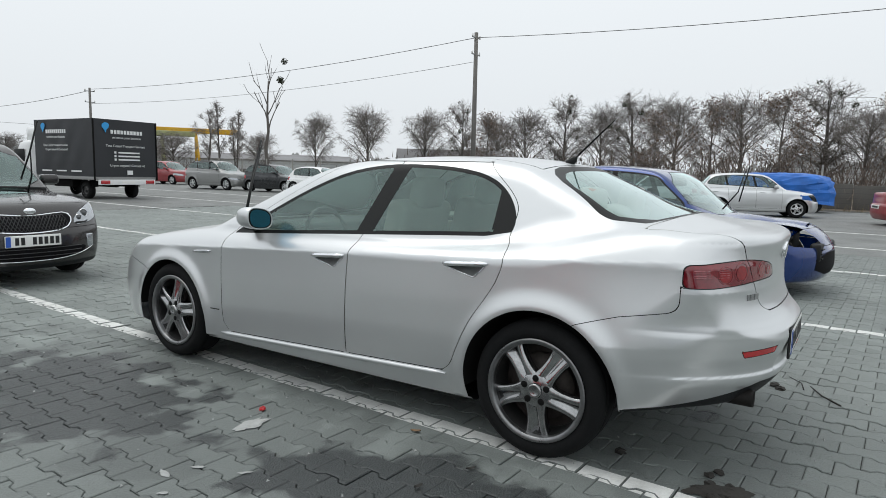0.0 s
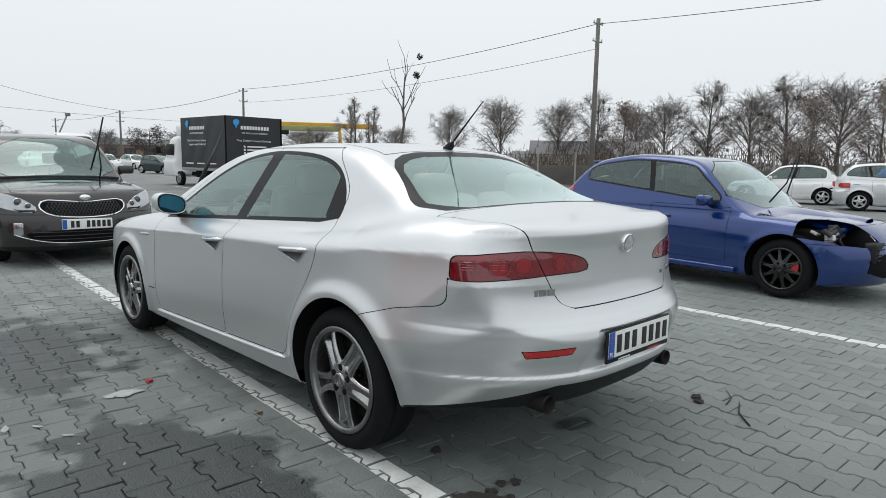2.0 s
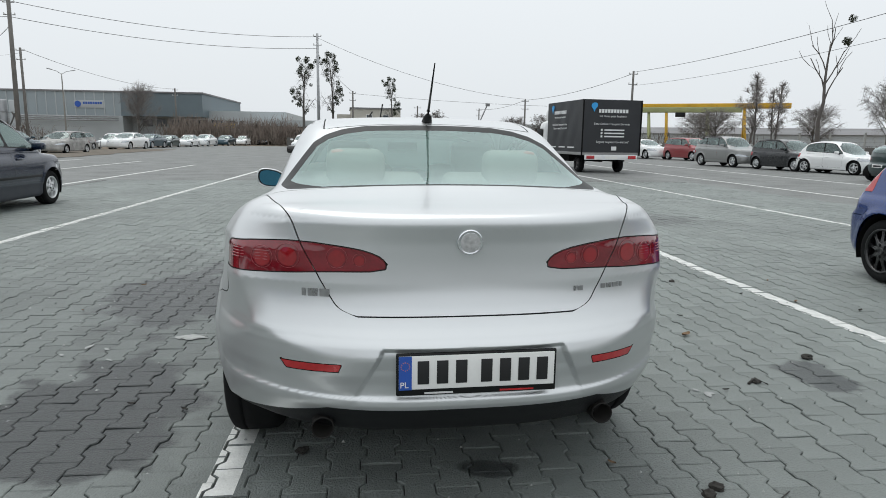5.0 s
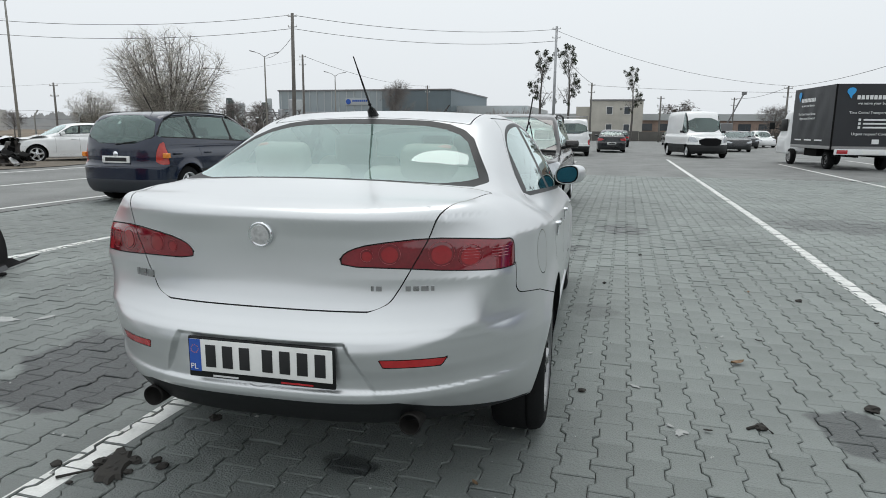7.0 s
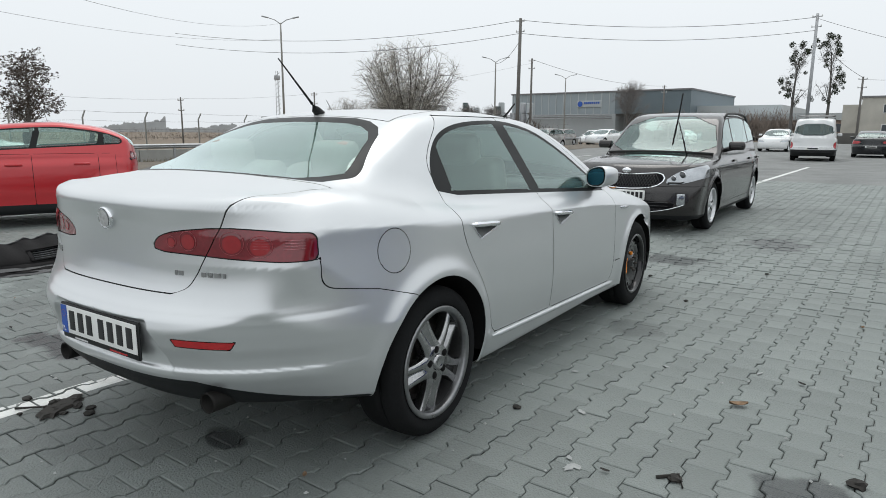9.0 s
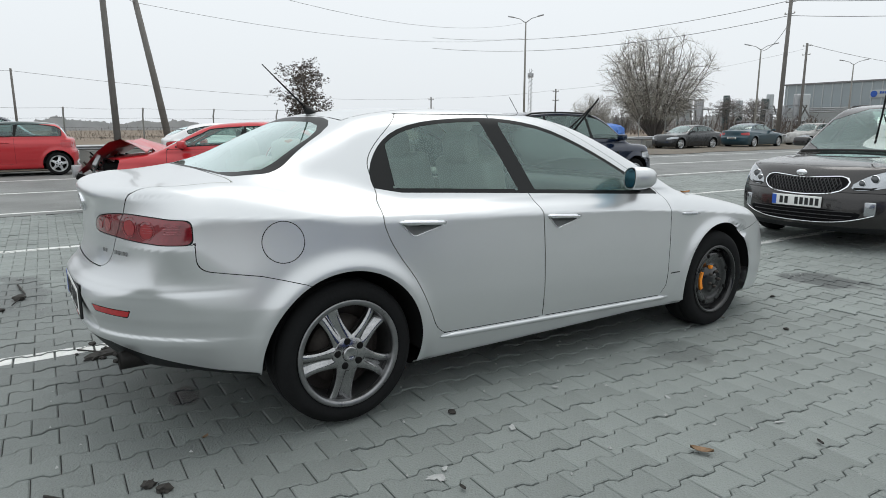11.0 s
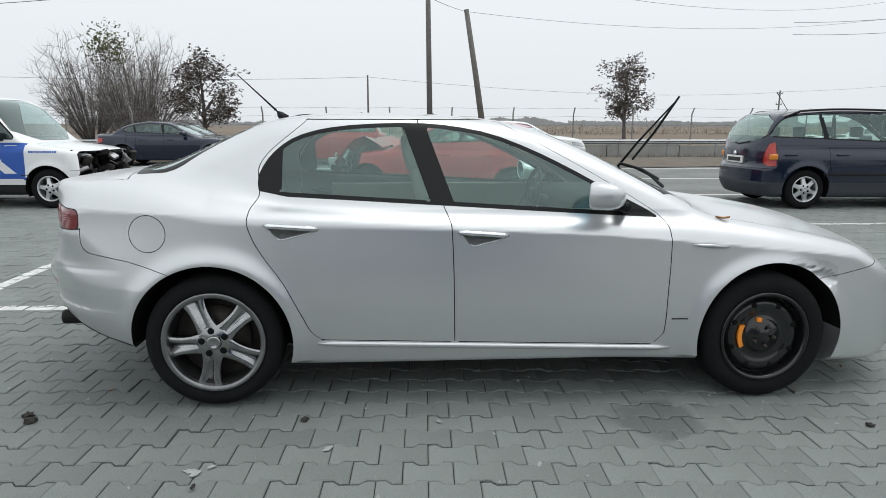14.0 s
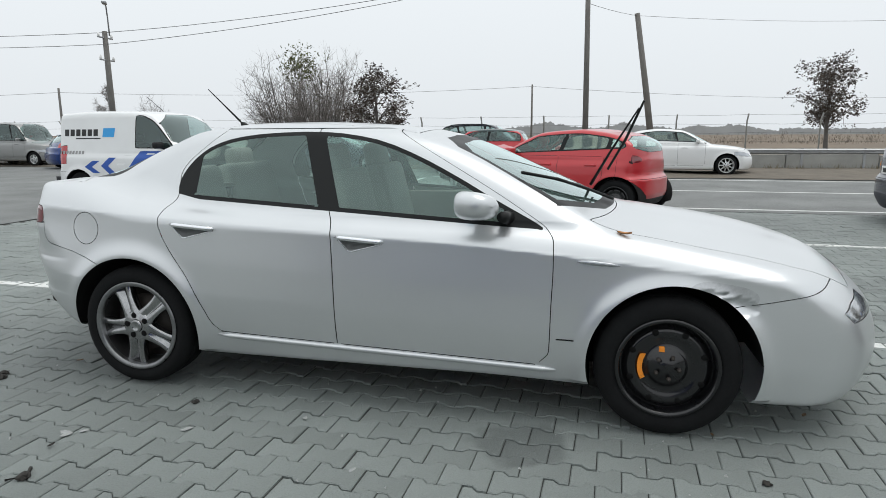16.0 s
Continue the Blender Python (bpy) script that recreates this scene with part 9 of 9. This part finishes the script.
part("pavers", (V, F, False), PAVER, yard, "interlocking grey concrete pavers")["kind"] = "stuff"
part("line_paint", (paint_v, paint_f, False), LINE, yard, "worn white paint on the pavers")["kind"] = "stuff"


# ---- litter on the paving ----
CHALK = mat("white_chalk_spill", (0.33, 0.34, 0.335), 0.9, vary=0.2, scale=20)
CLOD = mat("dark_clod", (0.025, 0.023, 0.02), 0.9, vary=0.5, scale=20)
LEAF = mat("dry_orange_leaf", (0.20, 0.125, 0.07), 0.8, vary=0.4, scale=40)
PALE = mat("pale_scrap", (0.36, 0.37, 0.36), 0.7, vary=0.2, scale=20)


def blot(x, y, rx, ry, seed, material, name, label, category, z=0.004, h=0.0015):
    """A thin flat patch with a ragged rim."""
    r = random.Random(seed)
    n = 18
    ring = [(rx * math.cos(6.283 * k / n) * r.uniform(0.55, 1.1), ry * math.sin(6.283 * k / n) * r.uniform(0.55, 1.1)) for k in range(n)]
    vs = [(a, b, 0) for a, b in ring] + [(a * 0.8, b * 0.8, h) for a, b in ring]
    fs = [(k, (k + 1) % n, n + (k + 1) % n, n + k) for k in range(n)] + [tuple(range(n, 2 * n))]
    ob = tagged(new(name, mesh_of(name, vs, fs, material, False)), label, category)
    ob.matrix_basis = pose(x, y, z + sink(x, y), 0, 0, r.uniform(0, 360))
    return ob


def clod(x, y, size, seed, material=CLOD, name="clod", label="small dark clod of dirt on the pavers"):
    r = random.Random(seed)
    bm = bmesh.new()
    bmesh.ops.create_icosphere(bm, subdivisions=2, radius=size)
    for v in bm.verts:
        v.co *= r.uniform(0.6, 1.15)
        v.co.z *= 0.5
    me = bpy.data.meshes.new(name)
    bm.to_mesh(me)
    bm.free()
    me.materials.append(material)
    ob = tagged(new(name, me), label, "debris")
    ob.matrix_basis = pose(x, y, size * 0.3 + sink(x, y), 0, 0, seed * 50)


def curled_leaf(x, y, z, size, rz, material=LEAF, label="dry curled brown leaf"):
    vs, fs = [], []
    for i in range(7):
        t = i / 6 * 2 - 1
        w = (1 - t * t) ** 0.7 * 0.45 + 0.02
        for q in (-1, 0, 1):
            vs.append((t * size, q * w * size, abs(q) * size * 0.25 + 0.2 * size * t * t + 0.003))
    for i in range(6):
        for q in range(2):
            fs.append((i * 3 + q, (i + 1) * 3 + q, (i + 1) * 3 + q + 1, i * 3 + q + 1))
    ob = tagged(new("dry_leaf", mesh_of("dry_leaf", vs, fs, material)), label, "leaf", "dry leaves")
    ob.matrix_basis = pose(x, y, z + (sink(x, y) if z < 0.1 else 0), 0, 0, rz)


def stick(pts, r=0.006, label="thin dark twig lying on the pavers"):
    pts = [(a, b, c + sink(a, b)) for a, b, c in pts]
    d = tube(pts, [r, r * 0.8, r * 0.5][: len(pts)] if len(pts) == 3 else r, 5)
    tagged(new("twig", mesh_of("twig", d[0], d[1], CLOD)), label, "twig", "twigs")


for k, (x, y, a, b) in enumerate(((-1.92, -0.16, 0.07, 0.03), (-1.80, -0.22, 0.05, 0.025), (-1.72, -0.42, 0.05, 0.02), (-2.02, -0.3, 0.04, 0.02), (1.31, -0.78, 0.045, 0.03), (1.46, -1.29, 0.06, 0.035), (1.43, -1.22, 0.03, 0.02), (1.92, 0.27, 0.05, 0.015), (1.48, -1.27, 0.05, 0.03), (2.15, 2.72, 0.06, 0.03), (1.47, 0.08, 0.035, 0.02), (-2.80, -0.66, 0.20, 0.10), (-2.55, -0.55, 0.14, 0.05), (-2.95, -0.95, 0.1, 0.06), (1.08, -0.3, 0.03, 0.02))):
    blot(x, y, a * 0.7, b * 0.6, k, CHALK, "chalk_spill", "white powdery spill on the pavers", "spill")
blot(-1.35, -0.03, 0.11, 0.055, 40, PALE, "flat_plastic_piece", "grey flat broken plastic oval", "debris", 0.005, 0.006)
blot(-1.18, 0.09, 0.035, 0.02, 41, REFLECTOR, "red_lens_shard", "small red broken lens shard", "debris", 0.005, 0.008)
blot(-0.70, -2.12, 0.16, 0.075, 42, CLOD, "tar_lump", "black torn rubber lump on the pavers", "debris", 0.004, 0.012)
for k in range(16):
    r = random.Random(k + 600)
    clod(-0.70 + r.gauss(0, 0.09), -2.13 + r.gauss(0, 0.05), r.uniform(0.012, 0.03), k)
stick([(-0.85, -2.25, 0.008), (-0.76, -2.18, 0.012), (-0.70, -2.10, 0.01)])
for k, (x, y, q) in enumerate(((0.93, -2.18, 0.03), (0.99, -2.14, 0.032), (1.04, -0.91, 0.02), (1.82, -1.15, 0.03), (2.39, -0.82, 0.035), (-0.56, -1.66, 0.03), (0.72, 2.4, 0.02), (2.7, 1.4, 0.03), (-2.4, -2.5, 0.05), (-2.1, -2.62, 0.03), (1.2, 1.7, 0.02), (1.6, 3.1, 0.02))):
    clod(x, y, q, k + 20)
stick([(0.80, -2.50, 0.006), (0.92, -2.40, 0.01), (1.10, -2.33, 0.006)])
stick([(1.0, -2.30, 0.006), (1.12, -2.28, 0.01), (1.24, -2.20, 0.006)], 0.004)
stick([(1.76, -1.18, 0.006), (1.83, -1.13, 0.016), (1.86, -1.20, 0.006)], 0.008, "bent black rubber strip on the pavers")
stick([(-2.9, -2.5, 0.01), (-2.5, -2.46, 0.015), (-2.2, -2.55, 0.01)], 0.008)
curled_leaf(1.90, -0.28, 0.004, 0.045, 30)
leaf_z = max(z for z in [0.7 + 0.0005 * k for k in range(600)] if hero_solid(np.array([0.735]), np.array([1.145]), np.array([z]))[0] < 0)
curled_leaf(0.745, 1.145, leaf_z, 0.034, 70, mat("orange_leaf", (0.42, 0.19, 0.06), 0.7, vary=0.4, scale=60), label="dry orange leaf lying on the bonnet")
r = random.Random(9)
for k in range(26):
    a, d = r.uniform(0, 6.283), r.uniform(1.6, 5.5)
    curled_leaf(d * math.cos(a) * 0.9 + 0.4, d * math.sin(a), 0.004, r.uniform(0.012, 0.03), r.uniform(0, 360), (LEAF, CLOD)[k % 2], "small dry leaf on the pavers")
# grit scattered over the paving
vs, fs = [], []
for k in range(1500):
    x, y = r.uniform(-5, 5.5), r.uniform(-5, 8)
    q = r.uniform(0.003, 0.010)
    o = len(vs)
    z = 0.002 + sink(x, y)
    vs += [(x - q, y - q * r.random(), z), (x + q * r.random(), y - q, z), (x + q, y + q * r.random(), z), (x, y, z + q)]
    fs += [(o, o + 1, o + 3), (o + 1, o + 2, o + 3), (o + 2, o, o + 3)]
tagged(new("grit", mesh_of("grit", vs, fs, PALE, False)), "loose pale grit on the pavers", "grit", kind="stuff")
